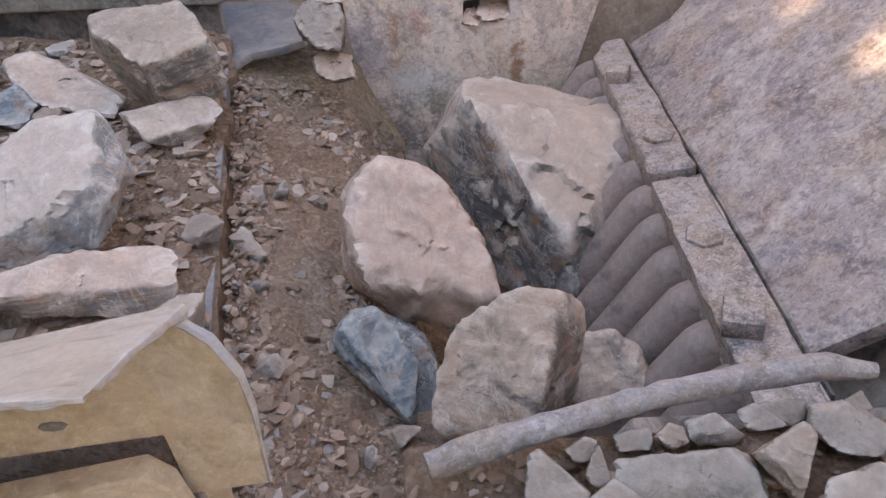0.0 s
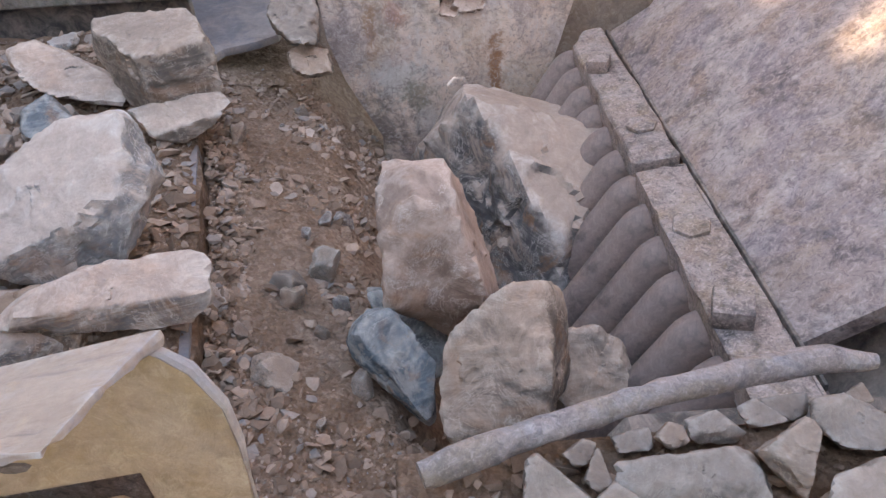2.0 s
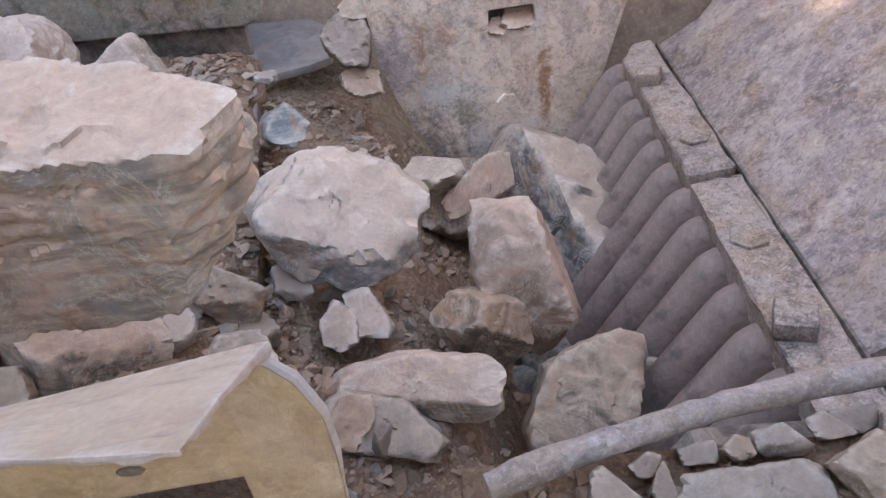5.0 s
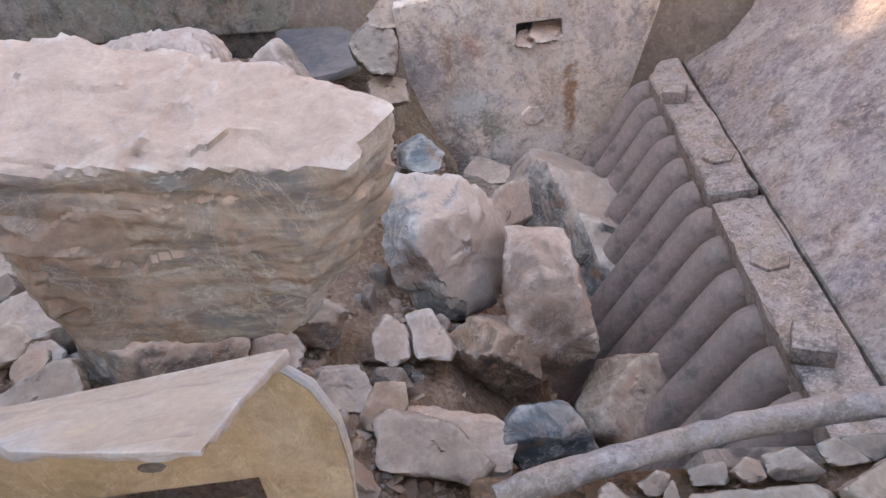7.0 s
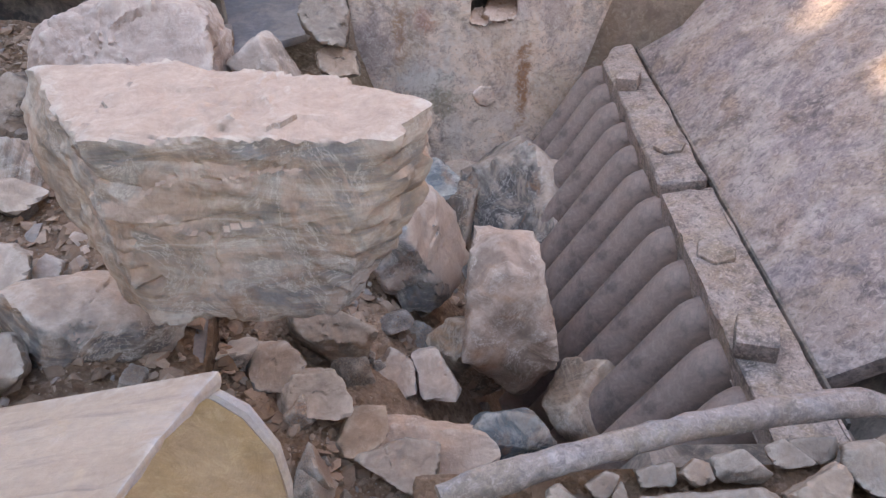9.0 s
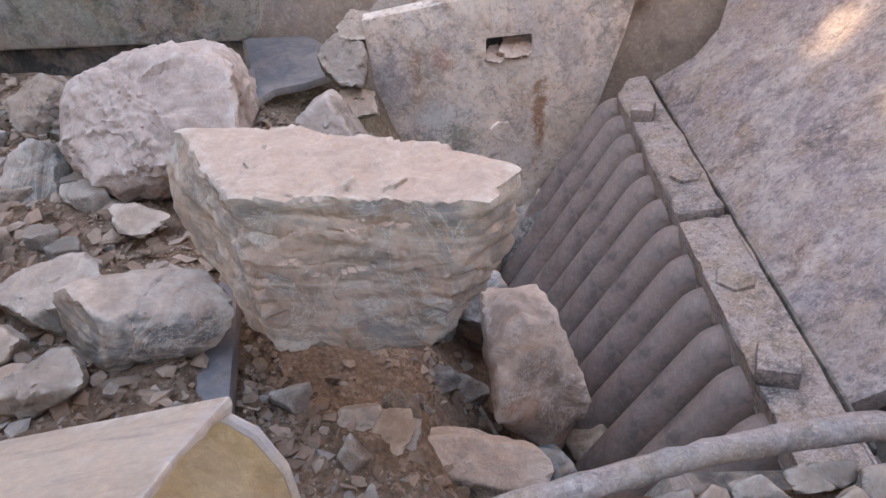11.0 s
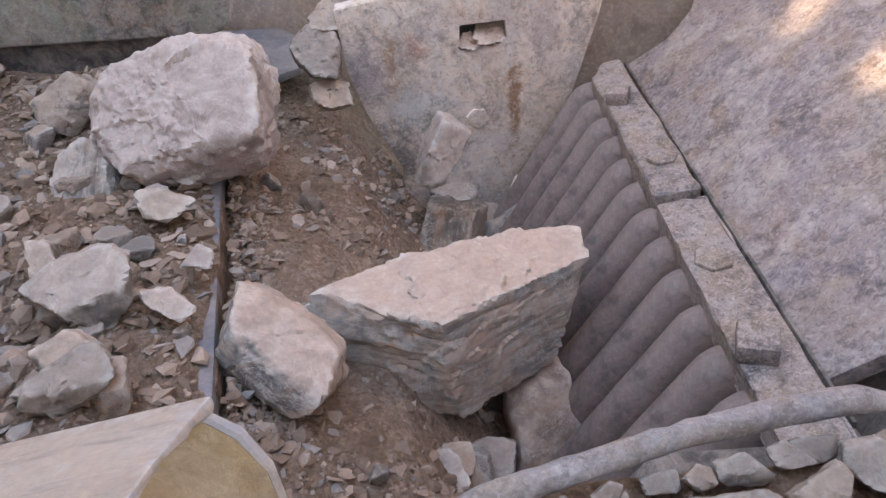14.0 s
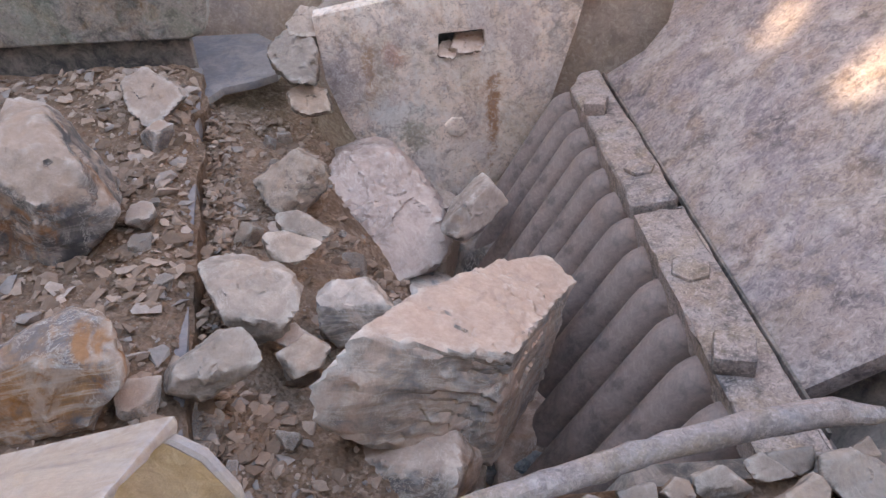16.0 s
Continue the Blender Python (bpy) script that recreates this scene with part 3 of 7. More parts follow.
def clamp_bar(y0, y1, lift, tip):
    outline = [(y0, -0.038), (y1 - tip, -0.038), (y1, -0.005 if tip else -0.038), (y1, 0.04), (y0, 0.04)]
    bm = prism(outline, 0.05, axes((0.573, 0, -0.045 + lift), (0, 1, 0), (1, 0, 0.12), (-0.12, 0, 1)), 0.010, 3)
    bmesh.ops.subdivide_edges(bm, edges=[e for e in bm.edges if e.calc_length() > 0.05], cuts=14, use_grid_fill=True)
    bmesh.ops.triangulate(bm, faces=[f for f in bm.faces if len(f.verts) > 4])
    roughen(bm, 0.006, 17, y0)
    roughen(bm, 0.002, 60, y0)
    return part("clamp_bar", bm, steel_bar, crusher, "scuffed steel clamp bar with bolt heads")


far_bar = clamp_bar(1.462, 1.985, 0.006, 0.06)
near_bar = clamp_bar(0.93, 1.440, 0.0, 0.0)
bolt(far_bar, 0.555, 1.80, 0.012, 0.030, 20, 0.028, 4, -7)
bolt(far_bar, 0.573, 1.565, 0.014, 0.028, 0, 0.009, 6, -7)
bolt(near_bar, 0.566, 1.283, 0.008, 0.030, 10, 0.009, 6, -7)
bolt(near_bar, 0.556, 1.10, 0.006, 0.036, 25, 0.032, 4, -7)

# the tall dusted plate that leans away above the jaw
SL = radians(42)
lean = axes((0.617, 0, 0.0), (math.cos(SL), 0, math.sin(SL)), (0, 1, 0), (math.sin(SL), 0, -math.cos(SL)))
bm = prism([(0, 1.045), (0.0, 1.985), (0.10, 1.955), (0.17, 1.985), (0.22, 2.06), (0.30, 2.16), (1.0, 2.16), (1.0, 1.06), (0.45, 1.04), (0.10, 1.03)], 0.03, lean, 0.006)
deflector = part("deflector_plate", bm, steel_plate, crusher, "large mottled dusty steel deflector plate")
for seat in (jaw, far_bar, near_bar, deflector):
    seat.matrix_basis = JAW
part("weld_bead", roughen(block((0.004, 1.01, 0.010), pose(0.6165, 1.48, 0.003), 0.001), 0.003, 60), steel_dark, deflector, "rough dark weld seam")

# far cheek plate with its lifting slot
cheek_outline = [(-0.015, 0.145), (0.15, 0.172), (0.30, 0.20), (0.58, 0.25), (0.545, 0.09), (0.49, -0.12), (0.37, -0.30), (0.30, -0.50), (0.10, -0.50), (0.10, -0.25), (0.03, -0.10), (0.0, 0.0)]
slot = [(0.250, 0.043), (0.349, 0.060), (0.346, 0.098), (0.250, 0.092)]
cheek = part("cheek_plate", roughen(prism(cheek_outline, 0.045, axes((0, 2.02, 0), (1, 0, 0), (0, 0, 1), (0, 1, 0)), 0.006, 2, [slot]), 0.003, 9), steel_cheek, crusher, "rust-streaked dusty cheek plate with a lifting slot")
ring = [(0.026 * math.cos(math.pi / 3 * i), 0.026 * math.sin(math.pi / 3 * i)) for i in range(6)]
part("bolt", roughen(prism(ring, 0.010, pose(0.283, 2.024, -0.128, 90, 12, 0), 0.004, 2), 0.004, 90), steel_cheek, cheek, "dusty bolt head")

# frame behind and beside the mouth; its walls are raised to 2.2 to cut sky light
part("side_frame", prism([(0.40, -0.8), (1.35, -0.8), (1.35, 2.2), (0.40, 2.2)], 0.04, axes((0, 2.17, 0), (1, 0, 0), (0, 0, 1), (0, 1, 0)), 0.004), steel_wall, crusher, "beige dusted side frame wall")
part("frame_rib", block((0.07, 0.05, 0.30), pose(0.60, 2.155, 0.27, 0, 4, 0), 0.008), steel_wall, crusher)
part("rear_frame", prism([(-2.2, -0.6), (0.395, -0.6), (0.395, 2.2), (-2.2, 2.2)], 0.04, axes((0, 2.42, 0), (1, 0, 0), (0, 0, 1), (0, 1, 0)), 0.004), steel_wall, crusher, "beige dusted rear wall")
# wall added past the deflector only to cut sky light
part("right_frame", prism([(-0.6, -0.8), (2.2, -0.8), (2.2, 2.2), (-0.6, 2.2)], 0.04, axes((1.40, 0, 0), (0, 1, 0), (0, 0, 1), (1, 0, 0)), 0.004), steel_wall, crusher, "beige wall added on the right to cut sky light")
# dark plate added behind the slot in place of its shade
part("slot_backing", block((0.2, 0.01, 0.14), pose(0.30, 2.105, 0.07), 0.002), steel_dark, crusher)
# near cheek, raised and widened to keep stray light out of the pit
part("near_cheek", prism([(0.075, -0.8), (1.4, -0.8), (1.4, 0.13), (0.36, 0.13), (0.27, -0.03), (0.075, -0.08)], 0.05, axes((0, 0.824, 0), (1, 0, 0), (0, 0, 1), (0, 1, 0)), 0.006), steel_dark, crusher, "dark dusty near cheek plate")
# dark block added under the deflector to fill the gap's deep shade
part("jaw_stock", prism([(0.66, -0.10), (1.38, 0.52), (1.38, -0.9), (0.40, -0.9)], 1.05, axes((0, 2.0, 0), (1, 0, 0), (0, 0, 1), (0, -1, 0)), 0.006), steel_dark, crusher, "dark block standing in for the shade under the deflector")
part("left_jaw", block((0.05, 1.2, 0.6), pose(0.16, 1.44, -0.66, 0, -14, 0), 0.006), steel_jaw, crusher)
part("pit_floor", block((0.6, 1.3, 0.04), pose(0.35, 1.45, -0.95), 0.0), steel_dark, crusher)

# bent rim bar along the near edge of the mouth
curve = bpy.data.curves.new("rim_bar", "CURVE")
curve.dimensions, curve.bevel_depth, curve.bevel_resolution, curve.use_fill_caps = "3D", 0.0135, 4, True
sp = curve.splines.new("BEZIER")
knots = [(0.125, 0.824, 0.098, 0.9), (0.155, 0.833, 0.1, 1.25), (0.26, 0.864, 0.1, 1.0), (0.42, 0.901, 0.1, 1.0), (0.56, 0.918, 0.1, 1.25), (0.612, 0.912, 0.097, 0.65)]
sp.bezier_points.add(len(knots) - 1)
for bp, (x, y, z, r) in zip(sp.bezier_points, knots):
    bp.co, bp.radius, bp.handle_left_type, bp.handle_right_type = (x, y, z), r, "AUTO", "AUTO"
sp.resolution_u = 8
tmp = new("tmp", curve)
me = bpy.data.meshes.new_from_object(tmp.evaluated_get(bpy.context.evaluated_depsgraph_get()))
bpy.data.objects.remove(tmp)
bm = bmesh.new()
bm.from_mesh(me)
roughen(bm, 0.0035, 40, 2.0)
rod = tagged(part("rim_bar", bm, steel_rod), "worn grey round steel bar bent along the mouth's rim", "steel bar")
rod.matrix_basis = SPILL

# ledge beside the mouth on which spilled rocks rest
bm = block((1.25, 0.655, 0.90), pose(0.725, 0.5475, -0.385), 0.01)
ledge = tagged(part("ledge", bm, dirt), "dirt-covered ledge beside the crusher mouth", "ledge", kind="structure")
ledge.matrix_basis = SPILL

# Feeder ----------------------------------------------------------------------------------------------------------

feeder = thing("vibrating_feeder", "steel vibrating feeder with worn yellow side wall", "feeder")
pan_outline = [(-2.2, 0.74), (lip_x(0.74) - 0.002, 0.74), (lip_x(2.12) - 0.002, 2.12), (-2.2, 2.12)]
part("pan", prism(pan_outline, 0.035, axes((0, 0, -0.03), (1, 0, 0), (0, 1, 0), (0, 0, 1)), 0.004), steel_blue, feeder, "blue-grey scraped steel pan")
lip_outline = [(lip_x(1.95) - 0.03, 1.95), (lip_x(1.95) - 0.002, 1.95), (lip_x(2.0) + 0.004, 2.01), (lip_x(2.0) + 0.03, 2.06), (-0.17, 2.085), (-0.12, 2.12), (-0.10, 2.25), (-0.20, 2.38), (lip_x(2.2) - 0.1, 2.38)]
part("end_plate", prism(lip_outline, 0.02, axes((0, 0, -0.0405), (1, 0, 0), (0, 1, 0), (0, 0, 1)), 0.004), steel_blue, feeder, "blue-grey worn end plate")
beam = [(-2.2, 0.085), (-0.29, 0.085), (-0.258, 0.095), (-0.245, 0.125), (-0.215, 0.30), (-0.21, 0.5), (-2.2, 0.5)]
far_wall = part("far_side_wall", roughen(prism(beam, 0.05, axes((0, 2.08, 0), (1, 0, 0), (0, 0, 1), (0, 1, 0)), 0.012, 3), 0.004, 7), steel_scraped, feeder, "dark scraped steel side wall with pale and rusty streaks")
part("far_skirt", block((1.9, 0.03, 0.16), pose(-1.25, 2.13, 0.03), 0.004), steel_dark, feeder)
plate = [(-1.2, 0.20), (-0.036, 0.322), (-0.036, 0.25), (0.024, 0.256), (0.028, 0.34), (0.026, 0.375), (0.016, 0.408), (0.0, 0.424), (-0.02, 0.420), (-0.14, 0.398), (-1.2, 0.24)]
near_wall = part("near_side_wall", roughen(prism(plate, 0.005, axes((0, 0.722, 0), (1, 0, 0), (0, 0, 1), (0, 1, 0)), 0.004, 3), 0.0015, 14), paint_yellow, feeder, "worn yellow steel side wall with rounded end")
near_wall.matrix_basis = NEAR_WALL
flange = [(-1.2, 0.0), (0.006, 0.0), (0.002, -0.018), (-0.004, -0.060), (-0.008, -0.112), (-0.05, -0.102), (-0.125, -0.078), (-0.14, -0.066), (-0.22, -0.07), (-1.2, -0.09)]
bm = prism(flange, 0.005, axes((0, 0.726, 0.428), (1, 0, 0.15), (0, 1, -0.45), (-0.15, 0.45, 1)), 0.002, 2)
bmesh.ops.subdivide_edges(bm, edges=[e for e in bm.edges if e.calc_length() > 0.03], cuts=6, use_grid_fill=True)
bmesh.ops.triangulate(bm, faces=[f for f in bm.faces if len(f.verts) > 4])
part("flange", roughen(roughen(bm, 0.004, 22, 3.0), 0.003, 85, 1.0), flange_steel, near_wall, "pale worn folded top flange")
# backing plate added where the notch only holds shade
part("inner_liner", prism([(-1.2, 0.02), (-0.04, 0.20), (-0.045, 0.36), (-1.2, 0.28)], 0.008, axes((0, 0.746, 0), (1, 0, 0), (0, 0, 1), (0, 1, 0)), 0.002, 1), steel_bar, near_wall, "plate behind the side wall standing in for the notch's shade")
rib = [(-1.2, 0.10), (-0.045, 0.318), (-0.03, 0.30), (-0.018, 0.20), (-1.2, 0.0)]
part("stiffener", roughen(prism(rib, 0.02, axes((0, 0.692, 0), (1, 0, 0), (0, 0, 1), (0, 1, 0)), 0.004, 3), 0.002, 20, 5.0), paint_yellow, near_wall, "chipped yellow stiffening bar")
rim = [(-0.004, 0.4275), (0.004, 0.4235), (0.016, 0.4085), (0.0265, 0.375), (0.0285, 0.34), (0.026, 0.30), (0.0245, 0.258)]
bm = bmesh.new()
loops = []
for x, z in rim:
    loops.append([bm.verts.new((x + 0.0019 * math.cos(a), 0.7245 + 0.0034 * math.sin(a), z + 0.0019 * math.cos(a))) for a in [math.pi / 4 * i for i in range(8)]])
for r, s in zip(loops, loops[1:]):
    for i in range(8):
        bm.faces.new((r[i], r[(i + 1) % 8], s[(i + 1) % 8], s[i]))
bmesh.ops.recalc_face_normals(bm, faces=bm.faces)
part("worn_rim", roughen(bm, 0.003, 60), flange_steel, near_wall, "bare worn rim of the side wall")
# flat dark discs on the plate give the shade inside its holes
for bx, bz in ((-0.103, 0.342), (-0.24, 0.325)):
    bm = bmesh.new()
    bmesh.ops.create_cone(bm, cap_ends=True, segments=8, radius1=0.008, radius2=0.007, depth=0.003)
    bm.transform(Matrix.Translation((bx, 0.7212, bz)) @ pose(0, 0, 0, 90, 0, 0) @ Matrix.Diagonal((1.3, 0.55, 1, 1)))
    part("bolt_hole", bm, steel_dark, near_wall, "dark rusty disc standing in for a shaded hole")

part("side_panel", prism([(-1.6, 0.0), (0.06, 0.0), (0.09, 0.44), (0.05, 0.47), (-1.6, 0.40)], 0.006, axes((0, 0.615, 0), (1, 0, 0), (0, 0, 1), (0, 1, 0)), 0.002), paint_yellow, feeder, "dusty yellow lower side panel")

# Loose material ---------------------------------------------------------------------------------------------------

bed = tagged(sheet("bed_dirt", -1.8, 0.0, 0.76, 2.075, 120, 120, bed_z, lambda y: lip_x(y) + 0.003 + 0.024 * noise.noise((0, y * 9, 0)), dirt), "brown dirt bed of fines and chips on the feeder", "dirt", kind="stuff")
run = tagged(sheet("dirt_slope", -0.09, 0.62, 0.70, 2.40, 120, 240, slope_z, lip_x, dirt_dusty, skirt=0.2), "brown crushed dirt running into the crusher mouth", "dirt", kind="stuff")


def on_slope(rng):
    while True:
        y = rng.uniform(0.80, 2.1)
        x = lip_x(y) + 0.03 + rng.uniform(0.0, 1.0) ** 0.9 * 0.5
        if rng.rand() < 0.10 + 0.9 * (noise.noise((x * 4.5, y * 4.5, 9.0)) > 0.02) * (0.5 + 0.5 * (noise.noise((x * 14, y * 14, 2.0)) > -0.1)):
            return x, y, slope_z(x, y)


def on_bed(rng):
    y = rng.uniform(0.80, 2.06)
    x = lip_x(y) - 0.012 - rng.uniform(0.0, 1.0) * 0.66
    return x, y, bed_z(x, y)


def on_ledge(rng):
    x, y = rng.uniform(0.1, 1.1), rng.uniform(0.42, 0.865)
    return x, y, 0.067


chip_heap("slope_gravel", "loose flat stone chips on the dirt slope", 3600, on_slope, (0.002, 0.019), 11, chips, flat=0.3)
def by_lip(rng):
    y = rng.uniform(0.85, 2.0)
    x = lip_x(y) + 0.012 + 0.05 * rng.rand() ** 1.6
    return x, y, slope_z(x, y) + 0.06 * max(0.0, 1 - (x - lip_x(y)) / 0.05) * rng.rand()


chip_heap("lip_gravel", "stone chips heaped below the feeder's end", 1500, by_lip, (0.003, 0.016), 31, chips, flat=0.4)
chip_heap("ledge_gravel", "small broken stones on the ledge", 520, on_ledge, (0.006, 0.026), 13, chips).matrix_basis = SPILL
chip_heap("slope_grit", "fine grit on the dirt slope", 5000, on_slope, (0.0015, 0.006), 21, chips, flat=0.5)
bed_grit = chip_heap("bed_grit", "fine grit over the feeder's dirt bed", 4500, on_bed, (0.0015, 0.007), 22, chips, flat=0.5)
bed_gravel = chip_heap("bed_gravel", "stone chips scattered over the feeder's dirt bed", 4200, on_bed, (0.002, 0.025), 12, chips, flat=0.32)


# Rocks ----------------------------------------------------------------------------------------------------
stone_00 = rock('big grey-banded rock with dusty top wedged in the mouth',
     [(-0.778, 0.343, 0.527, 0.251), (0.309, 0.416, 0.855, 0.189), (0.327, 0.41, 0.851, 0.188), (0.813, 0.069, 0.579, 0.243), (0.871, -0.457, -0.181, 0.187), (0.86, -0.469, -0.201, 0.187), (0.745, -0.569, -0.348, 0.206), (-0.375, -0.602, -0.704, 0.199), (-0.755, -0.394, -0.524, 0.2), (-0.982, -0.096, -0.165, 0.214), (-0.82, -0.512, 0.256, 0.122), (0.302, -0.302, 0.905, 0.152), (0.764, -0.612, 0.204, 0.16), (-0.017, -0.769, 0.639, 0.267), (0.017, 0.769, -0.639, 0.185), (0, 0, -1, 0.188)],
     3, rock_grey, pose(0.392, 1.635, -0.183), layer=0.02, layer_axis=(0.5, -0.3, 0.8))
stone_01 = rock('flat pink-dusted rock with broken tan edges',
     [(-0.933, 0.119, 0.34, 0.137), (-0.579, 0.405, 0.707, 0.152), (-0.072, 0.536, 0.841, 0.138), (0.507, 0.473, 0.721, 0.112), (0.867, 0.26, 0.425, 0.092), (0.955, 0.128, 0.267, 0.097), (0.959, -0.246, -0.14, 0.139), (0.36, -0.671, -0.648, 0.145), (-0.38, -0.654, -0.654, 0.114), (-0.732, -0.497, -0.465, 0.106), (-0.99, -0.142, -0.007, 0.118), (0.1, -0.597, 0.796, 0.06), (-0.104, -0.989, -0.104, 0.097), (-0.017, -0.769, 0.639, 0.096), (0.017, 0.769, -0.639, 0.067), (0, 0, -1, 0.086)],
     4, rock_pink, pose(0.128, 1.340, -0.037), chip=0.06)
stone_02 = rock('blue slate rock with rust-brown edge',
     [(-0.829, 0.317, 0.46, 0.07), (0.201, 0.685, 0.7, 0.077), (0.764, 0.483, 0.428, 0.053), (0.999, -0.016, -0.041, 0.061), (-0.487, -0.695, -0.529, 0.046), (-0.685, -0.587, -0.431, 0.029), (-0.942, -0.309, -0.129, 0.047), (0.303, -0.505, 0.808, 0.033), (-0.621, -0.777, 0.104, 0.029), (-0.04, -0.776, 0.629, 0.048), (0.04, 0.776, -0.629, 0.033), (0, 0, -1, 0.053)],
     5, rock_blue, pose(0.060, 1.122, -0.083))
stone_03 = rock('dark grey slab leaning behind a blue rock',
     [(-0.596, 0.498, 0.63, 0.077), (-0.11, 0.67, 0.734, 0.058), (0.513, 0.603, 0.612, 0.052), (0.646, 0.537, 0.542, 0.056), (0.98, -0.162, -0.12, 0.089), (0.294, -0.711, -0.639, 0.057), (-0.693, -0.567, -0.445, 0.039), (0, -0.507, 0.862, 0.037), (-0.057, -0.771, 0.634, 0.045), (0.057, 0.771, -0.634, 0.031), (0, 0, -1, 0.038)],
     6, rock_blue, pose(0.060, 1.214, -0.128))
stone_04 = rock('broad beige dusty rock standing in the mouth',
     [(-0.967, 0.189, 0.168, 0.073), (-0.551, 0.601, 0.579, 0.073), (-0.443, 0.639, 0.629, 0.076), (0.077, 0.658, 0.749, 0.103), (0.971, -0.027, 0.237, 0.095), (0.978, -0.199, 0.066, 0.082), (0.919, -0.378, -0.11, 0.075), (0.107, -0.813, -0.572, 0.084), (-0.98, -0.164, -0.116, 0.092), (-0.154, -0.772, 0.617, 0.042), (0.64, -0.426, 0.64, 0.084), (-0.04, -0.776, 0.629, 0.074), (0.04, 0.776, -0.629, 0.051), (0, 0, -1, 0.065)],
     7, rock_tan, pose(0.234, 1.070, -0.054), chip=0.03, grain=0.02, flake=0.045)
stone_05 = rock('rounded brown rock against the ridged jaw',
     [(-0.676, 0.607, 0.418, 0.065), (0.161, 0.68, 0.715, 0.063), (0.656, 0.422, 0.626, 0.061), (0.96, -0.082, 0.267, 0.058), (0.843, -0.517, -0.149, 0.055), (0.297, -0.785, -0.544, 0.048), (-0.659, -0.514, -0.549, 0.070), (-0.983, 0.177, -0.047, 0.060), (0, -0.707, 0.707, 0.040), (-0.04, -0.776, 0.629, 0.064), (0.04, 0.776, -0.629, 0.045), (0, 0, -1, 0.046)],
     8, rock_tan, pose(0.385, 1.133, -0.135))
stone_06 = rock('large pale crusted slab with blue-grey broken rim',
     [(-0.777, -0.086, 0.623, 0.105), (-0.601, 0.138, 0.787, 0.084), (-0.019, 0.464, 0.886, 0.105), (0.354, 0.537, 0.766, 0.128), (0.926, 0.358, 0.119, 0.144), (0.967, 0.231, -0.111, 0.135), (0.774, -0.179, -0.607, 0.116), (0.612, -0.323, -0.721, 0.106), (0.198, -0.584, -0.787, 0.116), (-0.314, -0.718, -0.622, 0.112), (-0.68, -0.672, -0.292, 0.112), (0.05, -0.349, 0.936, 0.045), (0.052, -0.993, 0.105, 0.082), (0.843, -0.527, 0.105, 0.135), (0.011, -0.753, 0.658, 0.074), (-0.011, 0.753, -0.658, 0.051), (0, 0, -1, 0.075)],
     9, rock_white, pose(-0.311, 1.390, 0.081), chip=0.07, layer=0.02)
stone_07 = rock('long flat grey-tan rock with layered edge',
     [(-0.65, 0.242, 0.721, 0.075), (-0.327, 0.519, 0.79, 0.043), (-0.03, 0.645, 0.764, 0.040), (0.392, 0.666, 0.635, 0.078), (0.923, 0.365, 0.12, 0.123), (0.837, -0.247, -0.488, 0.120), (0.52, -0.535, -0.666, 0.097), (-0.177, -0.759, -0.626, 0.049), (0, -0.406, 0.914, 0.021), (0, -0.988, 0.156, 0.034), (0.011, -0.753, 0.658, 0.037), (-0.011, 0.753, -0.658, 0.026), (0, 0, -1, 0.035)],
     10, rock_layer, pose(-0.194, 1.153, 0.055), layer=0.02)
stone_08 = rock('blocky tan rock tumbled from the feeder',
     [(-0.969, 0.088, 0.231, 0.068), (-0.409, 0.657, 0.633, 0.054), (0.212, 0.73, 0.65, 0.055), (0.885, 0.356, 0.301, 0.056), (0.958, -0.235, -0.161, 0.072), (-0.091, -0.812, -0.577, 0.055), (-0.353, -0.777, -0.522, 0.061), (0, -0.507, 0.862, 0.046), (0, -0.995, 0.105, 0.038), (0.029, -0.772, 0.635, 0.069), (-0.029, 0.772, -0.635, 0.048), (0, 0, -1, 0.048)],
     11, rock_tan, pose(0.082, 1.044, -0.053))
stone_09 = rock('square-edged grey block with stained face',
     [(-0.861, -0.162, 0.483, 0.107), (0.068, 0.348, 0.935, 0.090), (0.932, 0.295, 0.21, 0.101), (0.975, 0.223, 0.008, 0.098), (0.731, -0.163, -0.662, 0.115), (0.176, -0.414, -0.893, 0.087), (-0.51, -0.54, -0.669, 0.094), (-0.886, -0.428, -0.18, 0.074), (0, -0.151, 0.988, 0.052), (0.101, -0.99, 0.101, 0.062), (-0.824, -0.567, 0, 0.050), (-0.067, -0.772, 0.632, 0.114), (0.067, 0.772, -0.632, 0.078), (0, 0, -1, 0.080)],
     12, rock_tan, pose(-0.309, 1.750, 0.128))
stone_10 = rock('long wedge of tan rock on the dirt',
     [(-0.173, 0.411, 0.895, 0.033), (0.109, 0.476, 0.872, 0.046), (0.912, 0.34, 0.227, 0.089), (0.712, -0.192, -0.675, 0.053), (0.438, -0.353, -0.827, 0.041), (-0.309, -0.562, -0.767, 0.043), (-0.783, -0.504, -0.364, 0.056), (0, -0.301, 0.954, 0.021), (0.205, -0.973, 0.102, 0.043), (-0.057, -0.771, 0.634, 0.042), (0.057, 0.771, -0.634, 0.029), (0, 0, -1, 0.029)],
     13, rock_tan, pose(-0.269, 1.615, 0.047))
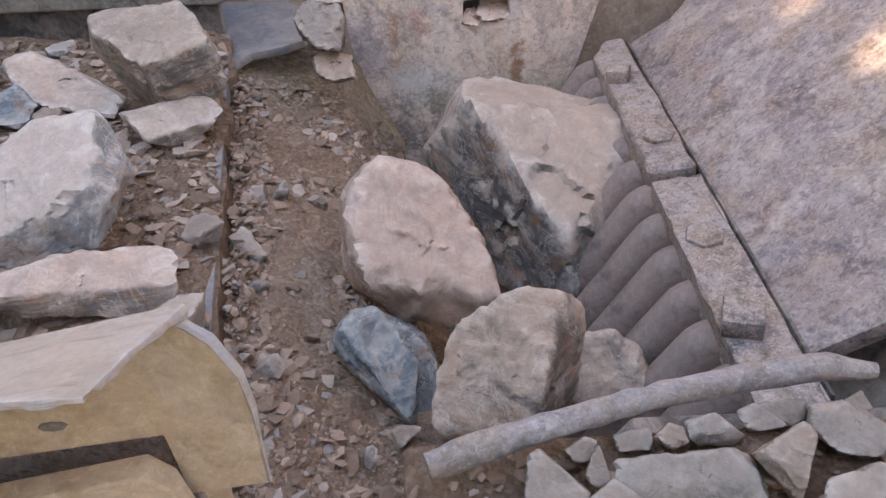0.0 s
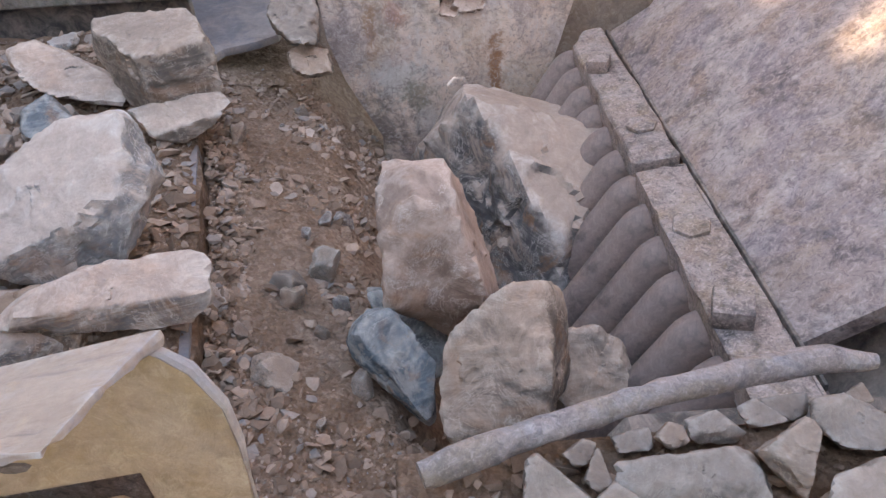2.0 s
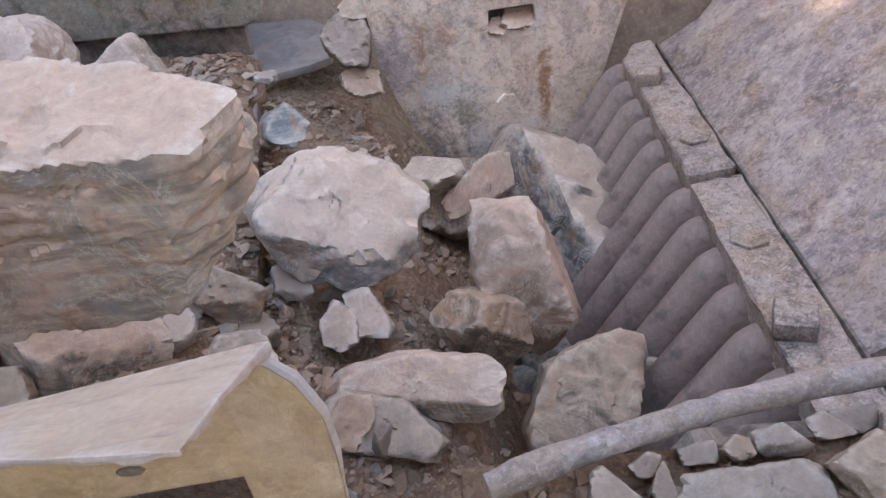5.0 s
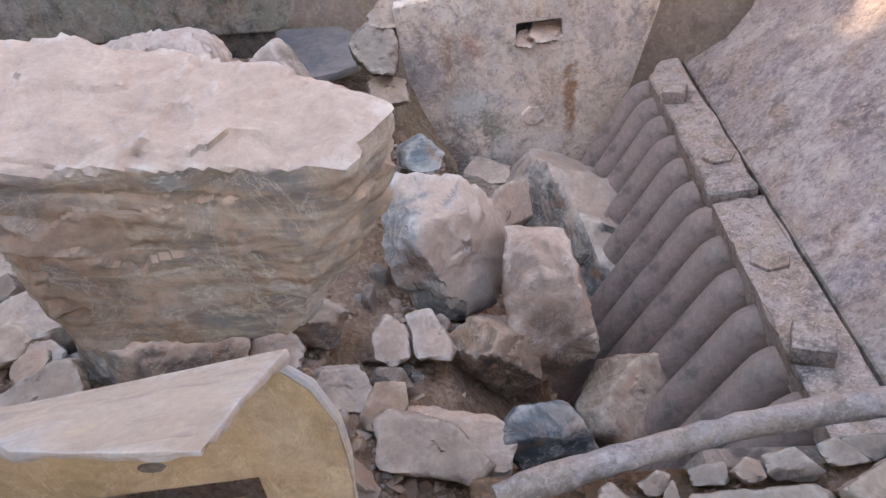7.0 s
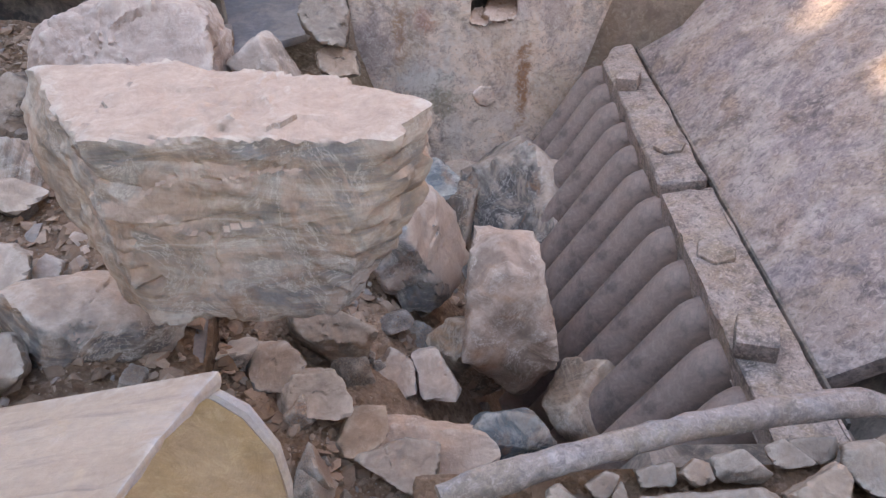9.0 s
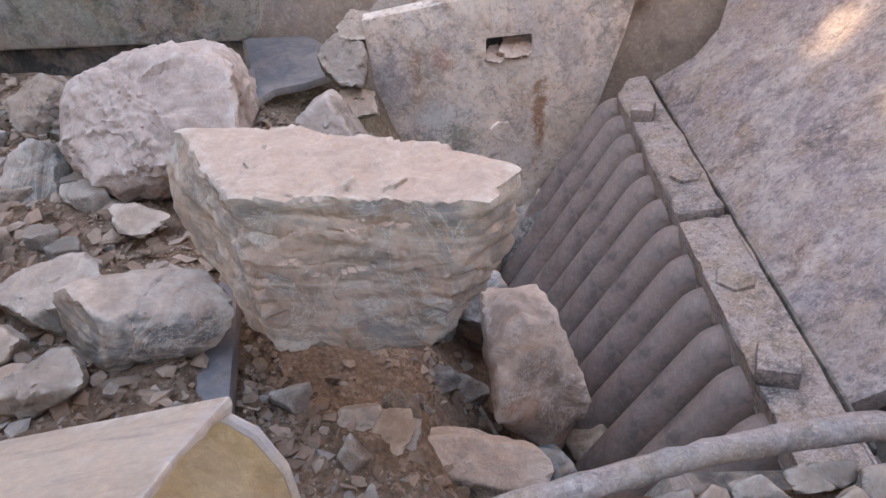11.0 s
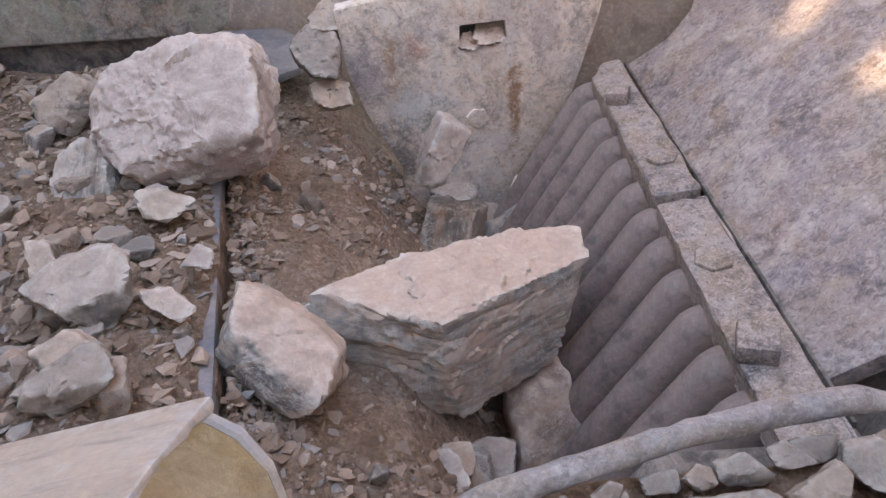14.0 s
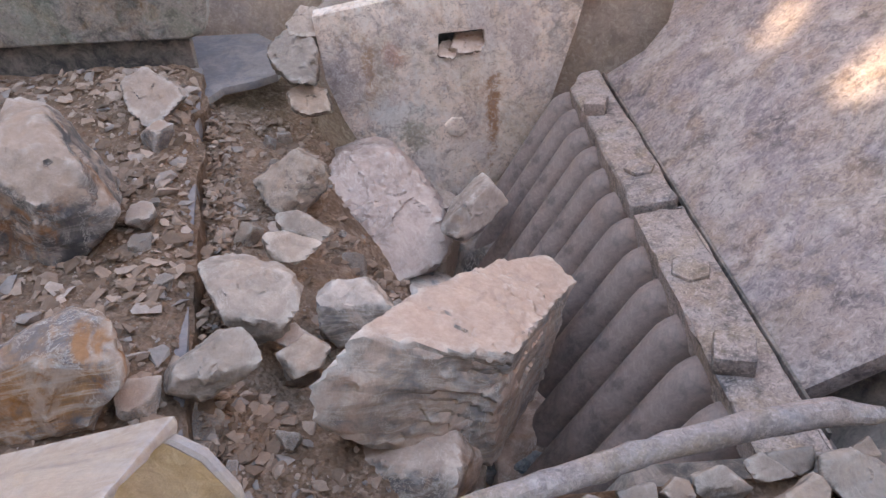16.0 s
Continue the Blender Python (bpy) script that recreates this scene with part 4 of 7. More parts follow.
stone_11 = rock('very large slab-shaped rock with striped layered sides',
     [(-0.025, -0.016, 1.0, 0.086), (-0.816, -0.534, 0.221, 0.146), (0.034, -0.117, 0.993, 0.088), (-0.017, -0.996, 0.086, 0.080), (-0.795, -0.606, -0.024, 0.129), (0.129, 0.962, 0.239, 0.104), (0.287, 0.862, 0.417, 0.104), (0.471, 0.775, 0.42, 0.123), (0.791, -0.589, -0.167, 0.171), (0.931, 0.324, -0.168, 0.186), (0.692, -0.676, -0.252, 0.155), (0.005, -0.128, -0.992, 0.137), (-0.509, 0.015, -0.861, 0.185), (-0.626, -0.089, -0.774, 0.190), (0.67, 0.021, -0.742, 0.160), (0.351, 0.168, -0.921, 0.142), (-0.304, 0.656, -0.691, 0.207), (0.074, 0.978, -0.195, 0.118)],
     14, rock_giant, pose(0.047, 1.268, 0.123), level=6, chip=0.035, layer=0.05, layer_axis=(0.04, -0.05, 1), flake=0.04, nicks=4)
stone_12 = rock('lumpy pink rock with rough crystalline surface',
     [(-0.756, -0.099, 0.647, 0.16), (-0.262, 0.261, 0.929, 0.123), (-0.044, 0.344, 0.938, 0.132), (0.171, 0.402, 0.9, 0.14), (0.88, 0.353, 0.318, 0.187), (0.974, 0.173, -0.146, 0.172), (0.886, -0.018, -0.463, 0.172), (0.1, -0.494, -0.864, 0.135), (-0.033, -0.538, -0.842, 0.139), (-0.569, -0.608, -0.554, 0.144), (-0.905, -0.367, 0.215, 0.155), (-0.05, -0.755, 0.654, 0.1), (0, -0.949, -0.316, 0.141), (0.013, -0.807, 0.59, 0.174), (-0.013, 0.807, -0.59, 0.12), (0, 0, -1, 0.123)],
     15, rock_crystal, pose(-0.364, 1.685, 0.125), level=6, chip=0.03, grain=0.05, soft=0.05, flake=0.055)
stone_13 = rock('block of pale layered rock with sharp edges',
     [(-0.521, 0.358, 0.775, 0.083), (-0.101, 0.587, 0.803, 0.069), (0.065, 0.626, 0.777, 0.079), (0.952, 0.305, 0.029, 0.112), (0.941, -0.018, -0.338, 0.103), (0.215, -0.646, -0.733, 0.064), (0.165, -0.663, -0.73, 0.062), (-0.687, -0.674, -0.272, 0.096), (-0.904, -0.407, 0.133, 0.096), (0, -0.301, 0.954, 0.045), (0.104, -0.989, 0.104, 0.047), (-0.824, -0.567, 0, 0.065), (0.013, -0.807, 0.59, 0.089), (-0.013, 0.807, -0.59, 0.062), (0, 0, -1, 0.063)],
     16, rock_layer, pose(-0.210, 1.177, 0.064), layer=0.02)
stone_14 = rock('flat tan rock lying on the dirt bed',
     [(-0.61, 0.172, 0.773, 0.051), (-0.318, 0.425, 0.847, 0.046), (0.082, 0.615, 0.784, 0.061), (0.909, 0.396, -0.13, 0.072), (0.788, -0.066, -0.613, 0.066), (-0.36, -0.741, -0.567, 0.043), (-0.544, -0.732, -0.411, 0.042), (-0.1, -0.35, 0.931, 0.03), (0.314, -0.943, 0.105, 0.059), (0.013, -0.807, 0.59, 0.055), (-0.013, 0.807, -0.59, 0.038), (0, 0, -1, 0.039)],
     17, rock_tan, pose(-0.414, 1.256, 0.070))
stone_15 = rock('angular tan stone among chips on the feeder',
     [(-0.868, -0.134, 0.479, 0.046), (-0.505, 0.406, 0.761, 0.029), (-0.065, 0.656, 0.752, 0.041), (0.806, 0.575, 0.143, 0.053), (0.726, -0.248, -0.642, 0.039), (0.456, -0.502, -0.735, 0.033), (-0.331, -0.795, -0.509, 0.048), (0, -0.406, 0.914, 0.034), (0.104, -0.989, 0.104, 0.039), (-0.044, -0.778, 0.627, 0.052), (0.044, 0.778, -0.627, 0.036), (0, 0, -1, 0.036)],
     18, rock_tan, pose(-0.296, 1.117, 0.060))
stone_16 = rock('pale oblong stone with flat faces',
     [(-0.505, 0.384, 0.773, 0.068), (0.611, 0.402, 0.682, 0.059), (0.885, 0.254, 0.391, 0.042), (0.796, -0.334, -0.505, 0.071), (-0.583, -0.484, -0.652, 0.048), (-0.829, -0.348, -0.437, 0.030), (0.204, -0.612, 0.764, 0.040), (0.316, -0.949, 0, 0.074), (0.013, -0.807, 0.59, 0.071), (-0.013, 0.807, -0.59, 0.049), (0, 0, -1, 0.050)],
     19, rock_pink, pose(0.057, 1.722, -0.058))
stone_17 = rock('large grey and tan broken rock on the feeder',
     [(-0.787, -0.139, 0.601, 0.096), (-0.075, 0.388, 0.919, 0.137), (0.682, 0.552, 0.479, 0.102), (0.87, 0.073, -0.487, 0.102), (0.613, -0.216, -0.76, 0.091), (-0.244, -0.672, -0.7, 0.14), (-0.855, -0.517, 0.04, 0.104), (0.199, -0.398, 0.896, 0.1), (0.564, -0.82, 0.102, 0.09), (-0.309, -0.928, 0.206, 0.064), (-0.048, -0.787, 0.615, 0.128), (0.048, 0.787, -0.615, 0.089), (0, 0, -1, 0.091)],
     20, rock_grey, pose(-0.448, 1.537, 0.078))
stone_18 = rock('rust-orange stained rock with blue-grey crust',
     [(-0.853, -0.152, 0.499, 0.063), (-0.461, 0.394, 0.795, 0.061), (0.132, 0.676, 0.725, 0.081), (0.862, 0.502, 0.069, 0.083), (0.822, -0.121, -0.556, 0.072), (0.252, -0.644, -0.722, 0.068), (-0.157, -0.793, -0.589, 0.08), (0.101, -0.504, 0.858, 0.067), (0.105, -0.943, 0.314, 0.054), (-0.048, -0.787, 0.615, 0.084), (0.048, 0.787, -0.615, 0.058), (0, 0, -1, 0.059)],
     21, rock_rust, pose(-0.307, 1.111, 0.071))
stone_19 = rock('angular cream stone fallen on the slope',
     [(-0.567, 0.342, 0.749, 0.046), (0.5, 0.484, 0.718, 0.063), (0.996, 0.085, -0.037, 0.070), (0.667, -0.348, -0.659, 0.057), (-0.338, -0.571, -0.748, 0.061), (-0.837, -0.408, -0.364, 0.056), (-0.204, -0.612, 0.764, 0.047), (0.436, -0.873, 0.218, 0.065), (-0.048, -0.787, 0.615, 0.080), (0.048, 0.787, -0.615, 0.056), (0, 0, -1, 0.057)],
     22, rock_tan, pose(-0.071, 1.683, -0.045))
stone_20 = rock('pale layered stone with squared sides',
     [(-0.721, 0.378, 0.581, 0.068), (0.073, 0.638, 0.767, 0.056), (0.775, 0.433, 0.46, 0.053), (0.714, -0.456, -0.532, 0.041), (0.326, -0.641, -0.695, 0.04), (-0.696, -0.551, -0.461, 0.059), (-0.993, -0.095, 0.075, 0.059), (0, -0.406, 0.914, 0.051), (0, -0.979, 0.206, 0.037), (-0.048, -0.787, 0.615, 0.068), (0.048, 0.787, -0.615, 0.047), (0, 0, -1, 0.048)],
     23, rock_layer, pose(0.046, 1.324, -0.069))
stone_21 = rock('thin grey slab tilted on the far bed',
     [(-0.536, 0.172, 0.827, 0.063), (0.488, 0.47, 0.735, 0.052), (0.692, 0.454, 0.561, 0.054), (0.659, -0.159, -0.735, 0.04), (-0.747, -0.49, -0.449, 0.051), (-0.937, -0.35, -0.02, 0.051), (0.101, -0.504, 0.858, 0.03), (-0.048, -0.787, 0.615, 0.052), (0.048, 0.787, -0.615, 0.036), (0, 0, -1, 0.044)],
     24, rock_grey, pose(-0.343, 1.890, 0.054))
stone_22 = rock('small pale angular stone on the feeder',
     [(-0.51, 0.536, 0.673, 0.024), (0.566, 0.617, 0.546, 0.033), (0.896, -0.232, -0.379, 0.032), (0.304, -0.657, -0.69, 0.026), (-0.836, -0.477, -0.27, 0.031), (0.101, -0.504, 0.858, 0.025), (-0.048, -0.787, 0.615, 0.042), (0.048, 0.787, -0.615, 0.029), (0, 0, -1, 0.03)],
     25, rock_tan, pose(-0.030, 1.231, -0.058), level=4)
stone_23 = rock('upright pale flake of stone on the slope',
     [(0.052, 0.631, 0.774, 0.045), (0.91, 0.368, 0.192, 0.017), (0.339, -0.599, -0.726, 0.048), (-0.653, -0.594, -0.47, 0.026), (-0.963, -0.268, -0.008, 0.025), (0.101, -0.504, 0.858, 0.017), (-0.048, -0.787, 0.615, 0.03), (0.048, 0.787, -0.615, 0.021), (0, 0, -1, 0.029)],
     26, rock_tan, pose(-0.083, 1.321, -0.032), level=4)
stone_24 = rock('dark veined stone with flat faces',
     [(-0.75, 0.502, 0.43, 0.063), (-0.1, 0.753, 0.65, 0.048), (0.81, 0.407, 0.422, 0.046), (0.871, -0.437, -0.225, 0.067), (0.138, -0.8, -0.584, 0.043), (-0.728, -0.549, -0.41, 0.061), (-1, -0.024, 0.002, 0.069), (-0.101, -0.504, 0.858, 0.048), (0, -0.995, 0.105, 0.033), (0.068, -0.797, 0.6, 0.063), (-0.068, 0.797, -0.6, 0.044), (0, 0, -1, 0.045)],
     27, rock_blue, pose(0.209, 1.078, -0.130))
stone_25 = rock('flat tan stone among rubble',
     [(-0.482, 0.591, 0.647, 0.073), (0.231, 0.707, 0.669, 0.035), (0.673, 0.549, 0.495, 0.039), (0.801, -0.452, -0.393, 0.085), (-0.151, -0.75, -0.644, 0.039), (-0.98, -0.195, -0.036, 0.079), (0.101, -0.404, 0.909, 0.031), (0.068, -0.797, 0.6, 0.048), (-0.068, 0.797, -0.6, 0.034), (0, 0, -1, 0.034)],
     28, rock_tan, pose(0.104, 1.149, -0.094))
stone_26 = rock('small blue-white stone among rubble',
     [(-0.833, 0.258, 0.489, 0.029), (0.569, 0.604, 0.558, 0.03), (0.984, 0.177, 0.012, 0.026), (0.448, -0.589, -0.672, 0.038), (-0.35, -0.701, -0.621, 0.038), (-0.972, -0.237, -0.004, 0.031), (0.101, -0.504, 0.858, 0.023), (0.068, -0.797, 0.6, 0.04), (-0.068, 0.797, -0.6, 0.028), (0, 0, -1, 0.028)],
     29, rock_grey, pose(-0.006, 1.234, -0.067), level=4)
stone_27 = rock('purple-grey angular stone on the slope',
     [(-0.226, 0.626, 0.746, 0.039), (0.859, 0.393, 0.327, 0.022), (0.874, -0.299, -0.382, 0.045), (-0.054, -0.712, -0.7, 0.039), (-0.969, -0.235, -0.078, 0.03), (0.101, -0.504, 0.858, 0.025), (0.068, -0.797, 0.6, 0.043), (-0.068, 0.797, -0.6, 0.03), (0, 0, -1, 0.031)],
     30, rock_grey, pose(0.051, 1.246, -0.076), level=4)
stone_28 = rock('brown angular stone by the yellow wall',
     [(-0.873, 0.23, 0.43, 0.025), (-0.004, 0.725, 0.689, 0.036), (0.988, 0.149, -0.042, 0.036), (0.787, -0.386, -0.482, 0.028), (0.028, -0.766, -0.643, 0.035), (-0.867, -0.467, -0.173, 0.04), (0.101, -0.504, 0.858, 0.026), (0.068, -0.797, 0.6, 0.044), (-0.068, 0.797, -0.6, 0.03), (0, 0, -1, 0.031)],
     31, rock_tan, pose(-0.016, 1.111, -0.081), level=4)
stone_29 = rock('thin tan slab with dark broken underside',
     [(-0.391, 0.24, 0.889, 0.089), (0.496, 0.478, 0.725, 0.032), (0.567, 0.474, 0.674, 0.034), (0.753, -0.146, -0.641, 0.112), (-0.299, -0.509, -0.807, 0.047), (-0.681, -0.504, -0.532, 0.058), (-0.898, -0.411, -0.155, 0.085), (0.101, -0.504, 0.858, 0.030), (0.015, -0.769, 0.64, 0.059), (-0.015, 0.769, -0.64, 0.041), (0, 0, -1, 0.042)],
     32, rock_layer, pose(-0.286, 1.826, 0.065))
stone_30 = rock('blue-grey slate piece beside the slab',
     [(-0.331, 0.283, 0.9, 0.034), (0.687, 0.512, 0.515, 0.036), (0.774, -0.019, -0.633, 0.036), (-0.363, -0.548, -0.753, 0.036), (-0.929, -0.338, 0.153, 0.04), (0.101, -0.504, 0.858, 0.021), (0.015, -0.769, 0.64, 0.04), (-0.015, 0.769, -0.64, 0.027), (0, 0, -1, 0.028)],
     33, rock_blue, pose(-0.413, 1.785, 0.059), level=4)
stone_31 = rock('brown blocky stone on the feeder bed',
     [(-0.378, 0.407, 0.831, 0.057), (0.491, 0.672, 0.555, 0.036), (0.88, 0.016, -0.475, 0.057), (-0.414, -0.718, -0.559, 0.034), (-0.653, -0.672, -0.35, 0.031), (-0.899, -0.405, 0.166, 0.049), (0, -0.507, 0.862, 0.038), (0, -0.995, 0.105, 0.040), (0.029, -0.772, 0.635, 0.061), (-0.029, 0.772, -0.635, 0.042), (0, 0, -1, 0.043)],
     34, rock_tan, pose(-0.326, 1.268, 0.037))
stone_32 = rock('tan angular stone near the yellow wall',
     [(-0.748, 0.124, 0.652, 0.036), (-0.132, 0.612, 0.78, 0.028), (0.824, 0.553, 0.125, 0.034), (0.904, 0.078, -0.42, 0.044), (-0.043, -0.715, -0.697, 0.031), (-0.904, -0.329, 0.274, 0.043), (0, -0.507, 0.862, 0.028), (0.029, -0.772, 0.635, 0.043), (-0.029, 0.772, -0.635, 0.029), (0, 0, -1, 0.03)],
     35, rock_tan, pose(-0.307, 1.163, 0.033))
stone_33 = rock('grey flat stone under the big slab',
     [(-0.823, -0.083, 0.562, 0.033), (-0.059, 0.6, 0.798, 0.032), (0.706, 0.648, 0.286, 0.033), (0.81, -0.023, -0.586, 0.033), (-0.058, -0.687, -0.724, 0.033), (-0.825, -0.565, 0.002, 0.039), (0.101, -0.504, 0.858, 0.019), (0.029, -0.772, 0.635, 0.032), (-0.029, 0.772, -0.635, 0.022), (0, 0, -1, 0.023)],
     36, rock_grey, pose(-0.395, 1.246, 0.029), level=4)
stone_34 = rock('pale layered stone lying at the slope foot',
     [(-0.319, 0.702, 0.636, 0.029), (0.227, 0.758, 0.612, 0.038), (0.984, -0.09, -0.152, 0.055), (0.392, -0.715, -0.579, 0.042), (-0.536, -0.707, -0.461, 0.022), (0, -0.507, 0.862, 0.029), (0.013, -0.788, 0.616, 0.04), (-0.013, 0.788, -0.616, 0.028), (0, 0, -1, 0.028)],
     37, rock_layer, pose(0.005, 1.139, -0.137))
stone_35 = rock('thin tan flake on the feeder bed',
     [(-0.082, 0.483, 0.872, 0.029), (0.56, 0.539, 0.628, 0.02), (0.478, -0.373, -0.795, 0.038), (-0.334, -0.577, -0.745, 0.021), (-0.906, -0.399, -0.141, 0.04), (0.101, -0.504, 0.858, 0.012), (-0.044, -0.778, 0.627, 0.022), (0.044, 0.778, -0.627, 0.015), (0, 0, -1, 0.018)],
     38, rock_tan, pose(-0.213, 1.582, 0.053), level=4)
stone_36 = rock('flat wedge of tan stone by the pink rock',
     [(-0.145, 0.464, 0.874, 0.032), (0.332, 0.589, 0.737, 0.023), (0.511, -0.314, -0.8, 0.025), (-0.258, -0.61, -0.749, 0.027), (-0.899, -0.437, -0.03, 0.04), (0.101, -0.504, 0.858, 0.014), (0.007, -0.785, 0.62, 0.026), (-0.007, 0.785, -0.62, 0.018), (0, 0, -1, 0.018)],
     39, rock_tan, pose(-0.300, 1.515, 0.053), level=4)
stone_37 = rock('pale flat stone flake on the chips',
     [(-0.743, 0.165, 0.649, 0.012), (0.357, 0.634, 0.686, 0.017), (0.94, 0.12, -0.321, 0.023), (-0.181, -0.642, -0.745, 0.017), (0.101, -0.504, 0.858, 0.008), (0.007, -0.785, 0.62, 0.014), (-0.007, 0.785, -0.62, 0.01), (0, 0, -1, 0.012)],
     40, rock_pink, pose(-0.215, 1.354, 0.057), level=4)
stone_38 = rock('slab-like tan stone on the chips',
     [(-0.036, 0.613, 0.79, 0.024), (0.666, 0.631, 0.398, 0.022), (0.586, -0.358, -0.727, 0.032), (-0.5, -0.694, -0.518, 0.014), (-0.826, -0.547, -0.138, 0.024), (0.101, -0.504, 0.858, 0.011), (0.007, -0.785, 0.62, 0.019), (-0.007, 0.785, -0.62, 0.013), (0, 0, -1, 0.016)],
     41, rock_layer, pose(-0.244, 1.254, 0.052), level=4)
rock('squared tan stone block resting on the ledge',
     [(-0.445, 0.825, 0.349, 0.029), (0.612, 0.43, 0.664, 0.039), (0.746, -0.666, 0.001, 0.027), (-0.073, -0.846, -0.529, 0.041), (-0.766, -0.305, -0.566, 0.025), (0, -0.447, 0.894, 0.04), (0.858, -0.504, 0.101, 0.013), (-0.597, -0.796, 0.1, 0.038), (-0.017, -0.769, 0.639, 0.057), (0.017, 0.769, -0.639, 0.04), (0, 0, -1, 0.04)],
     42, rock_ledge, SPILL @ pose(0.486, 0.810, 0.086), chip=0.03, grain=0.006, group='rocks on the ledge')
rock('flat grey slab on the ledge',
     [(-0.048, 0.832, 0.553, 0.024), (0.64, 0.465, 0.612, 0.05), (0.905, 0.002, 0.425, 0.058), (-0.056, -0.85, -0.523, 0.028), (-0.978, 0.129, -0.165, 0.075), (0, -0.352, 0.936, 0.022), (-0.017, -0.769, 0.639, 0.024), (0.017, 0.769, -0.639, 0.016), (0, 0, -1, 0.02)],
     43, rock_ledge, SPILL @ pose(0.384, 0.804, 0.083), group='rocks on the ledge')
rock('small faceted tan stone by the rim bar',
     [(-0.204, 0.821, 0.533, 0.016), (0.669, 0.42, 0.613, 0.015), (0.63, -0.742, -0.227, 0.027), (-0.073, -0.805, -0.589, 0.017), (-0.937, 0.011, -0.349, 0.028), (0, -0.507, 0.862, 0.014), (0, -0.995, 0.105, 0.013), (-0.017, -0.769, 0.639, 0.021), (0.017, 0.769, -0.639, 0.015), (0, 0, -1, 0.015)],
     44, rock_ledge, SPILL @ pose(0.421, 0.857, 0.085), level=4, group='rocks on the ledge')
rock('small rounded pale stone by the rim bar',
     [(-0.648, 0.704, 0.291, 0.012), (0.325, 0.699, 0.636, 0.013), (0.936, -0.01, 0.351, 0.015), (0.353, -0.823, -0.445, 0.012), (-0.648, -0.503, -0.573, 0.012), (0.101, -0.504, 0.858, 0.012), (-0.017, -0.769, 0.639, 0.02), (0.017, 0.769, -0.639, 0.014), (0, 0, -1, 0.014)],
     45, rock_ledge, SPILL @ pose(0.375, 0.851, 0.085), level=4, group='rocks on the ledge')
rock('small grey broken stone under the rim bar',
     [(-0.5, 0.75, 0.434, 0.009), (0.441, 0.675, 0.592, 0.016), (0.964, -0.264, 0.044, 0.016), (0.347, -0.809, -0.474, 0.012), (-0.78, -0.435, -0.45, 0.013), (0.101, -0.504, 0.858, 0.013), (-0.017, -0.769, 0.639, 0.022), (0.017, 0.769, -0.639, 0.015), (0, 0, -1, 0.016)],
     46, rock_ledge, SPILL @ pose(0.280, 0.842, 0.084), level=4, group='rocks on the ledge')
rock('thin upright flake of stone on the ledge',
     [(-0.868, 0.479, 0.135, 0.009), (0.952, 0.087, 0.292, 0.008), (0.4, -0.813, -0.423, 0.02), (-0.768, -0.452, -0.454, 0.018), (0.101, -0.504, 0.858, 0.008), (-0.017, -0.769, 0.639, 0.014), (0.017, 0.769, -0.639, 0.009), (0, 0, -1, 0.016)],
     47, rock_ledge, SPILL @ pose(0.292, 0.817, 0.093), level=4, group='rocks on the ledge')
rock('pale wedge-shaped stone on the ledge',
     [(-0.984, 0.181, 0.001, 0.031), (-0.116, 0.82, 0.561, 0.033), (0.691, 0.538, 0.483, 0.014), (0.951, -0.308, 0.01, 0.033), (-0.073, -0.853, -0.517, 0.03), (-0.101, -0.504, 0.858, 0.022), (-0.017, -0.769, 0.639, 0.034), (0.017, 0.769, -0.639, 0.023), (0, 0, -1, 0.024)],
     48, rock_ledge, SPILL @ pose(0.251, 0.807, 0.083), group='rocks on the ledge')
rock('grey weathered stone at the end of the ledge',
     [(-0.023, 0.801, 0.598, 0.028), (0.524, 0.475, 0.707, 0.024), (0.852, -0.439, 0.285, 0.037), (-0.138, -0.784, -0.606, 0.025), (-0.672, -0.363, -0.646, 0.025), (-0.904, 0.302, -0.303, 0.036), (0, -0.507, 0.862, 0.02), (-0.017, -0.769, 0.639, 0.031), (0.017, 0.769, -0.639, 0.021), (0, 0, -1, 0.022)],
     49, rock_ledge, SPILL @ pose(0.556, 0.848, 0.085), group='rocks on the ledge')
rock('broad tan slab at the end of the ledge',
     [(-0.833, 0.537, -0.133, 0.046), (-0.199, 0.877, 0.438, 0.029), (0.287, 0.706, 0.647, 0.032), (0.823, -0.472, 0.315, 0.051), (-0.073, -0.859, -0.506, 0.031), (0, -0.352, 0.936, 0.018), (-0.017, -0.769, 0.639, 0.025), (0.017, 0.769, -0.639, 0.018), (0, 0, -1, 0.021)],
     50, rock_ledge, SPILL @ pose(0.550, 0.769, 0.086), group='rocks on the ledge')
rock('thin flake of tan stone by the rim bar',
     [(-0.302, 0.823, 0.482, 0.017), (0.599, 0.456, 0.658, 0.009), (0.079, -0.828, -0.555, 0.013), (-0.806, -0.225, -0.548, 0.02), (0.101, -0.504, 0.858, 0.008), (-0.017, -0.769, 0.639, 0.015), (0.017, 0.769, -0.639, 0.01), (0, 0, -1, 0.01)],
     51, rock_ledge, SPILL @ pose(0.479, 0.873, 0.078), level=4, group='rocks on the ledge')
rock('small flat tan stone by the rim bar',
     [(-0.052, 0.804, 0.593, 0.012), (0.893, -0.384, 0.235, 0.025), (0.26, -0.845, -0.467, 0.017), (-0.627, -0.428, -0.65, 0.008), (0.101, -0.504, 0.858, 0.008), (-0.017, -0.769, 0.639, 0.015), (0.017, 0.769, -0.639, 0.01), (0, 0, -1, 0.01)],
     52, rock_ledge, SPILL @ pose(0.501, 0.879, 0.078), level=4, group='rocks on the ledge')
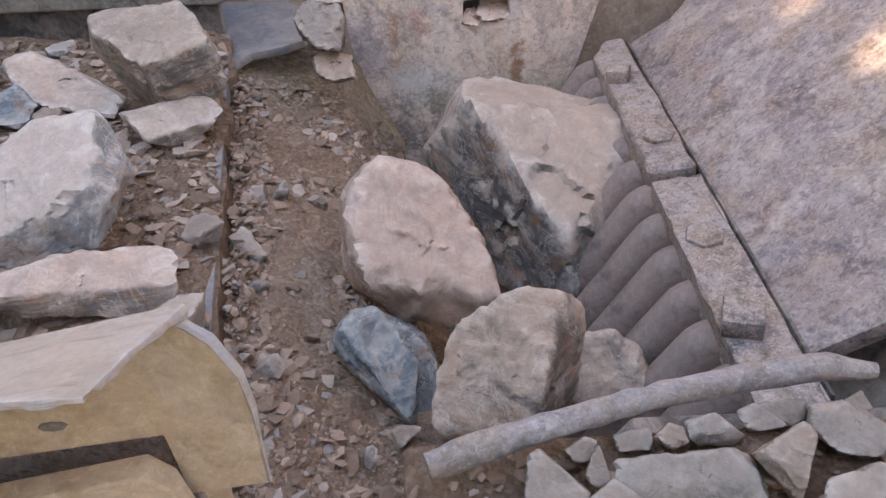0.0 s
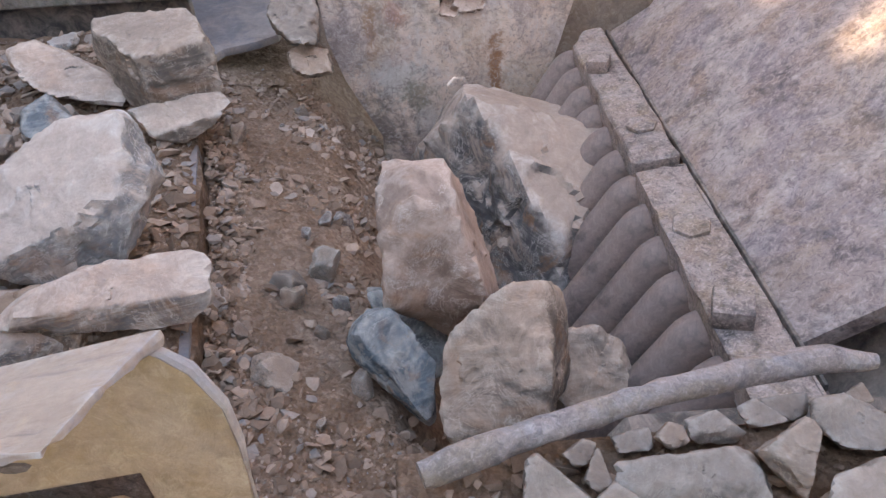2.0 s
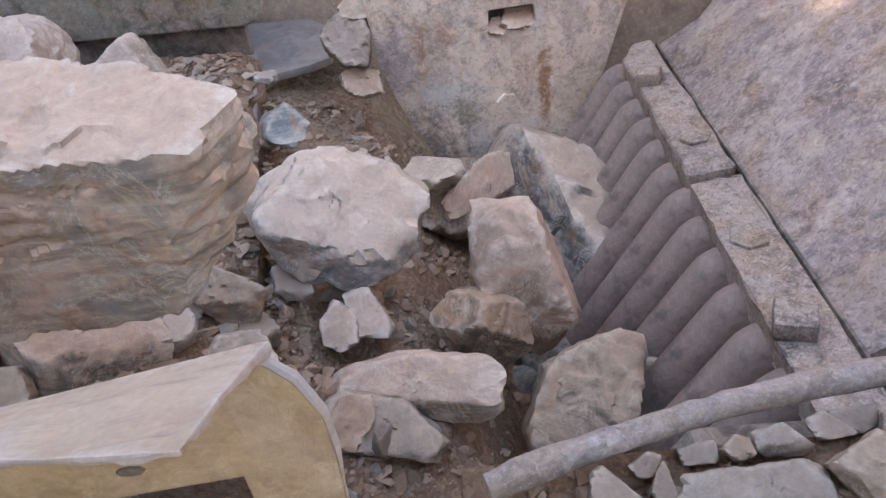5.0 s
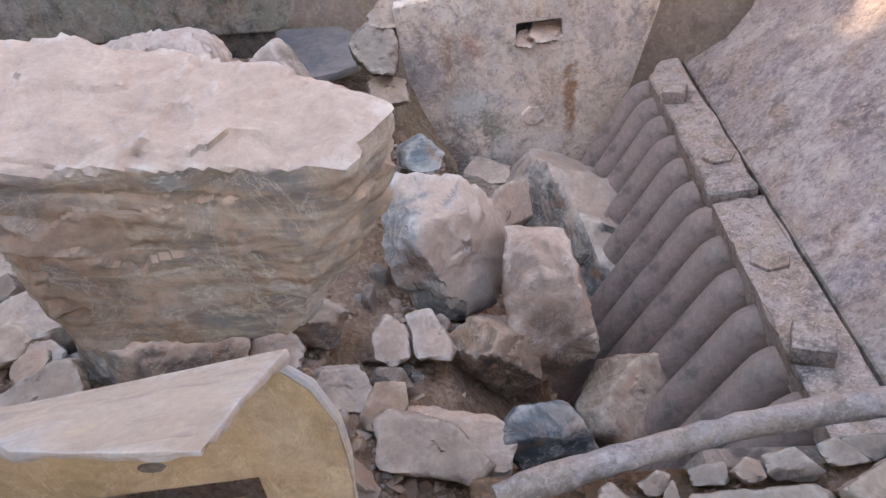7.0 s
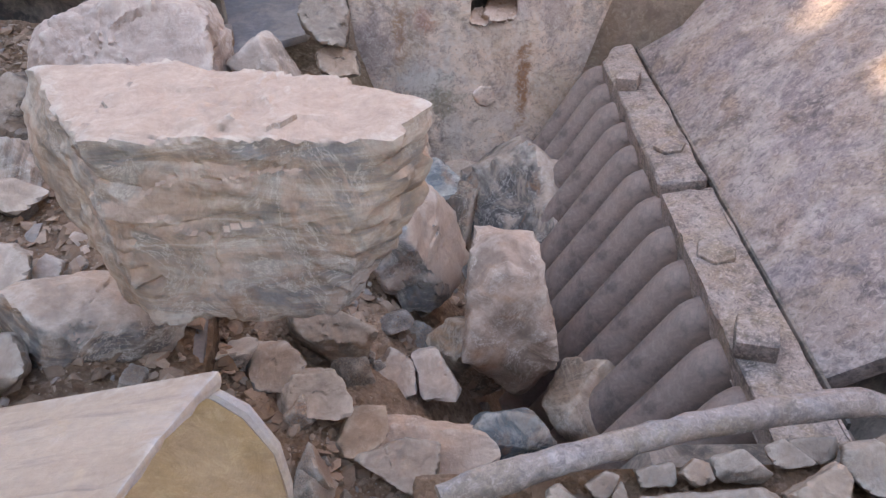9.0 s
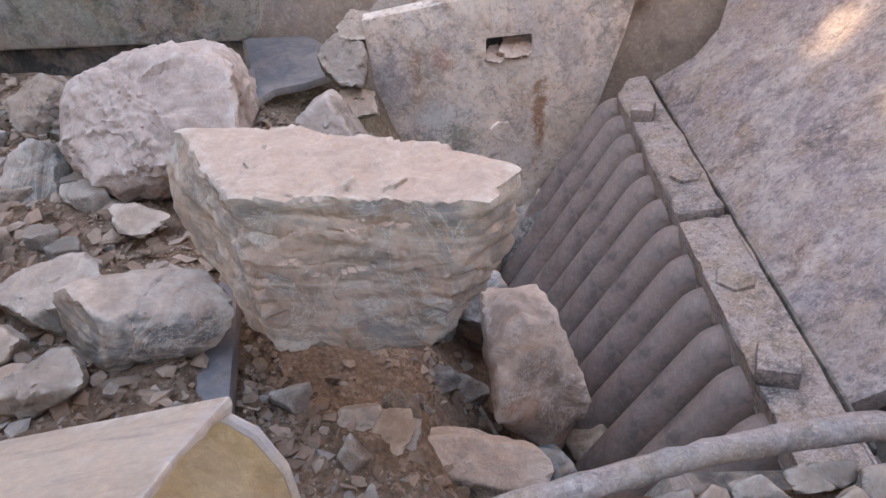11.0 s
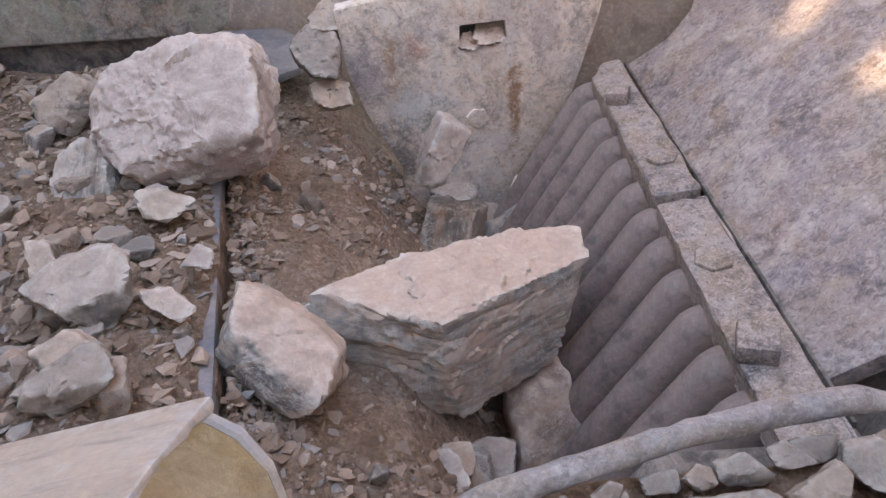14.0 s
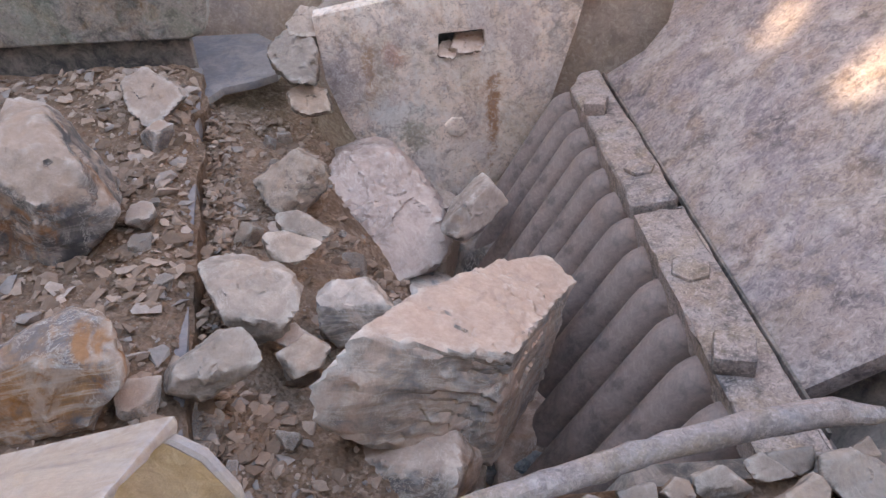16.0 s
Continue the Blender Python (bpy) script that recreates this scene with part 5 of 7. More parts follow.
rock('brown stone tip past the rim bar',
     [(-0.426, 0.83, 0.36, 0.008), (0.825, -0.008, 0.565, 0.011), (0.159, -0.841, -0.517, 0.011), (-0.757, -0.182, -0.627, 0.013), (0.101, -0.504, 0.858, 0.01), (-0.017, -0.769, 0.639, 0.017), (0.017, 0.769, -0.639, 0.012), (0, 0, -1, 0.012)],
     53, rock_ledge, SPILL @ pose(0.586, 0.887, 0.077), level=4, group='rocks on the ledge')
rock('small tan stone at the ledge front',
     [(-0.587, 0.738, 0.334, 0.019), (0.641, 0.559, 0.526, 0.017), (0.524, -0.789, -0.322, 0.018), (-0.651, -0.582, -0.488, 0.019), (0.101, -0.504, 0.858, 0.016), (-0.017, -0.769, 0.639, 0.026), (0.017, 0.769, -0.639, 0.018), (0, 0, -1, 0.018)],
     54, rock_ledge, SPILL @ pose(0.304, 0.781, 0.086), level=4, group='rocks on the ledge')
rock('brown stone below the rim bar',
     [(-0.155, 0.818, 0.553, 0.009), (0.966, -0.166, 0.197, 0.02), (0.038, -0.826, -0.562, 0.012), (-0.927, -0.14, -0.348, 0.018), (0.101, -0.504, 0.858, 0.009), (-0.017, -0.769, 0.639, 0.015), (0.017, 0.769, -0.639, 0.011), (0, 0, -1, 0.011)],
     55, rock_ledge, SPILL @ pose(0.337, 0.856, 0.077), level=4, group='rocks on the ledge')
rock('pale lumpy stone wedged beside the cheek plate',
     [(-0.773, 0.139, 0.619, 0.057), (0.083, 0.372, 0.925, 0.062), (0.988, 0.126, 0.092, 0.054), (0.952, -0.051, -0.303, 0.057), (0.062, -0.422, -0.904, 0.062), (-0.773, -0.351, -0.528, 0.047), (-0.966, -0.211, -0.149, 0.047), (0.101, -0.504, 0.858, 0.047), (0.013, -0.807, 0.59, 0.095), (-0.013, 0.807, -0.59, 0.066), (0, 0, -1, 0.067)],
     56, rock_ledge, pose(-0.062, 2.022, 0.057), level=5, chip=0.09, grain=0.035, soft=0.02, flake=0.1, group='rocks by the cheek plate')
rock('broken stone behind the cheek plate',
     [(-0.65, 0.211, 0.73, 0.041), (0.193, 0.334, 0.923, 0.033), (0.956, -0.08, -0.282, 0.049), (-0.083, -0.369, -0.926, 0.036), (-0.971, -0.152, -0.183, 0.052), (0.101, -0.504, 0.858, 0.022), (0.013, -0.807, 0.59, 0.046), (-0.013, 0.807, -0.59, 0.032), (0, 0, -1, 0.032)],
     57, rock_ledge, pose(0.039, 2.126, 0.119), level=5, chip=0.09, grain=0.035, soft=0.02, flake=0.1, group='rocks by the cheek plate')
rock('tan angular stone piled behind the cheek plate',
     [(-0.713, 0.222, 0.665, 0.063), (0.13, 0.312, 0.941, 0.053), (0.898, -0.202, -0.39, 0.071), (0.185, -0.359, -0.915, 0.035), (-0.87, -0.198, -0.451, 0.089), (0.101, -0.504, 0.858, 0.033), (0.013, -0.807, 0.59, 0.07), (-0.013, 0.807, -0.59, 0.049), (0, 0, -1, 0.049)],
     58, rock_tan, pose(0.170, 2.160, 0.115), level=5, chip=0.09, grain=0.035, soft=0.02, flake=0.1, group='rocks by the cheek plate')
rock('brown stone behind the cheek plate',
     [(-0.753, 0.153, 0.64, 0.025), (0.143, 0.351, 0.925, 0.031), (0.997, 0.077, -0.011, 0.036), (-0.083, -0.382, -0.921, 0.032), (-0.761, -0.319, -0.565, 0.038), (0.101, -0.504, 0.858, 0.02), (0.013, -0.807, 0.59, 0.041), (-0.013, 0.807, -0.59, 0.028), (0, 0, -1, 0.029)],
     59, rock_tan, pose(-0.039, 2.073, 0.116), level=5, chip=0.09, grain=0.035, soft=0.02, flake=0.1, group='rocks by the cheek plate')
rock('pale stone on top behind the cheek plate',
     [(-0.677, 0.274, 0.683, 0.057), (0.186, 0.283, 0.941, 0.043), (0.753, -0.306, -0.582, 0.048), (0.054, -0.352, -0.934, 0.039), (-0.86, -0.126, -0.495, 0.075), (0.101, -0.504, 0.858, 0.028), (0.013, -0.807, 0.59, 0.06), (-0.013, 0.807, -0.59, 0.042), (0, 0, -1, 0.043)],
     60, rock_tan, pose(0.315, 2.175, 0.143), level=5, chip=0.09, grain=0.035, soft=0.02, flake=0.1, group='rocks by the cheek plate')
rock('small pale stone lodged in the slot',
     [(-0.924, 0.204, 0.324, 0.018), (-0.211, 0.393, 0.895, 0.019), (0.849, 0.14, 0.51, 0.018), (0.919, -0.228, -0.32, 0.024), (-0.228, -0.38, -0.896, 0.019), (0.101, -0.504, 0.858, 0.013), (0.013, -0.807, 0.59, 0.028), (-0.013, 0.807, -0.59, 0.019), (0, 0, -1, 0.02)],
     61, rock_pink, pose(0.268, 2.045, 0.048), level=5, chip=0.09, grain=0.035, soft=0.02, flake=0.1, group='rocks by the cheek plate')
rock('pale stone lodged in the slot',
     [(-0.904, 0.232, 0.359, 0.031), (-0.077, 0.384, 0.92, 0.022), (0.991, -0.089, 0.1, 0.038), (0.204, -0.415, -0.887, 0.027), (-0.266, -0.366, -0.892, 0.028), (0.101, -0.504, 0.858, 0.017), (0.013, -0.807, 0.59, 0.036), (-0.013, 0.807, -0.59, 0.025), (0, 0, -1, 0.026)],
     62, rock_pink, pose(0.313, 2.050, 0.060), level=5, chip=0.09, grain=0.035, soft=0.02, flake=0.1, group='rocks by the cheek plate')
rock('tan stone at the foot of the cheek plate',
     [(-0.361, 0.364, 0.858, 0.037), (0.309, 0.434, 0.846, 0.032), (0.992, 0.11, 0.062, 0.044), (0.138, -0.448, -0.883, 0.036), (-0.423, -0.456, -0.783, 0.032), (-0.968, -0.204, -0.144, 0.042), (0.101, -0.504, 0.858, 0.02), (0.013, -0.807, 0.59, 0.039), (-0.013, 0.807, -0.59, 0.027), (0, 0, -1, 0.028)],
     63, rock_tan, pose(-0.033, 1.947, -0.010), level=5, chip=0.09, grain=0.035, soft=0.02, flake=0.1, group='rocks by the cheek plate')

# three blocks that tumble off the feeder together
block_a = rock('squared tan stone tumbling off the feeder edge', random_planes(np.random.RandomState(5), 0.036, 0.030, 0.036, 7), 71, rock_tan, pose(0.022, 1.038, -0.090))
block_b = rock('small pale squared stone on the dirt slope', random_planes(np.random.RandomState(6), 0.028, 0.024, 0.026, 7), 72, rock_pink, pose(0.135, 1.105, -0.120))
block_c = rock('rounded tan stone at the slope foot', random_planes(np.random.RandomState(7), 0.036, 0.030, 0.028, 7), 73, rock_layer, pose(0.128, 1.007, -0.120))

# Small loose stones that ride the feeder and roll down the slope ------------------------------------------------------

FLOW = [(0, 0.0), (1, 0.05), (2, 0.08), (2.5, 0.105), (3, 0.13), (3.5, 0.20), (4, 0.27), (4.2, 0.295), (6.3, 0.41), (7, 0.445), (8.7, 0.46),
        (11, 0.48), (11.5, 0.51), (12, 0.535), (12.5, 0.56), (13, 0.585), (13.5, 0.61), (14, 0.63), (14.5, 0.68), (15, 0.72), (15.5, 0.80), (16, 0.90)]
rng = np.random.RandomState(77)
shapes = [stone_mesh(*cut_stone(random_planes(rng, 1.0, rng.uniform(0.6, 0.95), rng.uniform(0.4, 0.75), 8), 300 + i, 4, 0.05, 0.01, nicks=7, flake=0.09), mat)
          for i, mat in enumerate((rock_tan, rock_layer, rock_grey, rock_tan, rock_ledge, rock_layer, rock_rust, rock_ledge, rock_grey))]
kinds = ["small tan broken stone", "small layered stone", "small grey stone", "small rough tan stone", "small tan broken stone", "small layered stone", "small rust-stained stone", "small tan broken stone", "small grey stone"]
loose = []
for i in range(170):
    k = rng.randint(len(shapes))
    s = 0.008 + 0.028 * rng.rand() ** 2
    y0 = rng.uniform(0.93, 2.0)
    x0 = lip_x(y0) + 0.22 - 1.25 * rng.rand()
    ob = new("rock", shapes[k])
    ob.scale = (s, s, s)
    tagged(ob, kinds[k] + " among the chips on the feeder", "rock", "loose stones on the feeder")
    loose.append((ob, x0, y0, s * 0.25, rng.uniform(0, 360)))


def motions():
    """What the feeder carries: each rock, and the gravel."""
    # between two pushes the bed lies back from the pan's edge and bares its worn steel
    for ob in (bed, bed_gravel, bed_grit):
        walk(ob, [(0, pose(0, 0, 0)), (8.7, pose(0, 0, 0)), (11, pose(-0.03, 0, 0)), (12, pose(-0.042, 0, 0)), (13.3, pose(-0.040, 0, 0)), (14.2, pose(0, 0, 0)), (16, pose(0, 0, 0))])
    for ob, x0, y0, up, spin in loose:
        rows = []
        for t, gone in FLOW:
            x = x0 + gone
            past = max(0.0, x - lip_x(y0) + 0.02)
            x += past * 0.8
            z = bed_z(x, y0) if past == 0 else slope_z(x, y0)
            rows.append((t, pose(x, y0, z + up, 0, min(150, past * 900), spin)))
        walk(ob, rows)
    walk(stone_00, [
        (0, pose(0.387, 1.638, -0.159, 7, -9, 2)),
        (0.5, pose(0.394, 1.629, -0.165, 6, -7, 1)),
        (1, pose(0.400, 1.624, -0.171, 5, -5, 0)),
        (1.5, pose(0.401, 1.650, -0.182, 4, -2, -1)),
        (2, pose(0.404, 1.629, -0.189, 2, -2, 0)),
        (2.5, pose(0.398, 1.636, -0.201, -1, -2, 1)),
        (3, pose(0.409, 1.660, -0.213, -3, -2, 2)),
        (3.5, pose(0.407, 1.686, -0.236, -5, -1, 2)),
        (4, pose(0.403, 1.692, -0.252, -5, 2, 0)),
        (4.2, pose(0.399, 1.698, -0.257, -5, 2, 0)),
        (6.3, pose(0.392, 1.725, -0.319, -0, 3, 3)),
        (7, pose(0.394, 1.721, -0.327, 1, 3, 4)),
        (8, pose(0.405, 1.704, -0.343, -0, 11, -3)),
        (8.5, pose(0.389, 1.719, -0.353, -1, 14, -6)),
        (8.7, pose(0.411, 1.726, -0.358, -2, 15, -6)),
        (11, pose(0.426, 1.809, -0.460, -12, 17, -10)),
        (12.5, pose(0.409, 1.798, -0.490, -12, 17, -10)),
        (14.5, pose(0.394, 1.740, -0.500, -12, 17, -10)),
        (16, pose(0.383, 1.728, -0.520, -12, 17, -10)),
    ])
    walk(stone_01, [
        (0, pose(0.153, 1.340, -0.031, -1, 4, 4)),
        (0.5, pose(0.159, 1.345, -0.032, 7, 18, 26)),
        (1, pose(0.176, 1.323, -0.030, 16, 28, 47)),
        (1.5, pose(0.190, 1.324, -0.027, 28, 33, 68)),
        (2, pose(0.208, 1.306, -0.030, 30, 33, 72)),
        (2.5, pose(0.228, 1.322, -0.036, 28, 31, 73)),
        (3, pose(0.261, 1.321, -0.053, 26, 30, 72)),
        (3.5, pose(0.258, 1.328, -0.060, 25, 28, 72)),
        (4, pose(0.267, 1.344, -0.070, 29, 28, 74)),
        (4.2, pose(0.254, 1.342, -0.076, 29, 28, 74)),
        (6.3, pose(0.270, 1.388, -0.131, 34, 28, 79)),
        (7, pose(0.271, 1.373, -0.142, 35, 27, 79)),
        (8, pose(0.285, 1.333, -0.150, 38, 33, 77)),
        (8.5, pose(0.288, 1.322, -0.160, 39, 36, 76)),
        (8.7, pose(0.292, 1.328, -0.159, 38, 37, 76)),
        (11, pose(0.286, 1.299, -0.193, 31, 48, 85)),
        (11.5, pose(0.290, 1.330, -0.260, 31, 48, 85)),
        (12.5, pose(0.330, 1.330, -0.360, 31, 48, 85)),
        (14.5, pose(0.345, 1.310, -0.385, 31, 48, 85)),
        (16, pose(0.345, 1.310, -0.420, 31, 48, 85)),
    ])
    walk(stone_02, [
        (0, pose(0.084, 1.143, -0.076, 0, 4, -1)),
        (0.5, pose(0.094, 1.143, -0.073, 0, 5, -0)),
        (1, pose(0.109, 1.141, -0.071, 0, 5, 0)),
        (1.5, pose(0.118, 1.150, -0.068, -0, 5, 1)),
        (2, pose(0.125, 1.150, -0.089, 4, 4, 0)),
        (2.5, pose(0.153, 1.197, -0.109, 8, 3, -0)),
        (3, pose(0.203, 1.214, -0.140, 12, 3, -1)),
        (3.5, pose(0.202, 1.210, -0.161, 16, 2, -2)),
        (4, pose(0.213, 1.219, -0.211, 16, 2, -2)),
        (4.2, pose(0.224, 1.235, -0.251, 16, 2, -2)),
        (6.3, pose(0.284, 1.464, -0.501, 16, 2, -2)),
        (16, pose(0.277, 1.472, -0.501, 16, 2, -2)),
    ])
    walk(stone_03, [
        (0, pose(0.117, 1.181, -0.122, 7, 33, -23)),
        (0.5, pose(0.109, 1.207, -0.126, 6, 30, -20)),
        (1, pose(0.123, 1.216, -0.131, 5, 27, -18)),
        (1.5, pose(0.134, 1.245, -0.135, 4, 24, -15)),
        (2, pose(0.147, 1.264, -0.145, -1, 24, -22)),
        (2.5, pose(0.184, 1.295, -0.175, -6, 25, -29)),
        (3, pose(0.259, 1.317, -0.205, -11, 25, -36)),
        (3.5, pose(0.263, 1.326, -0.225, -16, 25, -43)),
        (4, pose(0.265, 1.335, -0.235, -16, 25, -43)),
        (4.2, pose(0.266, 1.344, -0.245, -16, 25, -43)),
        (6.3, pose(0.327, 1.558, -0.475, -16, 25, -43)),
        (16, pose(0.320, 1.565, -0.475, -16, 25, -43)),
    ])
    walk(stone_04, [
        (0, pose(0.255, 1.049, 0.002, -9, -12, -15)),
        (0.5, pose(0.263, 1.069, -0.008, -9, -13, -12)),
        (1, pose(0.270, 1.072, -0.017, -8, -14, -8)),
        (1.5, pose(0.267, 1.085, -0.027, -7, -15, -5)),
        (2, pose(0.270, 1.078, -0.029, -7, -12, -2)),
        (2.5, pose(0.277, 1.079, -0.041, -6, -7, 0)),
        (3, pose(0.289, 1.082, -0.062, -5, 1, 0)),
        (3.5, pose(0.304, 1.101, -0.083, -6, 4, 4)),
        (4, pose(0.300, 1.116, -0.096, -6, -7, -1)),
        (4.2, pose(0.302, 1.122, -0.109, -6, -4, -1)),
        (6.3, pose(0.363, 1.219, -0.202, -10, 35, 2)),
        (7, pose(0.392, 1.242, -0.230, -11, 46, 4)),
        (8, pose(0.417, 1.214, -0.243, -12, 49, 3)),
        (8.5, pose(0.423, 1.242, -0.254, -13, 50, 2)),
        (8.7, pose(0.427, 1.235, -0.254, -13, 50, 2)),
        (11, pose(0.432, 1.282, -0.323, -12, 53, 5)),
        (12, pose(0.441, 1.281, -0.344, -11, 49, 8)),
        (12.5, pose(0.443, 1.289, -0.354, -11, 49, 8)),
        (13, pose(0.431, 1.291, -0.354, -11, 49, 8)),
        (13.5, pose(0.423, 1.292, -0.364, -11, 49, 8)),
        (14, pose(0.422, 1.300, -0.374, -11, 49, 8)),
        (14.5, pose(0.442, 1.295, -0.374, -11, 49, 8)),
        (15, pose(0.444, 1.290, -0.374, -11, 49, 8)),
        (15.5, pose(0.446, 1.291, -0.374, -11, 49, 8)),
        (16, pose(0.443, 1.289, -0.374, -11, 49, 8)),
    ])
    walk(stone_05, [
        (0, pose(0.416, 1.149, -0.126, -6, -3, 8)),
        (0.5, pose(0.420, 1.157, -0.126, -6, -2, 8)),
        (1, pose(0.423, 1.161, -0.127, -6, -2, 9)),
        (1.5, pose(0.417, 1.161, -0.128, -5, -1, 9)),
        (2, pose(0.407, 1.152, -0.132, -4, -0, 8)),
        (2.5, pose(0.402, 1.154, -0.146, -2, 1, 6)),
        (3, pose(0.407, 1.156, -0.160, -0, 2, 5)),
        (3.5, pose(0.412, 1.170, -0.174, 1, 3, 4)),
        (4, pose(0.422, 1.193, -0.189, -1, 4, 1)),
        (4.2, pose(0.422, 1.195, -0.199, -1, 4, 1)),
        (6.3, pose(0.464, 1.295, -0.339, -1, 4, 1)),
        (8, pose(0.524, 1.349, -0.489, -1, 4, 1)),
        (16, pose(0.518, 1.351, -0.489, -1, 4, 1)),
    ])
    walk(stone_06, [
        (0, pose(-0.378, 1.299, 0.115, 4, -20, 11)),
        (0.5, pose(-0.362, 1.310, 0.115, 5, -21, 11)),
        (1, pose(-0.322, 1.302, 0.116, 5, -22, 10)),
        (1.5, pose(-0.305, 1.307, 0.116, 5, -23, 10)),
        (2, pose(-0.294, 1.283, 0.119, 7, -19, 7)),
        (2.5, pose(-0.247, 1.260, 0.122, 8, -15, 3)),
        (3, pose(-0.218, 1.268, 0.126, 9, -11, 0)),
        (3.5, pose(-0.170, 1.291, 0.129, 10, -7, -3)),
        (4, pose(-0.124, 1.335, 0.126, 8, -5, -8)),
        (4.2, pose(-0.107, 1.342, 0.112, 8, -1, -9)),
        (5.2, pose(-0.008, 1.378, 0.034, 9, 30, -11)),
        (6.3, pose(0.078, 1.435, -0.031, 15, 65, -10)),
        (7, pose(0.105, 1.423, -0.053, 13, 70, -10)),
        (8, pose(0.122, 1.426, -0.074, 11, 68, -4)),
        (8.5, pose(0.129, 1.437, -0.087, 10, 68, -1)),
        (8.7, pose(0.131, 1.445, -0.094, 8, 67, 3)),
        (11, pose(0.200, 1.550, -0.237, -11, 65, 48)),
        (12.5, pose(0.242, 1.704, -0.414, -12, 69, 43)),
        (16, pose(0.237, 1.704, -0.414, -12, 69, 43)),
    ])
    walk(stone_07, [
        (0, pose(-0.288, 1.170, 0.076, -1, 14, 19)),
        (0.5, pose(-0.259, 1.171, 0.082, -1, 14, 19)),
        (1, pose(-0.239, 1.165, 0.088, -1, 15, 20)),
        (1.5, pose(-0.216, 1.148, 0.094, -1, 15, 20)),
        (2, pose(-0.206, 1.147, 0.081, -0, 6, 13)),
        (2.5, pose(-0.134, 1.128, 0.068, 1, -4, 7)),
        (3, pose(-0.091, 1.131, 0.056, 2, -14, 1)),
        (3.5, pose(-0.035, 1.122, 0.023, 4, -23, -6)),
        (4, pose(0.087, 1.187, -0.038, 7, -2, -16)),
        (4.2, pose(0.096, 1.183, -0.046, 7, -1, -15)),
        (6.3, pose(0.057, 1.082, -0.109, 11, 7, -8)),
        (7, pose(0.074, 1.082, -0.109, 11, 7, -8)),
        (8, pose(0.100, 1.067, -0.119, 11, 7, -8)),
        (8.7, pose(0.120, 1.060, -0.129, 11, 7, -8)),
        (11, pose(0.174, 1.130, -0.176, 11, 11, -11)),
        (12.5, pose(0.268, 1.219, -0.252, 7, 5, -19)),
        (14.5, pose(0.306, 1.227, -0.412, 7, 5, -19)),
        (16, pose(0.290, 1.224, -0.412, 7, 5, -19)),
    ])
    walk(stone_08, [
        (0, pose(-0.432, 1.174, 0.038, 1, 3, -2)),
        (2.5, pose(-0.262, 1.125, 0.038, 1, 3, -2)),
        (3, pose(-0.212, 1.110, 0.038, 1, 3, -2)),
        (3.5, pose(-0.118, 1.099, 0.018, 1, 3, -2)),
        (4, pose(0.128, 1.062, -0.048, -1, -3, 2)),
        (4.2, pose(0.195, 1.106, -0.055, 12, 29, 16)),
        (6.3, pose(0.180, 1.290, -0.133, 26, 48, 19)),
        (7, pose(0.185, 1.271, -0.143, 26, 48, 19)),
        (8, pose(0.218, 1.247, -0.153, 26, 48, 19)),
        (8.7, pose(0.232, 1.268, -0.173, 26, 48, 19)),
        (11, pose(0.266, 1.407, -0.403, 26, 48, 19)),
        (16, pose(0.255, 1.404, -0.403, 26, 48, 19)),
    ])
    walk(stone_09, [
        (0, pose(-0.305, 1.696, 0.130, 10, -8, 13)),
        (0.5, pose(-0.278, 1.708, 0.129, 9, -3, 10)),
        (1, pose(-0.248, 1.682, 0.128, 8, 1, 7)),
        (1.5, pose(-0.257, 1.737, 0.126, 8, 6, 4)),
        (2, pose(-0.262, 1.697, 0.120, -1, -5, 8)),
        (2.5, pose(-0.194, 1.616, 0.104, -9, -15, 11)),
        (2.75, pose(-0.026, 1.682, 0.062, -21, 14, -18)),
        (3, pose(0.199, 1.601, -0.038, -46, 37, -53)),
        (3.5, pose(0.172, 1.696, -0.136, -90, 33, -95)),
        (4, pose(0.168, 1.742, -0.162, -88, 34, -97)),
        (4.2, pose(0.146, 1.734, -0.162, -88, 34, -97)),
        (6.3, pose(0.155, 1.817, -0.235, -97, 32, -109)),
        (7, pose(0.167, 1.826, -0.245, -97, 32, -109)),
        (8.7, pose(0.218, 1.863, -0.315, -97, 32, -109)),
        (16, pose(0.213, 1.853, -0.315, -97, 32, -109)),
    ])
    walk(stone_10, [
        (0, pose(-0.284, 1.617, 0.057, 8, 4, 11)),
        (0.5, pose(-0.267, 1.621, 0.058, 9, 3, 11)),
        (1, pose(-0.237, 1.603, 0.058, 9, 2, 10)),
        (1.5, pose(-0.225, 1.637, 0.058, 10, 1, 10)),
        (2, pose(-0.225, 1.627, 0.055, 7, -1, 5)),
        (2.5, pose(-0.134, 1.549, 0.030, 2, -2, -14)),
        (3, pose(-0.060, 1.585, -0.034, -4, -6, -30)),
        (3.5, pose(-0.048, 1.584, -0.037, -8, -8, -35)),
        (4, pose(0.004, 1.617, -0.054, 2, -18, -57)),
        (4.2, pose(0.040, 1.609, -0.059, 2, -18, -57)),
        (6.3, pose(0.140, 1.862, -0.153, -3, -7, -67)),
        (8, pose(0.216, 2.012, -0.323, -3, -7, -67)),
        (16, pose(0.217, 2.013, -0.323, -3, -7, -67)),
    ])
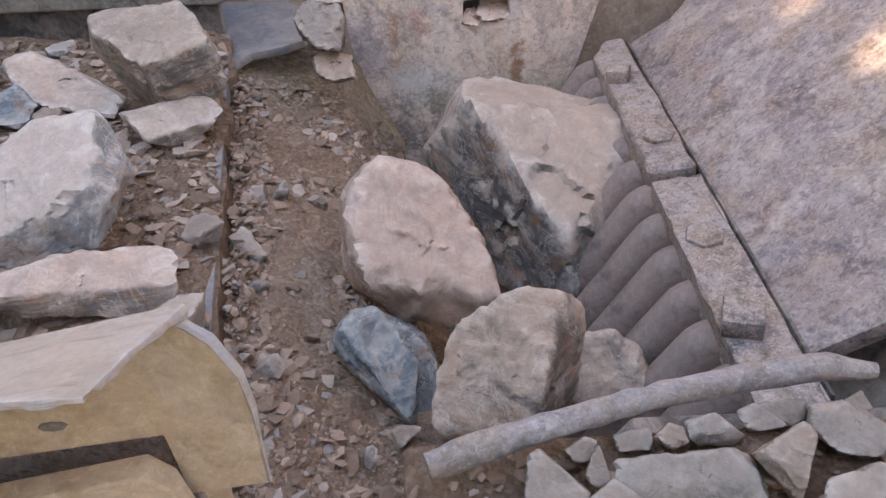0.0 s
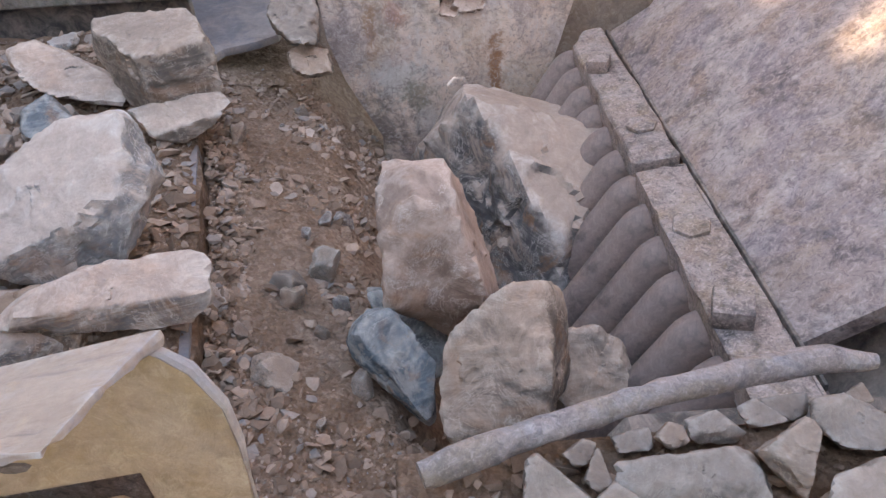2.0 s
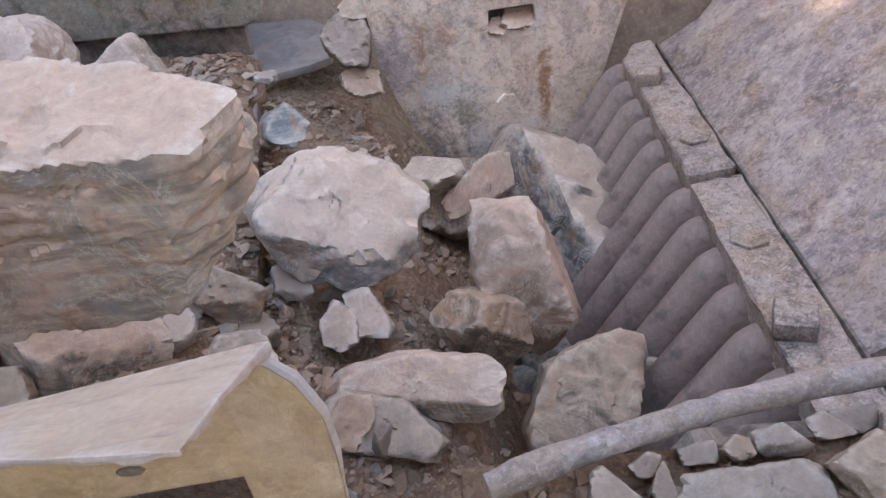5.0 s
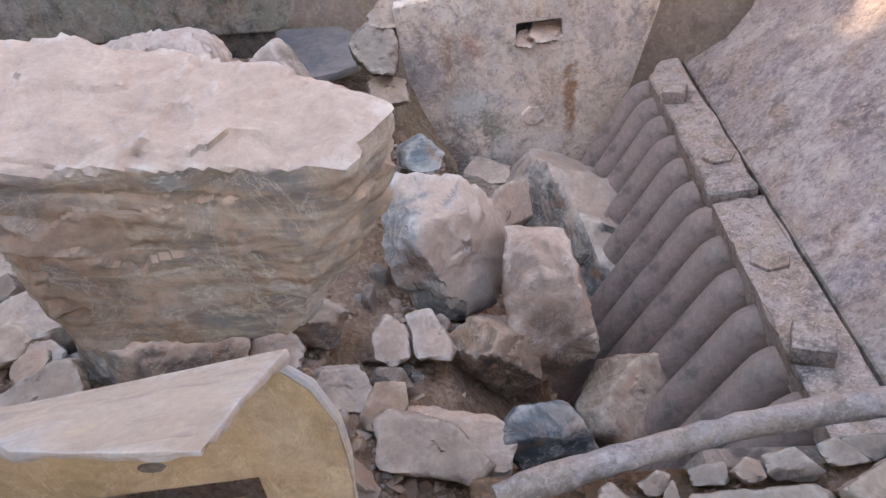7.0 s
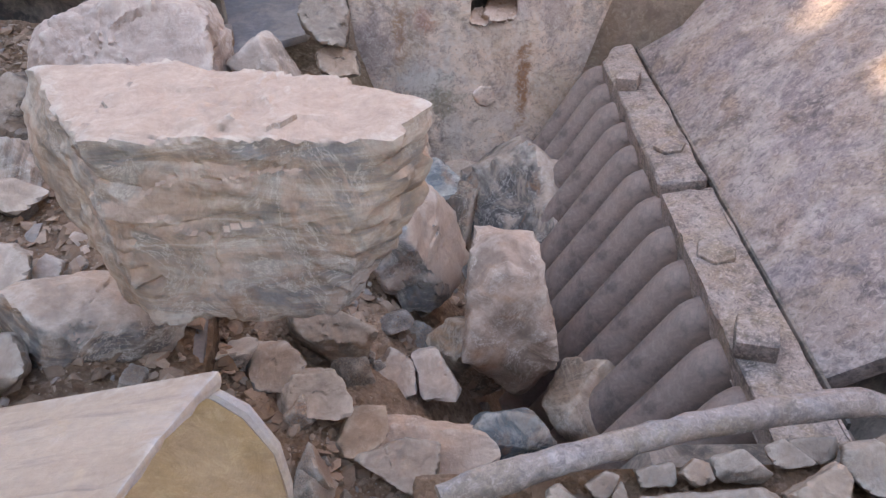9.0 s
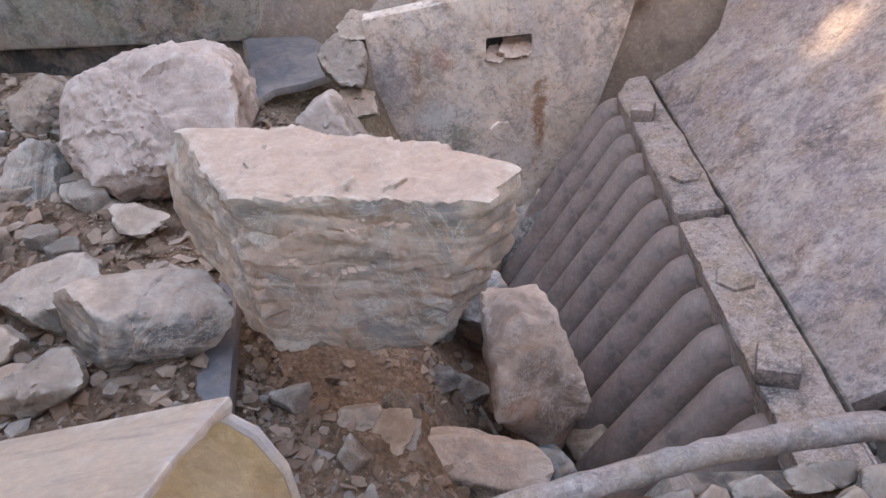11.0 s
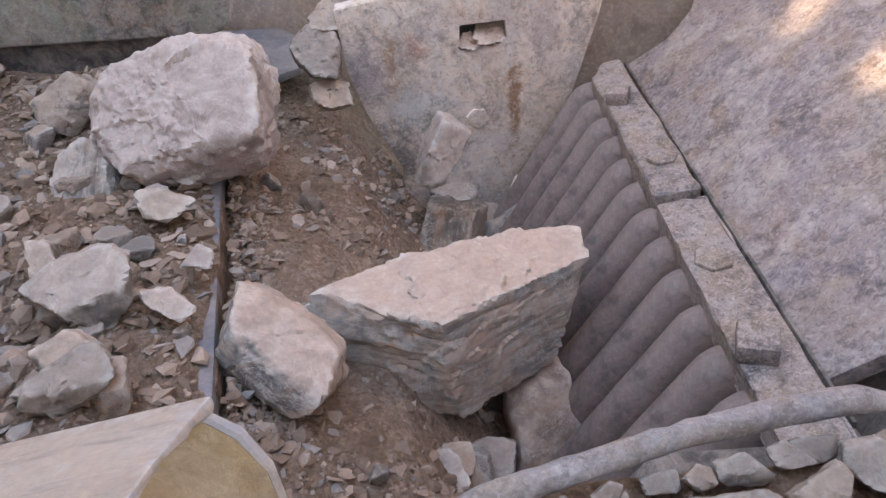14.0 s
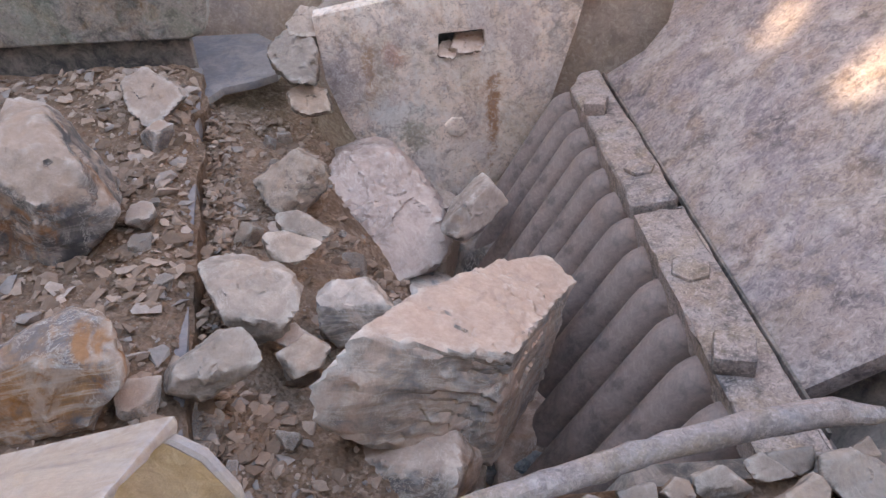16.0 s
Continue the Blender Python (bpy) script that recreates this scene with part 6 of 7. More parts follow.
    walk(stone_11, [
        (0, pose(-0.776, 1.096, 0.330, 12, -2, 6)),
        (2.5, pose(-0.496, 1.096, 0.330, 12, -2, 6)),
        (3, pose(-0.376, 1.096, 0.330, 12, -2, 6)),
        (3.5, pose(-0.342, 1.067, 0.348, 12, -2, 6)),
        (4, pose(-0.305, 1.037, 0.359, 12, -2, 6)),
        (4.2, pose(-0.284, 1.041, 0.359, 12, -2, 6)),
        (6.3, pose(-0.124, 0.946, 0.391, 12, 3, 6)),
        (7, pose(-0.099, 0.956, 0.394, 12, 3, 6)),
        (7.5, pose(-0.097, 0.957, 0.386, 10, 2, 6)),
        (8, pose(-0.077, 1.016, 0.337, 4, 0, 4)),
        (8.5, pose(-0.059, 1.076, 0.287, -3, -1, 2)),
        (8.7, pose(-0.046, 1.081, 0.284, -3, -1, 2)),
        (11, pose(0.048, 1.171, 0.209, -2, 0, -1)),
        (11.25, pose(0.117, 1.141, 0.189, 11, -5, -5)),
        (11.5, pose(0.202, 1.117, 0.142, 15, -11, -9)),
        (11.75, pose(0.225, 1.232, 0.053, 9, 0, 14)),
        (12, pose(0.228, 1.317, 0.005, 4, 6, 30)),
        (12.5, pose(0.225, 1.329, -0.041, 2, 4, 30)),
        (13, pose(0.221, 1.338, -0.073, 0, 2, 29)),
        (13.5, pose(0.217, 1.344, -0.090, -1, 0, 29)),
        (14, pose(0.227, 1.329, -0.093, 1, 1, 34)),
        (14.5, pose(0.236, 1.314, -0.095, 3, 3, 39)),
        (15, pose(0.249, 1.305, -0.100, 4, 6, 45)),
        (15.5, pose(0.260, 1.295, -0.103, 4, 10, 51)),
        (16, pose(0.267, 1.244, -0.072, 9, 15, 62)),
    ])
    walk(stone_12, [
        (0, pose(-0.918, 1.686, 0.121, 3, -6, -1)),
        (4.2, pose(-0.850, 1.808, 0.121, 3, -6, -1)),
        (6.3, pose(-0.486, 1.688, 0.121, 3, -6, -1)),
        (7, pose(-0.444, 1.658, 0.121, 3, -6, -1)),
        (8, pose(-0.376, 1.594, 0.121, 3, -6, -1)),
        (8.7, pose(-0.354, 1.638, 0.121, 3, -6, -1)),
        (10.8, pose(-0.335, 1.626, 0.121, 3, -6, -1)),
        (11, pose(-0.342, 1.622, 0.121, 3, -6, -1)),
        (11.5, pose(-0.342, 1.611, 0.120, 3, -6, -1)),
        (12, pose(-0.333, 1.600, 0.119, 2, -5, -2)),
        (12.5, pose(-0.337, 1.631, 0.117, 1, -5, -2)),
        (13, pose(-0.335, 1.625, 0.119, 1, -4, -1)),
        (13.5, pose(-0.322, 1.637, 0.121, 1, -3, -1)),
        (14, pose(-0.265, 1.669, 0.102, -1, -10, -4)),
        (14.3, pose(-0.105, 1.705, 0.011, -11, 16, -32)),
        (14.5, pose(-0.008, 1.758, -0.115, -5, -5, -15)),
        (15, pose(0.015, 1.785, -0.123, -11, 0, -20)),
        (15.5, pose(0.018, 1.828, -0.132, -18, 14, -31)),
        (16, pose(0.099, 1.868, -0.246, -40, 37, -61)),
    ])
    walk(stone_13, [
        (0, pose(-0.509, 1.107, 0.048, -6, 12, 14)),
        (3, pose(-0.351, 1.111, 0.038, -6, 12, 14)),
        (4, pose(-0.410, 1.122, 0.038, -6, 12, 14)),
        (4.2, pose(-0.395, 1.124, 0.038, -6, 12, 14)),
        (6.3, pose(-0.288, 1.102, 0.048, -6, 12, 14)),
        (7, pose(-0.259, 1.107, 0.048, -6, 12, 14)),
        (8, pose(-0.278, 1.098, 0.048, -6, 12, 14)),
        (8.5, pose(-0.240, 1.103, 0.048, -6, 12, 14)),
        (8.7, pose(-0.257, 1.105, 0.048, -6, 12, 14)),
        (10.8, pose(-0.241, 1.172, 0.068, -6, 12, 14)),
        (11, pose(-0.240, 1.175, 0.068, -6, 12, 14)),
        (11.5, pose(-0.185, 1.143, 0.068, -2, 8, 11)),
        (12, pose(-0.166, 1.142, 0.068, 1, 5, 9)),
        (12.5, pose(-0.160, 1.144, 0.069, 4, 1, 7)),
        (13, pose(-0.172, 1.159, 0.067, 2, 2, 5)),
        (13.5, pose(-0.138, 1.171, 0.065, -1, 3, 3)),
        (13.75, pose(-0.108, 1.169, 0.050, -2, 16, -8)),
        (14, pose(-0.067, 1.189, -0.015, -16, 21, -42)),
        (14.3, pose(-0.012, 1.182, -0.076, -26, 6, -64)),
        (14.5, pose(0.024, 1.135, -0.097, -25, 2, -68)),
        (15, pose(0.062, 1.118, -0.101, -23, -7, -59)),
        (15.5, pose(0.114, 1.131, -0.141, -19, -13, -47)),
        (16, pose(0.133, 1.100, -0.152, -15, -15, -31)),
    ])
    walk(stone_14, [
        (0, pose(-0.625, 1.178, 0.048, -4, 4, 3)),
        (8.7, pose(-0.420, 1.167, 0.058, -4, 4, 3)),
        (11, pose(-0.386, 1.232, 0.068, -4, 4, 3)),
        (12.5, pose(-0.354, 1.222, 0.068, -4, 4, 3)),
        (13.5, pose(-0.348, 1.229, 0.069, -2, 3, 4)),
        (14, pose(-0.314, 1.241, 0.071, 1, 3, 1)),
        (14.5, pose(-0.249, 1.223, 0.074, 4, 2, -3)),
        (15, pose(-0.212, 1.233, 0.074, 4, 2, -3)),
        (15.5, pose(-0.151, 1.253, 0.064, 4, 2, -3)),
        (16, pose(-0.073, 1.293, 0.011, -0, 26, -22)),
    ])
    walk(stone_15, [
        (0, pose(-0.548, 1.053, 0.047, -0, 1, -0)),
        (8.7, pose(-0.349, 1.033, 0.057, -0, 1, -0)),
        (11, pose(-0.332, 1.079, 0.057, -0, 1, -0)),
        (12.5, pose(-0.324, 1.072, 0.057, -0, 1, -0)),
        (13.5, pose(-0.315, 1.085, 0.059, -0, 0, 0)),
        (14.5, pose(-0.220, 1.080, 0.061, -0, 0, 1)),
        (15, pose(-0.196, 1.082, 0.061, -0, 0, 1)),
        (15.5, pose(-0.142, 1.115, 0.051, -0, 0, 1)),
        (16, pose(-0.081, 1.126, 0.041, -0, 0, 1)),
    ])
    walk(stone_16, [
        (0, pose(-0.724, 1.721, 0.124, 21, -8, -12)),
        (4.2, pose(-0.542, 1.800, 0.124, 21, -8, -12)),
        (6.3, pose(-0.268, 1.782, 0.104, 21, -8, -12)),
        (7, pose(-0.212, 1.778, 0.104, 21, -8, -12)),
        (8, pose(-0.176, 1.678, 0.104, 21, -8, -12)),
        (8.7, pose(-0.124, 1.644, 0.104, 21, -8, -12)),
        (11, pose(-0.038, 1.664, 0.064, 21, -8, -12)),
        (11.5, pose(0.019, 1.684, 0.004, 21, -8, -12)),
        (12, pose(0.052, 1.670, -0.016, 21, -8, -12)),
        (12.5, pose(0.077, 1.655, -0.026, 21, -8, -12)),
        (13, pose(0.097, 1.683, -0.051, 16, 15, -6)),
        (13.5, pose(0.161, 1.751, -0.080, 6, 53, -17)),
        (14, pose(0.187, 1.817, -0.091, -11, 59, -32)),
        (14.5, pose(0.212, 1.790, -0.112, -19, 57, -34)),
        (15, pose(0.227, 1.843, -0.126, -28, 60, -46)),
        (15.5, pose(0.236, 1.814, -0.149, -30, 59, -49)),
        (16, pose(0.293, 1.746, -0.173, -54, 61, -77)),
    ])
    walk(stone_17, [
        (0, pose(-0.901, 1.390, 0.081, 11, 6, -6)),
        (14, pose(-0.743, 1.490, 0.081, 11, 6, -6)),
        (15, pose(-0.507, 1.465, 0.081, 11, 6, -6)),
        (15.5, pose(-0.482, 1.481, 0.081, 11, 6, -6)),
        (16, pose(-0.389, 1.452, 0.081, 11, 6, -6)),
    ])
    walk(stone_18, [
        (0, pose(-0.638, 1.016, 0.072, -2, 3, -0)),
        (14, pose(-0.515, 1.090, 0.072, -2, 3, -0)),
        (15, pose(-0.350, 1.085, 0.072, -2, 3, -0)),
        (15.5, pose(-0.313, 1.094, 0.072, -2, 3, -0)),
        (16, pose(-0.257, 1.090, 0.072, -2, 3, -0)),
    ])
    walk(stone_19, [
        (0, pose(-0.791, 1.676, 0.064, 1, -1, -1)),
        (8.7, pose(-0.549, 1.611, 0.064, 1, -1, -1)),
        (11, pose(-0.646, 1.836, 0.064, 1, -1, -1)),
        (12.5, pose(-0.629, 1.825, 0.064, 1, -1, -1)),
        (14.5, pose(-0.409, 1.813, 0.064, 1, -1, -1)),
        (15, pose(-0.270, 1.802, 0.054, 1, -1, -1)),
        (15.5, pose(-0.169, 1.790, 0.024, 1, -1, -1)),
        (15.8, pose(-0.055, 1.725, -0.026, 1, -1, -1)),
        (16, pose(-0.051, 1.679, -0.046, 1, -1, -1)),
    ])
    walk(stone_20, [
        (0, pose(-0.661, 1.433, 0.052, -37, -50, 66)),
        (8.7, pose(-0.466, 1.424, 0.052, -37, -50, 66)),
        (11, pose(-0.545, 1.583, 0.052, -37, -50, 66)),
        (12.5, pose(-0.503, 1.580, 0.052, -37, -50, 66)),
        (14, pose(-0.403, 1.570, 0.052, -37, -50, 66)),
        (14.5, pose(-0.304, 1.562, 0.052, -37, -50, 66)),
        (15, pose(-0.264, 1.728, 0.052, -37, -50, 66)),
        (15.3, pose(-0.163, 1.577, 0.031, -12, -35, 31)),
        (15.5, pose(-0.066, 1.489, -0.008, -4, -21, 15)),
        (15.8, pose(0.052, 1.320, -0.057, 0, -6, 2)),
        (16, pose(0.080, 1.322, -0.067, 0, -2, -1)),
    ])
    walk(stone_21, [
        (0, pose(-1.012, 1.855, 0.064, -0, -0, -0)),
        (14, pose(-0.796, 2.002, 0.064, -0, -0, -0)),
        (15, pose(-0.503, 1.972, 0.064, -0, -0, -0)),
        (15.5, pose(-0.456, 1.993, 0.064, -0, -0, -0)),
        (16, pose(-0.321, 1.854, 0.054, -0, -0, -0)),
    ])
    walk(stone_22, [
        (0, pose(-0.476, 1.064, 0.052, -0, -0, -0)),
        (13, pose(-0.393, 1.151, 0.052, -0, -0, -0)),
        (15, pose(-0.149, 1.123, 0.052, -0, -0, -0)),
        (15.5, pose(-0.083, 1.169, 0.012, -0, -0, -0)),
        (16, pose(0.007, 1.232, -0.058, -0, -0, -0)),
    ])
    walk(stone_23, [
        (0, pose(-0.569, 1.229, 0.058, -0, -0, -0)),
        (13, pose(-0.509, 1.342, 0.058, -0, -0, -0)),
        (15, pose(-0.186, 1.269, 0.058, -0, -0, -0)),
        (15.5, pose(-0.127, 1.291, 0.028, -0, -0, -0)),
        (16, pose(-0.048, 1.316, -0.032, -0, -0, -0)),
    ])
    walk(stone_24, [
        (0, pose(-0.420, 0.800, 0.030, 0, 0, 0)),
        (4.2, pose(-0.200, 0.800, 0.030, 0, 0, 0)),
        (6.3, pose(0.230, 1.106, -0.127, -2, 3, 1)),
        (7, pose(0.244, 1.093, -0.127, -2, 3, 1)),
        (8, pose(0.269, 1.084, -0.147, -2, 3, 1)),
        (8.5, pose(0.269, 1.086, -0.157, -2, 3, 1)),
        (8.7, pose(0.271, 1.083, -0.157, -2, 3, 1)),
        (11, pose(0.290, 1.146, -0.247, -2, 3, 1)),
        (12.5, pose(0.334, 1.253, -0.377, -2, 3, 1)),
        (16, pose(0.329, 1.250, -0.377, -2, 3, 1)),
    ])
    walk(stone_25, [
        (0, pose(-0.373, 0.994, 0.012, -0, 0, -2)),
        (3.5, pose(-0.267, 1.014, 0.012, -0, 0, -2)),
        (4.2, pose(-0.093, 1.053, -0.058, -0, 0, -2)),
        (6.3, pose(0.086, 1.089, -0.098, -0, 0, -2)),
        (7, pose(0.088, 1.063, -0.098, -0, 0, -2)),
        (8, pose(0.116, 1.066, -0.118, -0, 0, -2)),
        (8.7, pose(0.128, 1.065, -0.138, -0, 0, -2)),
        (11, pose(0.179, 1.144, -0.268, -0, 0, -2)),
        (16, pose(0.168, 1.144, -0.268, -0, 0, -2)),
    ])
    walk(stone_26, [
        (0, pose(-0.427, 1.222, 0.013, -0, 0, 0)),
        (3.5, pose(-0.291, 1.220, 0.013, -0, 0, 0)),
        (4.2, pose(-0.136, 1.229, -0.017, -0, 0, 0)),
        (6.3, pose(0.009, 1.247, -0.067, -0, 0, 0)),
        (7, pose(0.022, 1.236, -0.067, -0, 0, 0)),
        (8, pose(0.074, 1.201, -0.077, -0, 0, 0)),
        (8.7, pose(0.101, 1.197, -0.117, -0, 0, 0)),
        (11, pose(0.153, 1.289, -0.267, -0, 0, 0)),
        (16, pose(0.142, 1.291, -0.267, -0, 0, 0)),
    ])
    walk(stone_27, [
        (0, pose(-0.420, 1.248, 0.014, -0, 0, 0)),
        (3.5, pose(-0.281, 1.245, 0.014, -0, 0, 0)),
        (4.2, pose(-0.115, 1.253, -0.016, -0, 0, 0)),
        (6.3, pose(0.057, 1.270, -0.076, -0, 0, 0)),
        (7, pose(0.078, 1.252, -0.076, -0, 0, 0)),
        (8, pose(0.129, 1.201, -0.096, -0, 0, 0)),
        (8.7, pose(0.157, 1.207, -0.136, -0, 0, 0)),
        (11, pose(0.199, 1.310, -0.316, -0, 0, 0)),
        (16, pose(0.188, 1.309, -0.316, -0, 0, 0)),
    ])
    walk(stone_28, [
        (0, pose(-0.331, 1.019, 0.009, -0, 0, 0)),
        (3, pose(-0.206, 1.035, 0.009, -0, 0, 0)),
        (4, pose(-0.043, 1.065, -0.061, -0, 0, 0)),
        (4.2, pose(-0.028, 1.052, -0.061, -0, 0, 0)),
        (6.3, pose(0.004, 1.111, -0.081, -0, 0, 0)),
        (7, pose(0.016, 1.114, -0.081, -0, 0, 0)),
        (8, pose(0.042, 1.072, -0.091, -0, 0, 0)),
        (8.7, pose(0.069, 1.064, -0.101, -0, 0, 0)),
        (11, pose(0.069, 1.133, -0.121, -0, 0, 0)),
        (12.5, pose(0.098, 1.148, -0.141, -0, 0, 0)),
        (14.5, pose(0.178, 1.119, -0.221, -0, 0, 0)),
        (16, pose(0.165, 1.120, -0.221, -0, 0, 0)),
    ])
    walk(stone_29, [
        (0, pose(-0.521, 1.761, 0.067, 1, -1, 4)),
        (1, pose(-0.460, 1.758, 0.067, 1, -1, 4)),
        (2, pose(-0.461, 1.798, 0.067, 1, -1, 4)),
        (2.5, pose(-0.364, 1.741, 0.067, 1, -1, 4)),
        (3, pose(-0.357, 1.789, 0.067, 1, -1, 4)),
        (3.5, pose(-0.271, 1.765, 0.067, 1, -1, 4)),
        (3.8, pose(-0.081, 1.724, 0.035, -7, 2, -4)),
        (4, pose(0.084, 1.663, -0.037, -21, 16, -26)),
        (4.2, pose(0.205, 1.744, -0.083, -81, 25, -107)),
        (6.3, pose(0.212, 1.746, -0.204, -89, 21, -119)),
        (7, pose(0.206, 1.748, -0.214, -89, 21, -119)),
        (8.7, pose(0.271, 1.921, -0.384, -89, 21, -119)),
        (16, pose(0.264, 1.912, -0.384, -89, 21, -119)),
    ])
    walk(stone_30, [
        (0, pose(-0.595, 1.693, 0.059, 0, -0, 0)),
        (2.5, pose(-0.446, 1.636, 0.059, 0, -0, 0)),
        (3, pose(-0.433, 1.688, 0.059, 0, -0, 0)),
        (3.5, pose(-0.382, 1.713, 0.059, 0, -0, 0)),
        (4, pose(-0.325, 1.748, 0.059, 0, -0, 0)),
        (4.2, pose(-0.289, 1.727, 0.059, 0, -0, 0)),
        (6.3, pose(0.002, 1.655, -0.011, 0, -0, 0)),
        (7, pose(0.041, 1.755, -0.061, 0, -0, 0)),
        (8.5, pose(0.142, 1.731, -0.131, 0, -0, 0)),
        (11, pose(0.222, 2.025, -0.361, 0, -0, 0)),
        (16, pose(0.214, 2.020, -0.361, 0, -0, 0)),
    ])
    walk(stone_31, [
        (0, pose(-0.530, 1.200, 0.037, -0, 0, -0)),
        (2.5, pose(-0.389, 1.179, 0.037, -0, 0, -0)),
        (3, pose(-0.372, 1.196, 0.037, -0, 0, -0)),
        (3.5, pose(-0.344, 1.214, 0.037, -0, 0, -0)),
        (4, pose(-0.277, 1.243, 0.037, 1, -1, 2)),
        (4.2, pose(-0.252, 1.242, 0.037, 1, -1, 2)),
        (6.3, pose(-0.120, 1.186, 0.017, 1, -1, 2)),
        (7, pose(-0.105, 1.245, -0.023, 1, -1, 2)),
        (8.5, pose(0.002, 1.216, -0.073, 1, -1, 2)),
        (8.7, pose(0.008, 1.212, -0.073, 1, -1, 2)),
        (11, pose(0.105, 1.448, -0.183, 1, -1, 2)),
        (12.5, pose(0.201, 1.692, -0.423, 1, -1, 2)),
        (16, pose(0.196, 1.691, -0.423, 1, -1, 2)),
    ])
    walk(stone_32, [
        (0, pose(-0.475, 1.099, 0.034, -1, 6, 3)),
        (3, pose(-0.354, 1.109, 0.034, -1, 6, 3)),
        (3.5, pose(-0.313, 1.113, 0.034, -1, 6, 3)),
        (4, pose(-0.251, 1.149, 0.033, -0, 7, 2)),
        (4.2, pose(-0.227, 1.144, 0.033, -0, 7, 2)),
        (6.3, pose(-0.054, 1.126, -0.047, -0, 7, 2)),
        (7, pose(-0.047, 1.145, -0.067, -0, 7, 2)),
        (8.5, pose(-0.005, 1.097, -0.067, -0, 7, 2)),
        (8.7, pose(-0.000, 1.100, -0.067, -0, 7, 2)),
        (11, pose(0.027, 1.149, -0.117, -0, 7, 2)),
        (12.5, pose(0.095, 1.162, -0.137, -0, 7, 2)),
        (14.5, pose(0.144, 1.117, -0.217, -0, 7, 2)),
        (16, pose(0.131, 1.119, -0.217, -0, 7, 2)),
    ])
    walk(stone_33, [
        (0, pose(-0.610, 1.198, 0.029, -0, 0, -0)),
        (3, pose(-0.457, 1.204, 0.029, -0, 0, -0)),
        (3.5, pose(-0.415, 1.193, 0.029, -0, 0, -0)),
        (4, pose(-0.340, 1.221, 0.029, -0, 0, -0)),
        (4.2, pose(-0.315, 1.220, 0.029, -0, 0, -0)),
        (6.3, pose(-0.156, 1.159, 0.019, -0, 0, -0)),
        (8.7, pose(-0.051, 1.133, -0.041, -0, 0, -0)),
        (11, pose(-0.014, 1.203, -0.131, -0, 0, -0)),
        (14, pose(0.035, 1.251, -0.261, -0, 0, -0)),
        (16, pose(0.026, 1.259, -0.261, -0, 0, -0)),
    ])
    walk(stone_34, [
        (0, pose(-0.019, 1.297, -0.317, -0, -0, -0)),
        (7, pose(-0.123, 1.355, -0.317, -0, -0, -0)),
        (8.5, pose(0.117, 1.018, -0.117, -0, -0, -0)),
        (8.7, pose(0.118, 1.019, -0.117, -0, -0, -0)),
        (11, pose(0.058, 1.141, -0.137, -0, -0, -0)),
        (11.5, pose(0.077, 1.141, -0.137, -0, -0, -0)),
        (12.5, pose(0.151, 1.167, -0.177, -0, -0, -0)),
        (14.5, pose(0.224, 1.207, -0.317, -0, -0, -0)),
        (16, pose(0.209, 1.205, -0.317, -0, -0, -0)),
    ])
    walk(stone_35, [
        (0, pose(-0.821, 1.512, 0.053, 0, 0, -0)),
        (8.7, pose(-0.518, 1.440, 0.053, 0, 0, -0)),
        (11.5, pose(-0.409, 1.530, 0.053, 0, 0, -0)),
        (12.5, pose(-0.366, 1.570, 0.053, 0, 0, -0)),
        (14, pose(-0.260, 1.570, 0.053, 0, 0, -0)),
        (14.5, pose(-0.170, 1.533, 0.053, 0, 0, -0)),
        (15, pose(-0.136, 1.533, 0.043, 0, 0, -0)),
        (15.5, pose(-0.081, 1.557, -0.007, 0, 0, -0)),
        (16, pose(-0.015, 1.539, -0.047, 0, 0, -0)),
    ])
    walk(stone_36, [
        (0, pose(-0.745, 1.383, 0.053, -0, 0, 0)),
        (8.7, pose(-0.469, 1.382, 0.053, -0, 0, 0)),
        (11.5, pose(-0.305, 1.439, 0.053, -0, 0, 0)),
        (12.5, pose(-0.293, 1.443, 0.053, -0, 0, 0)),
        (14, pose(-0.252, 1.461, 0.053, -0, 0, 0)),
        (14.5, pose(-0.180, 1.456, 0.053, -0, 0, 0)),
        (15, pose(-0.152, 1.448, 0.053, -0, 0, 0)),
        (15.5, pose(-0.112, 1.468, 0.023, -0, 0, 0)),
        (16, pose(-0.027, 1.464, -0.037, -0, 0, 0)),
    ])
    walk(stone_37, [
        (0, pose(-0.662, 1.242, 0.057, -0, 0, 0)),
        (8.7, pose(-0.360, 1.213, 0.057, -0, 0, 0)),
        (11.5, pose(-0.219, 1.292, 0.057, -0, 0, 0)),
        (12.5, pose(-0.213, 1.298, 0.057, -0, 0, 0)),
        (14, pose(-0.170, 1.316, 0.057, -0, 0, 0)),
        (14.5, pose(-0.146, 1.318, 0.057, -0, 0, 0)),
        (15, pose(-0.126, 1.295, 0.057, -0, 0, 0)),
        (16, pose(-0.068, 1.341, -0.003, -0, 0, 0)),
    ])
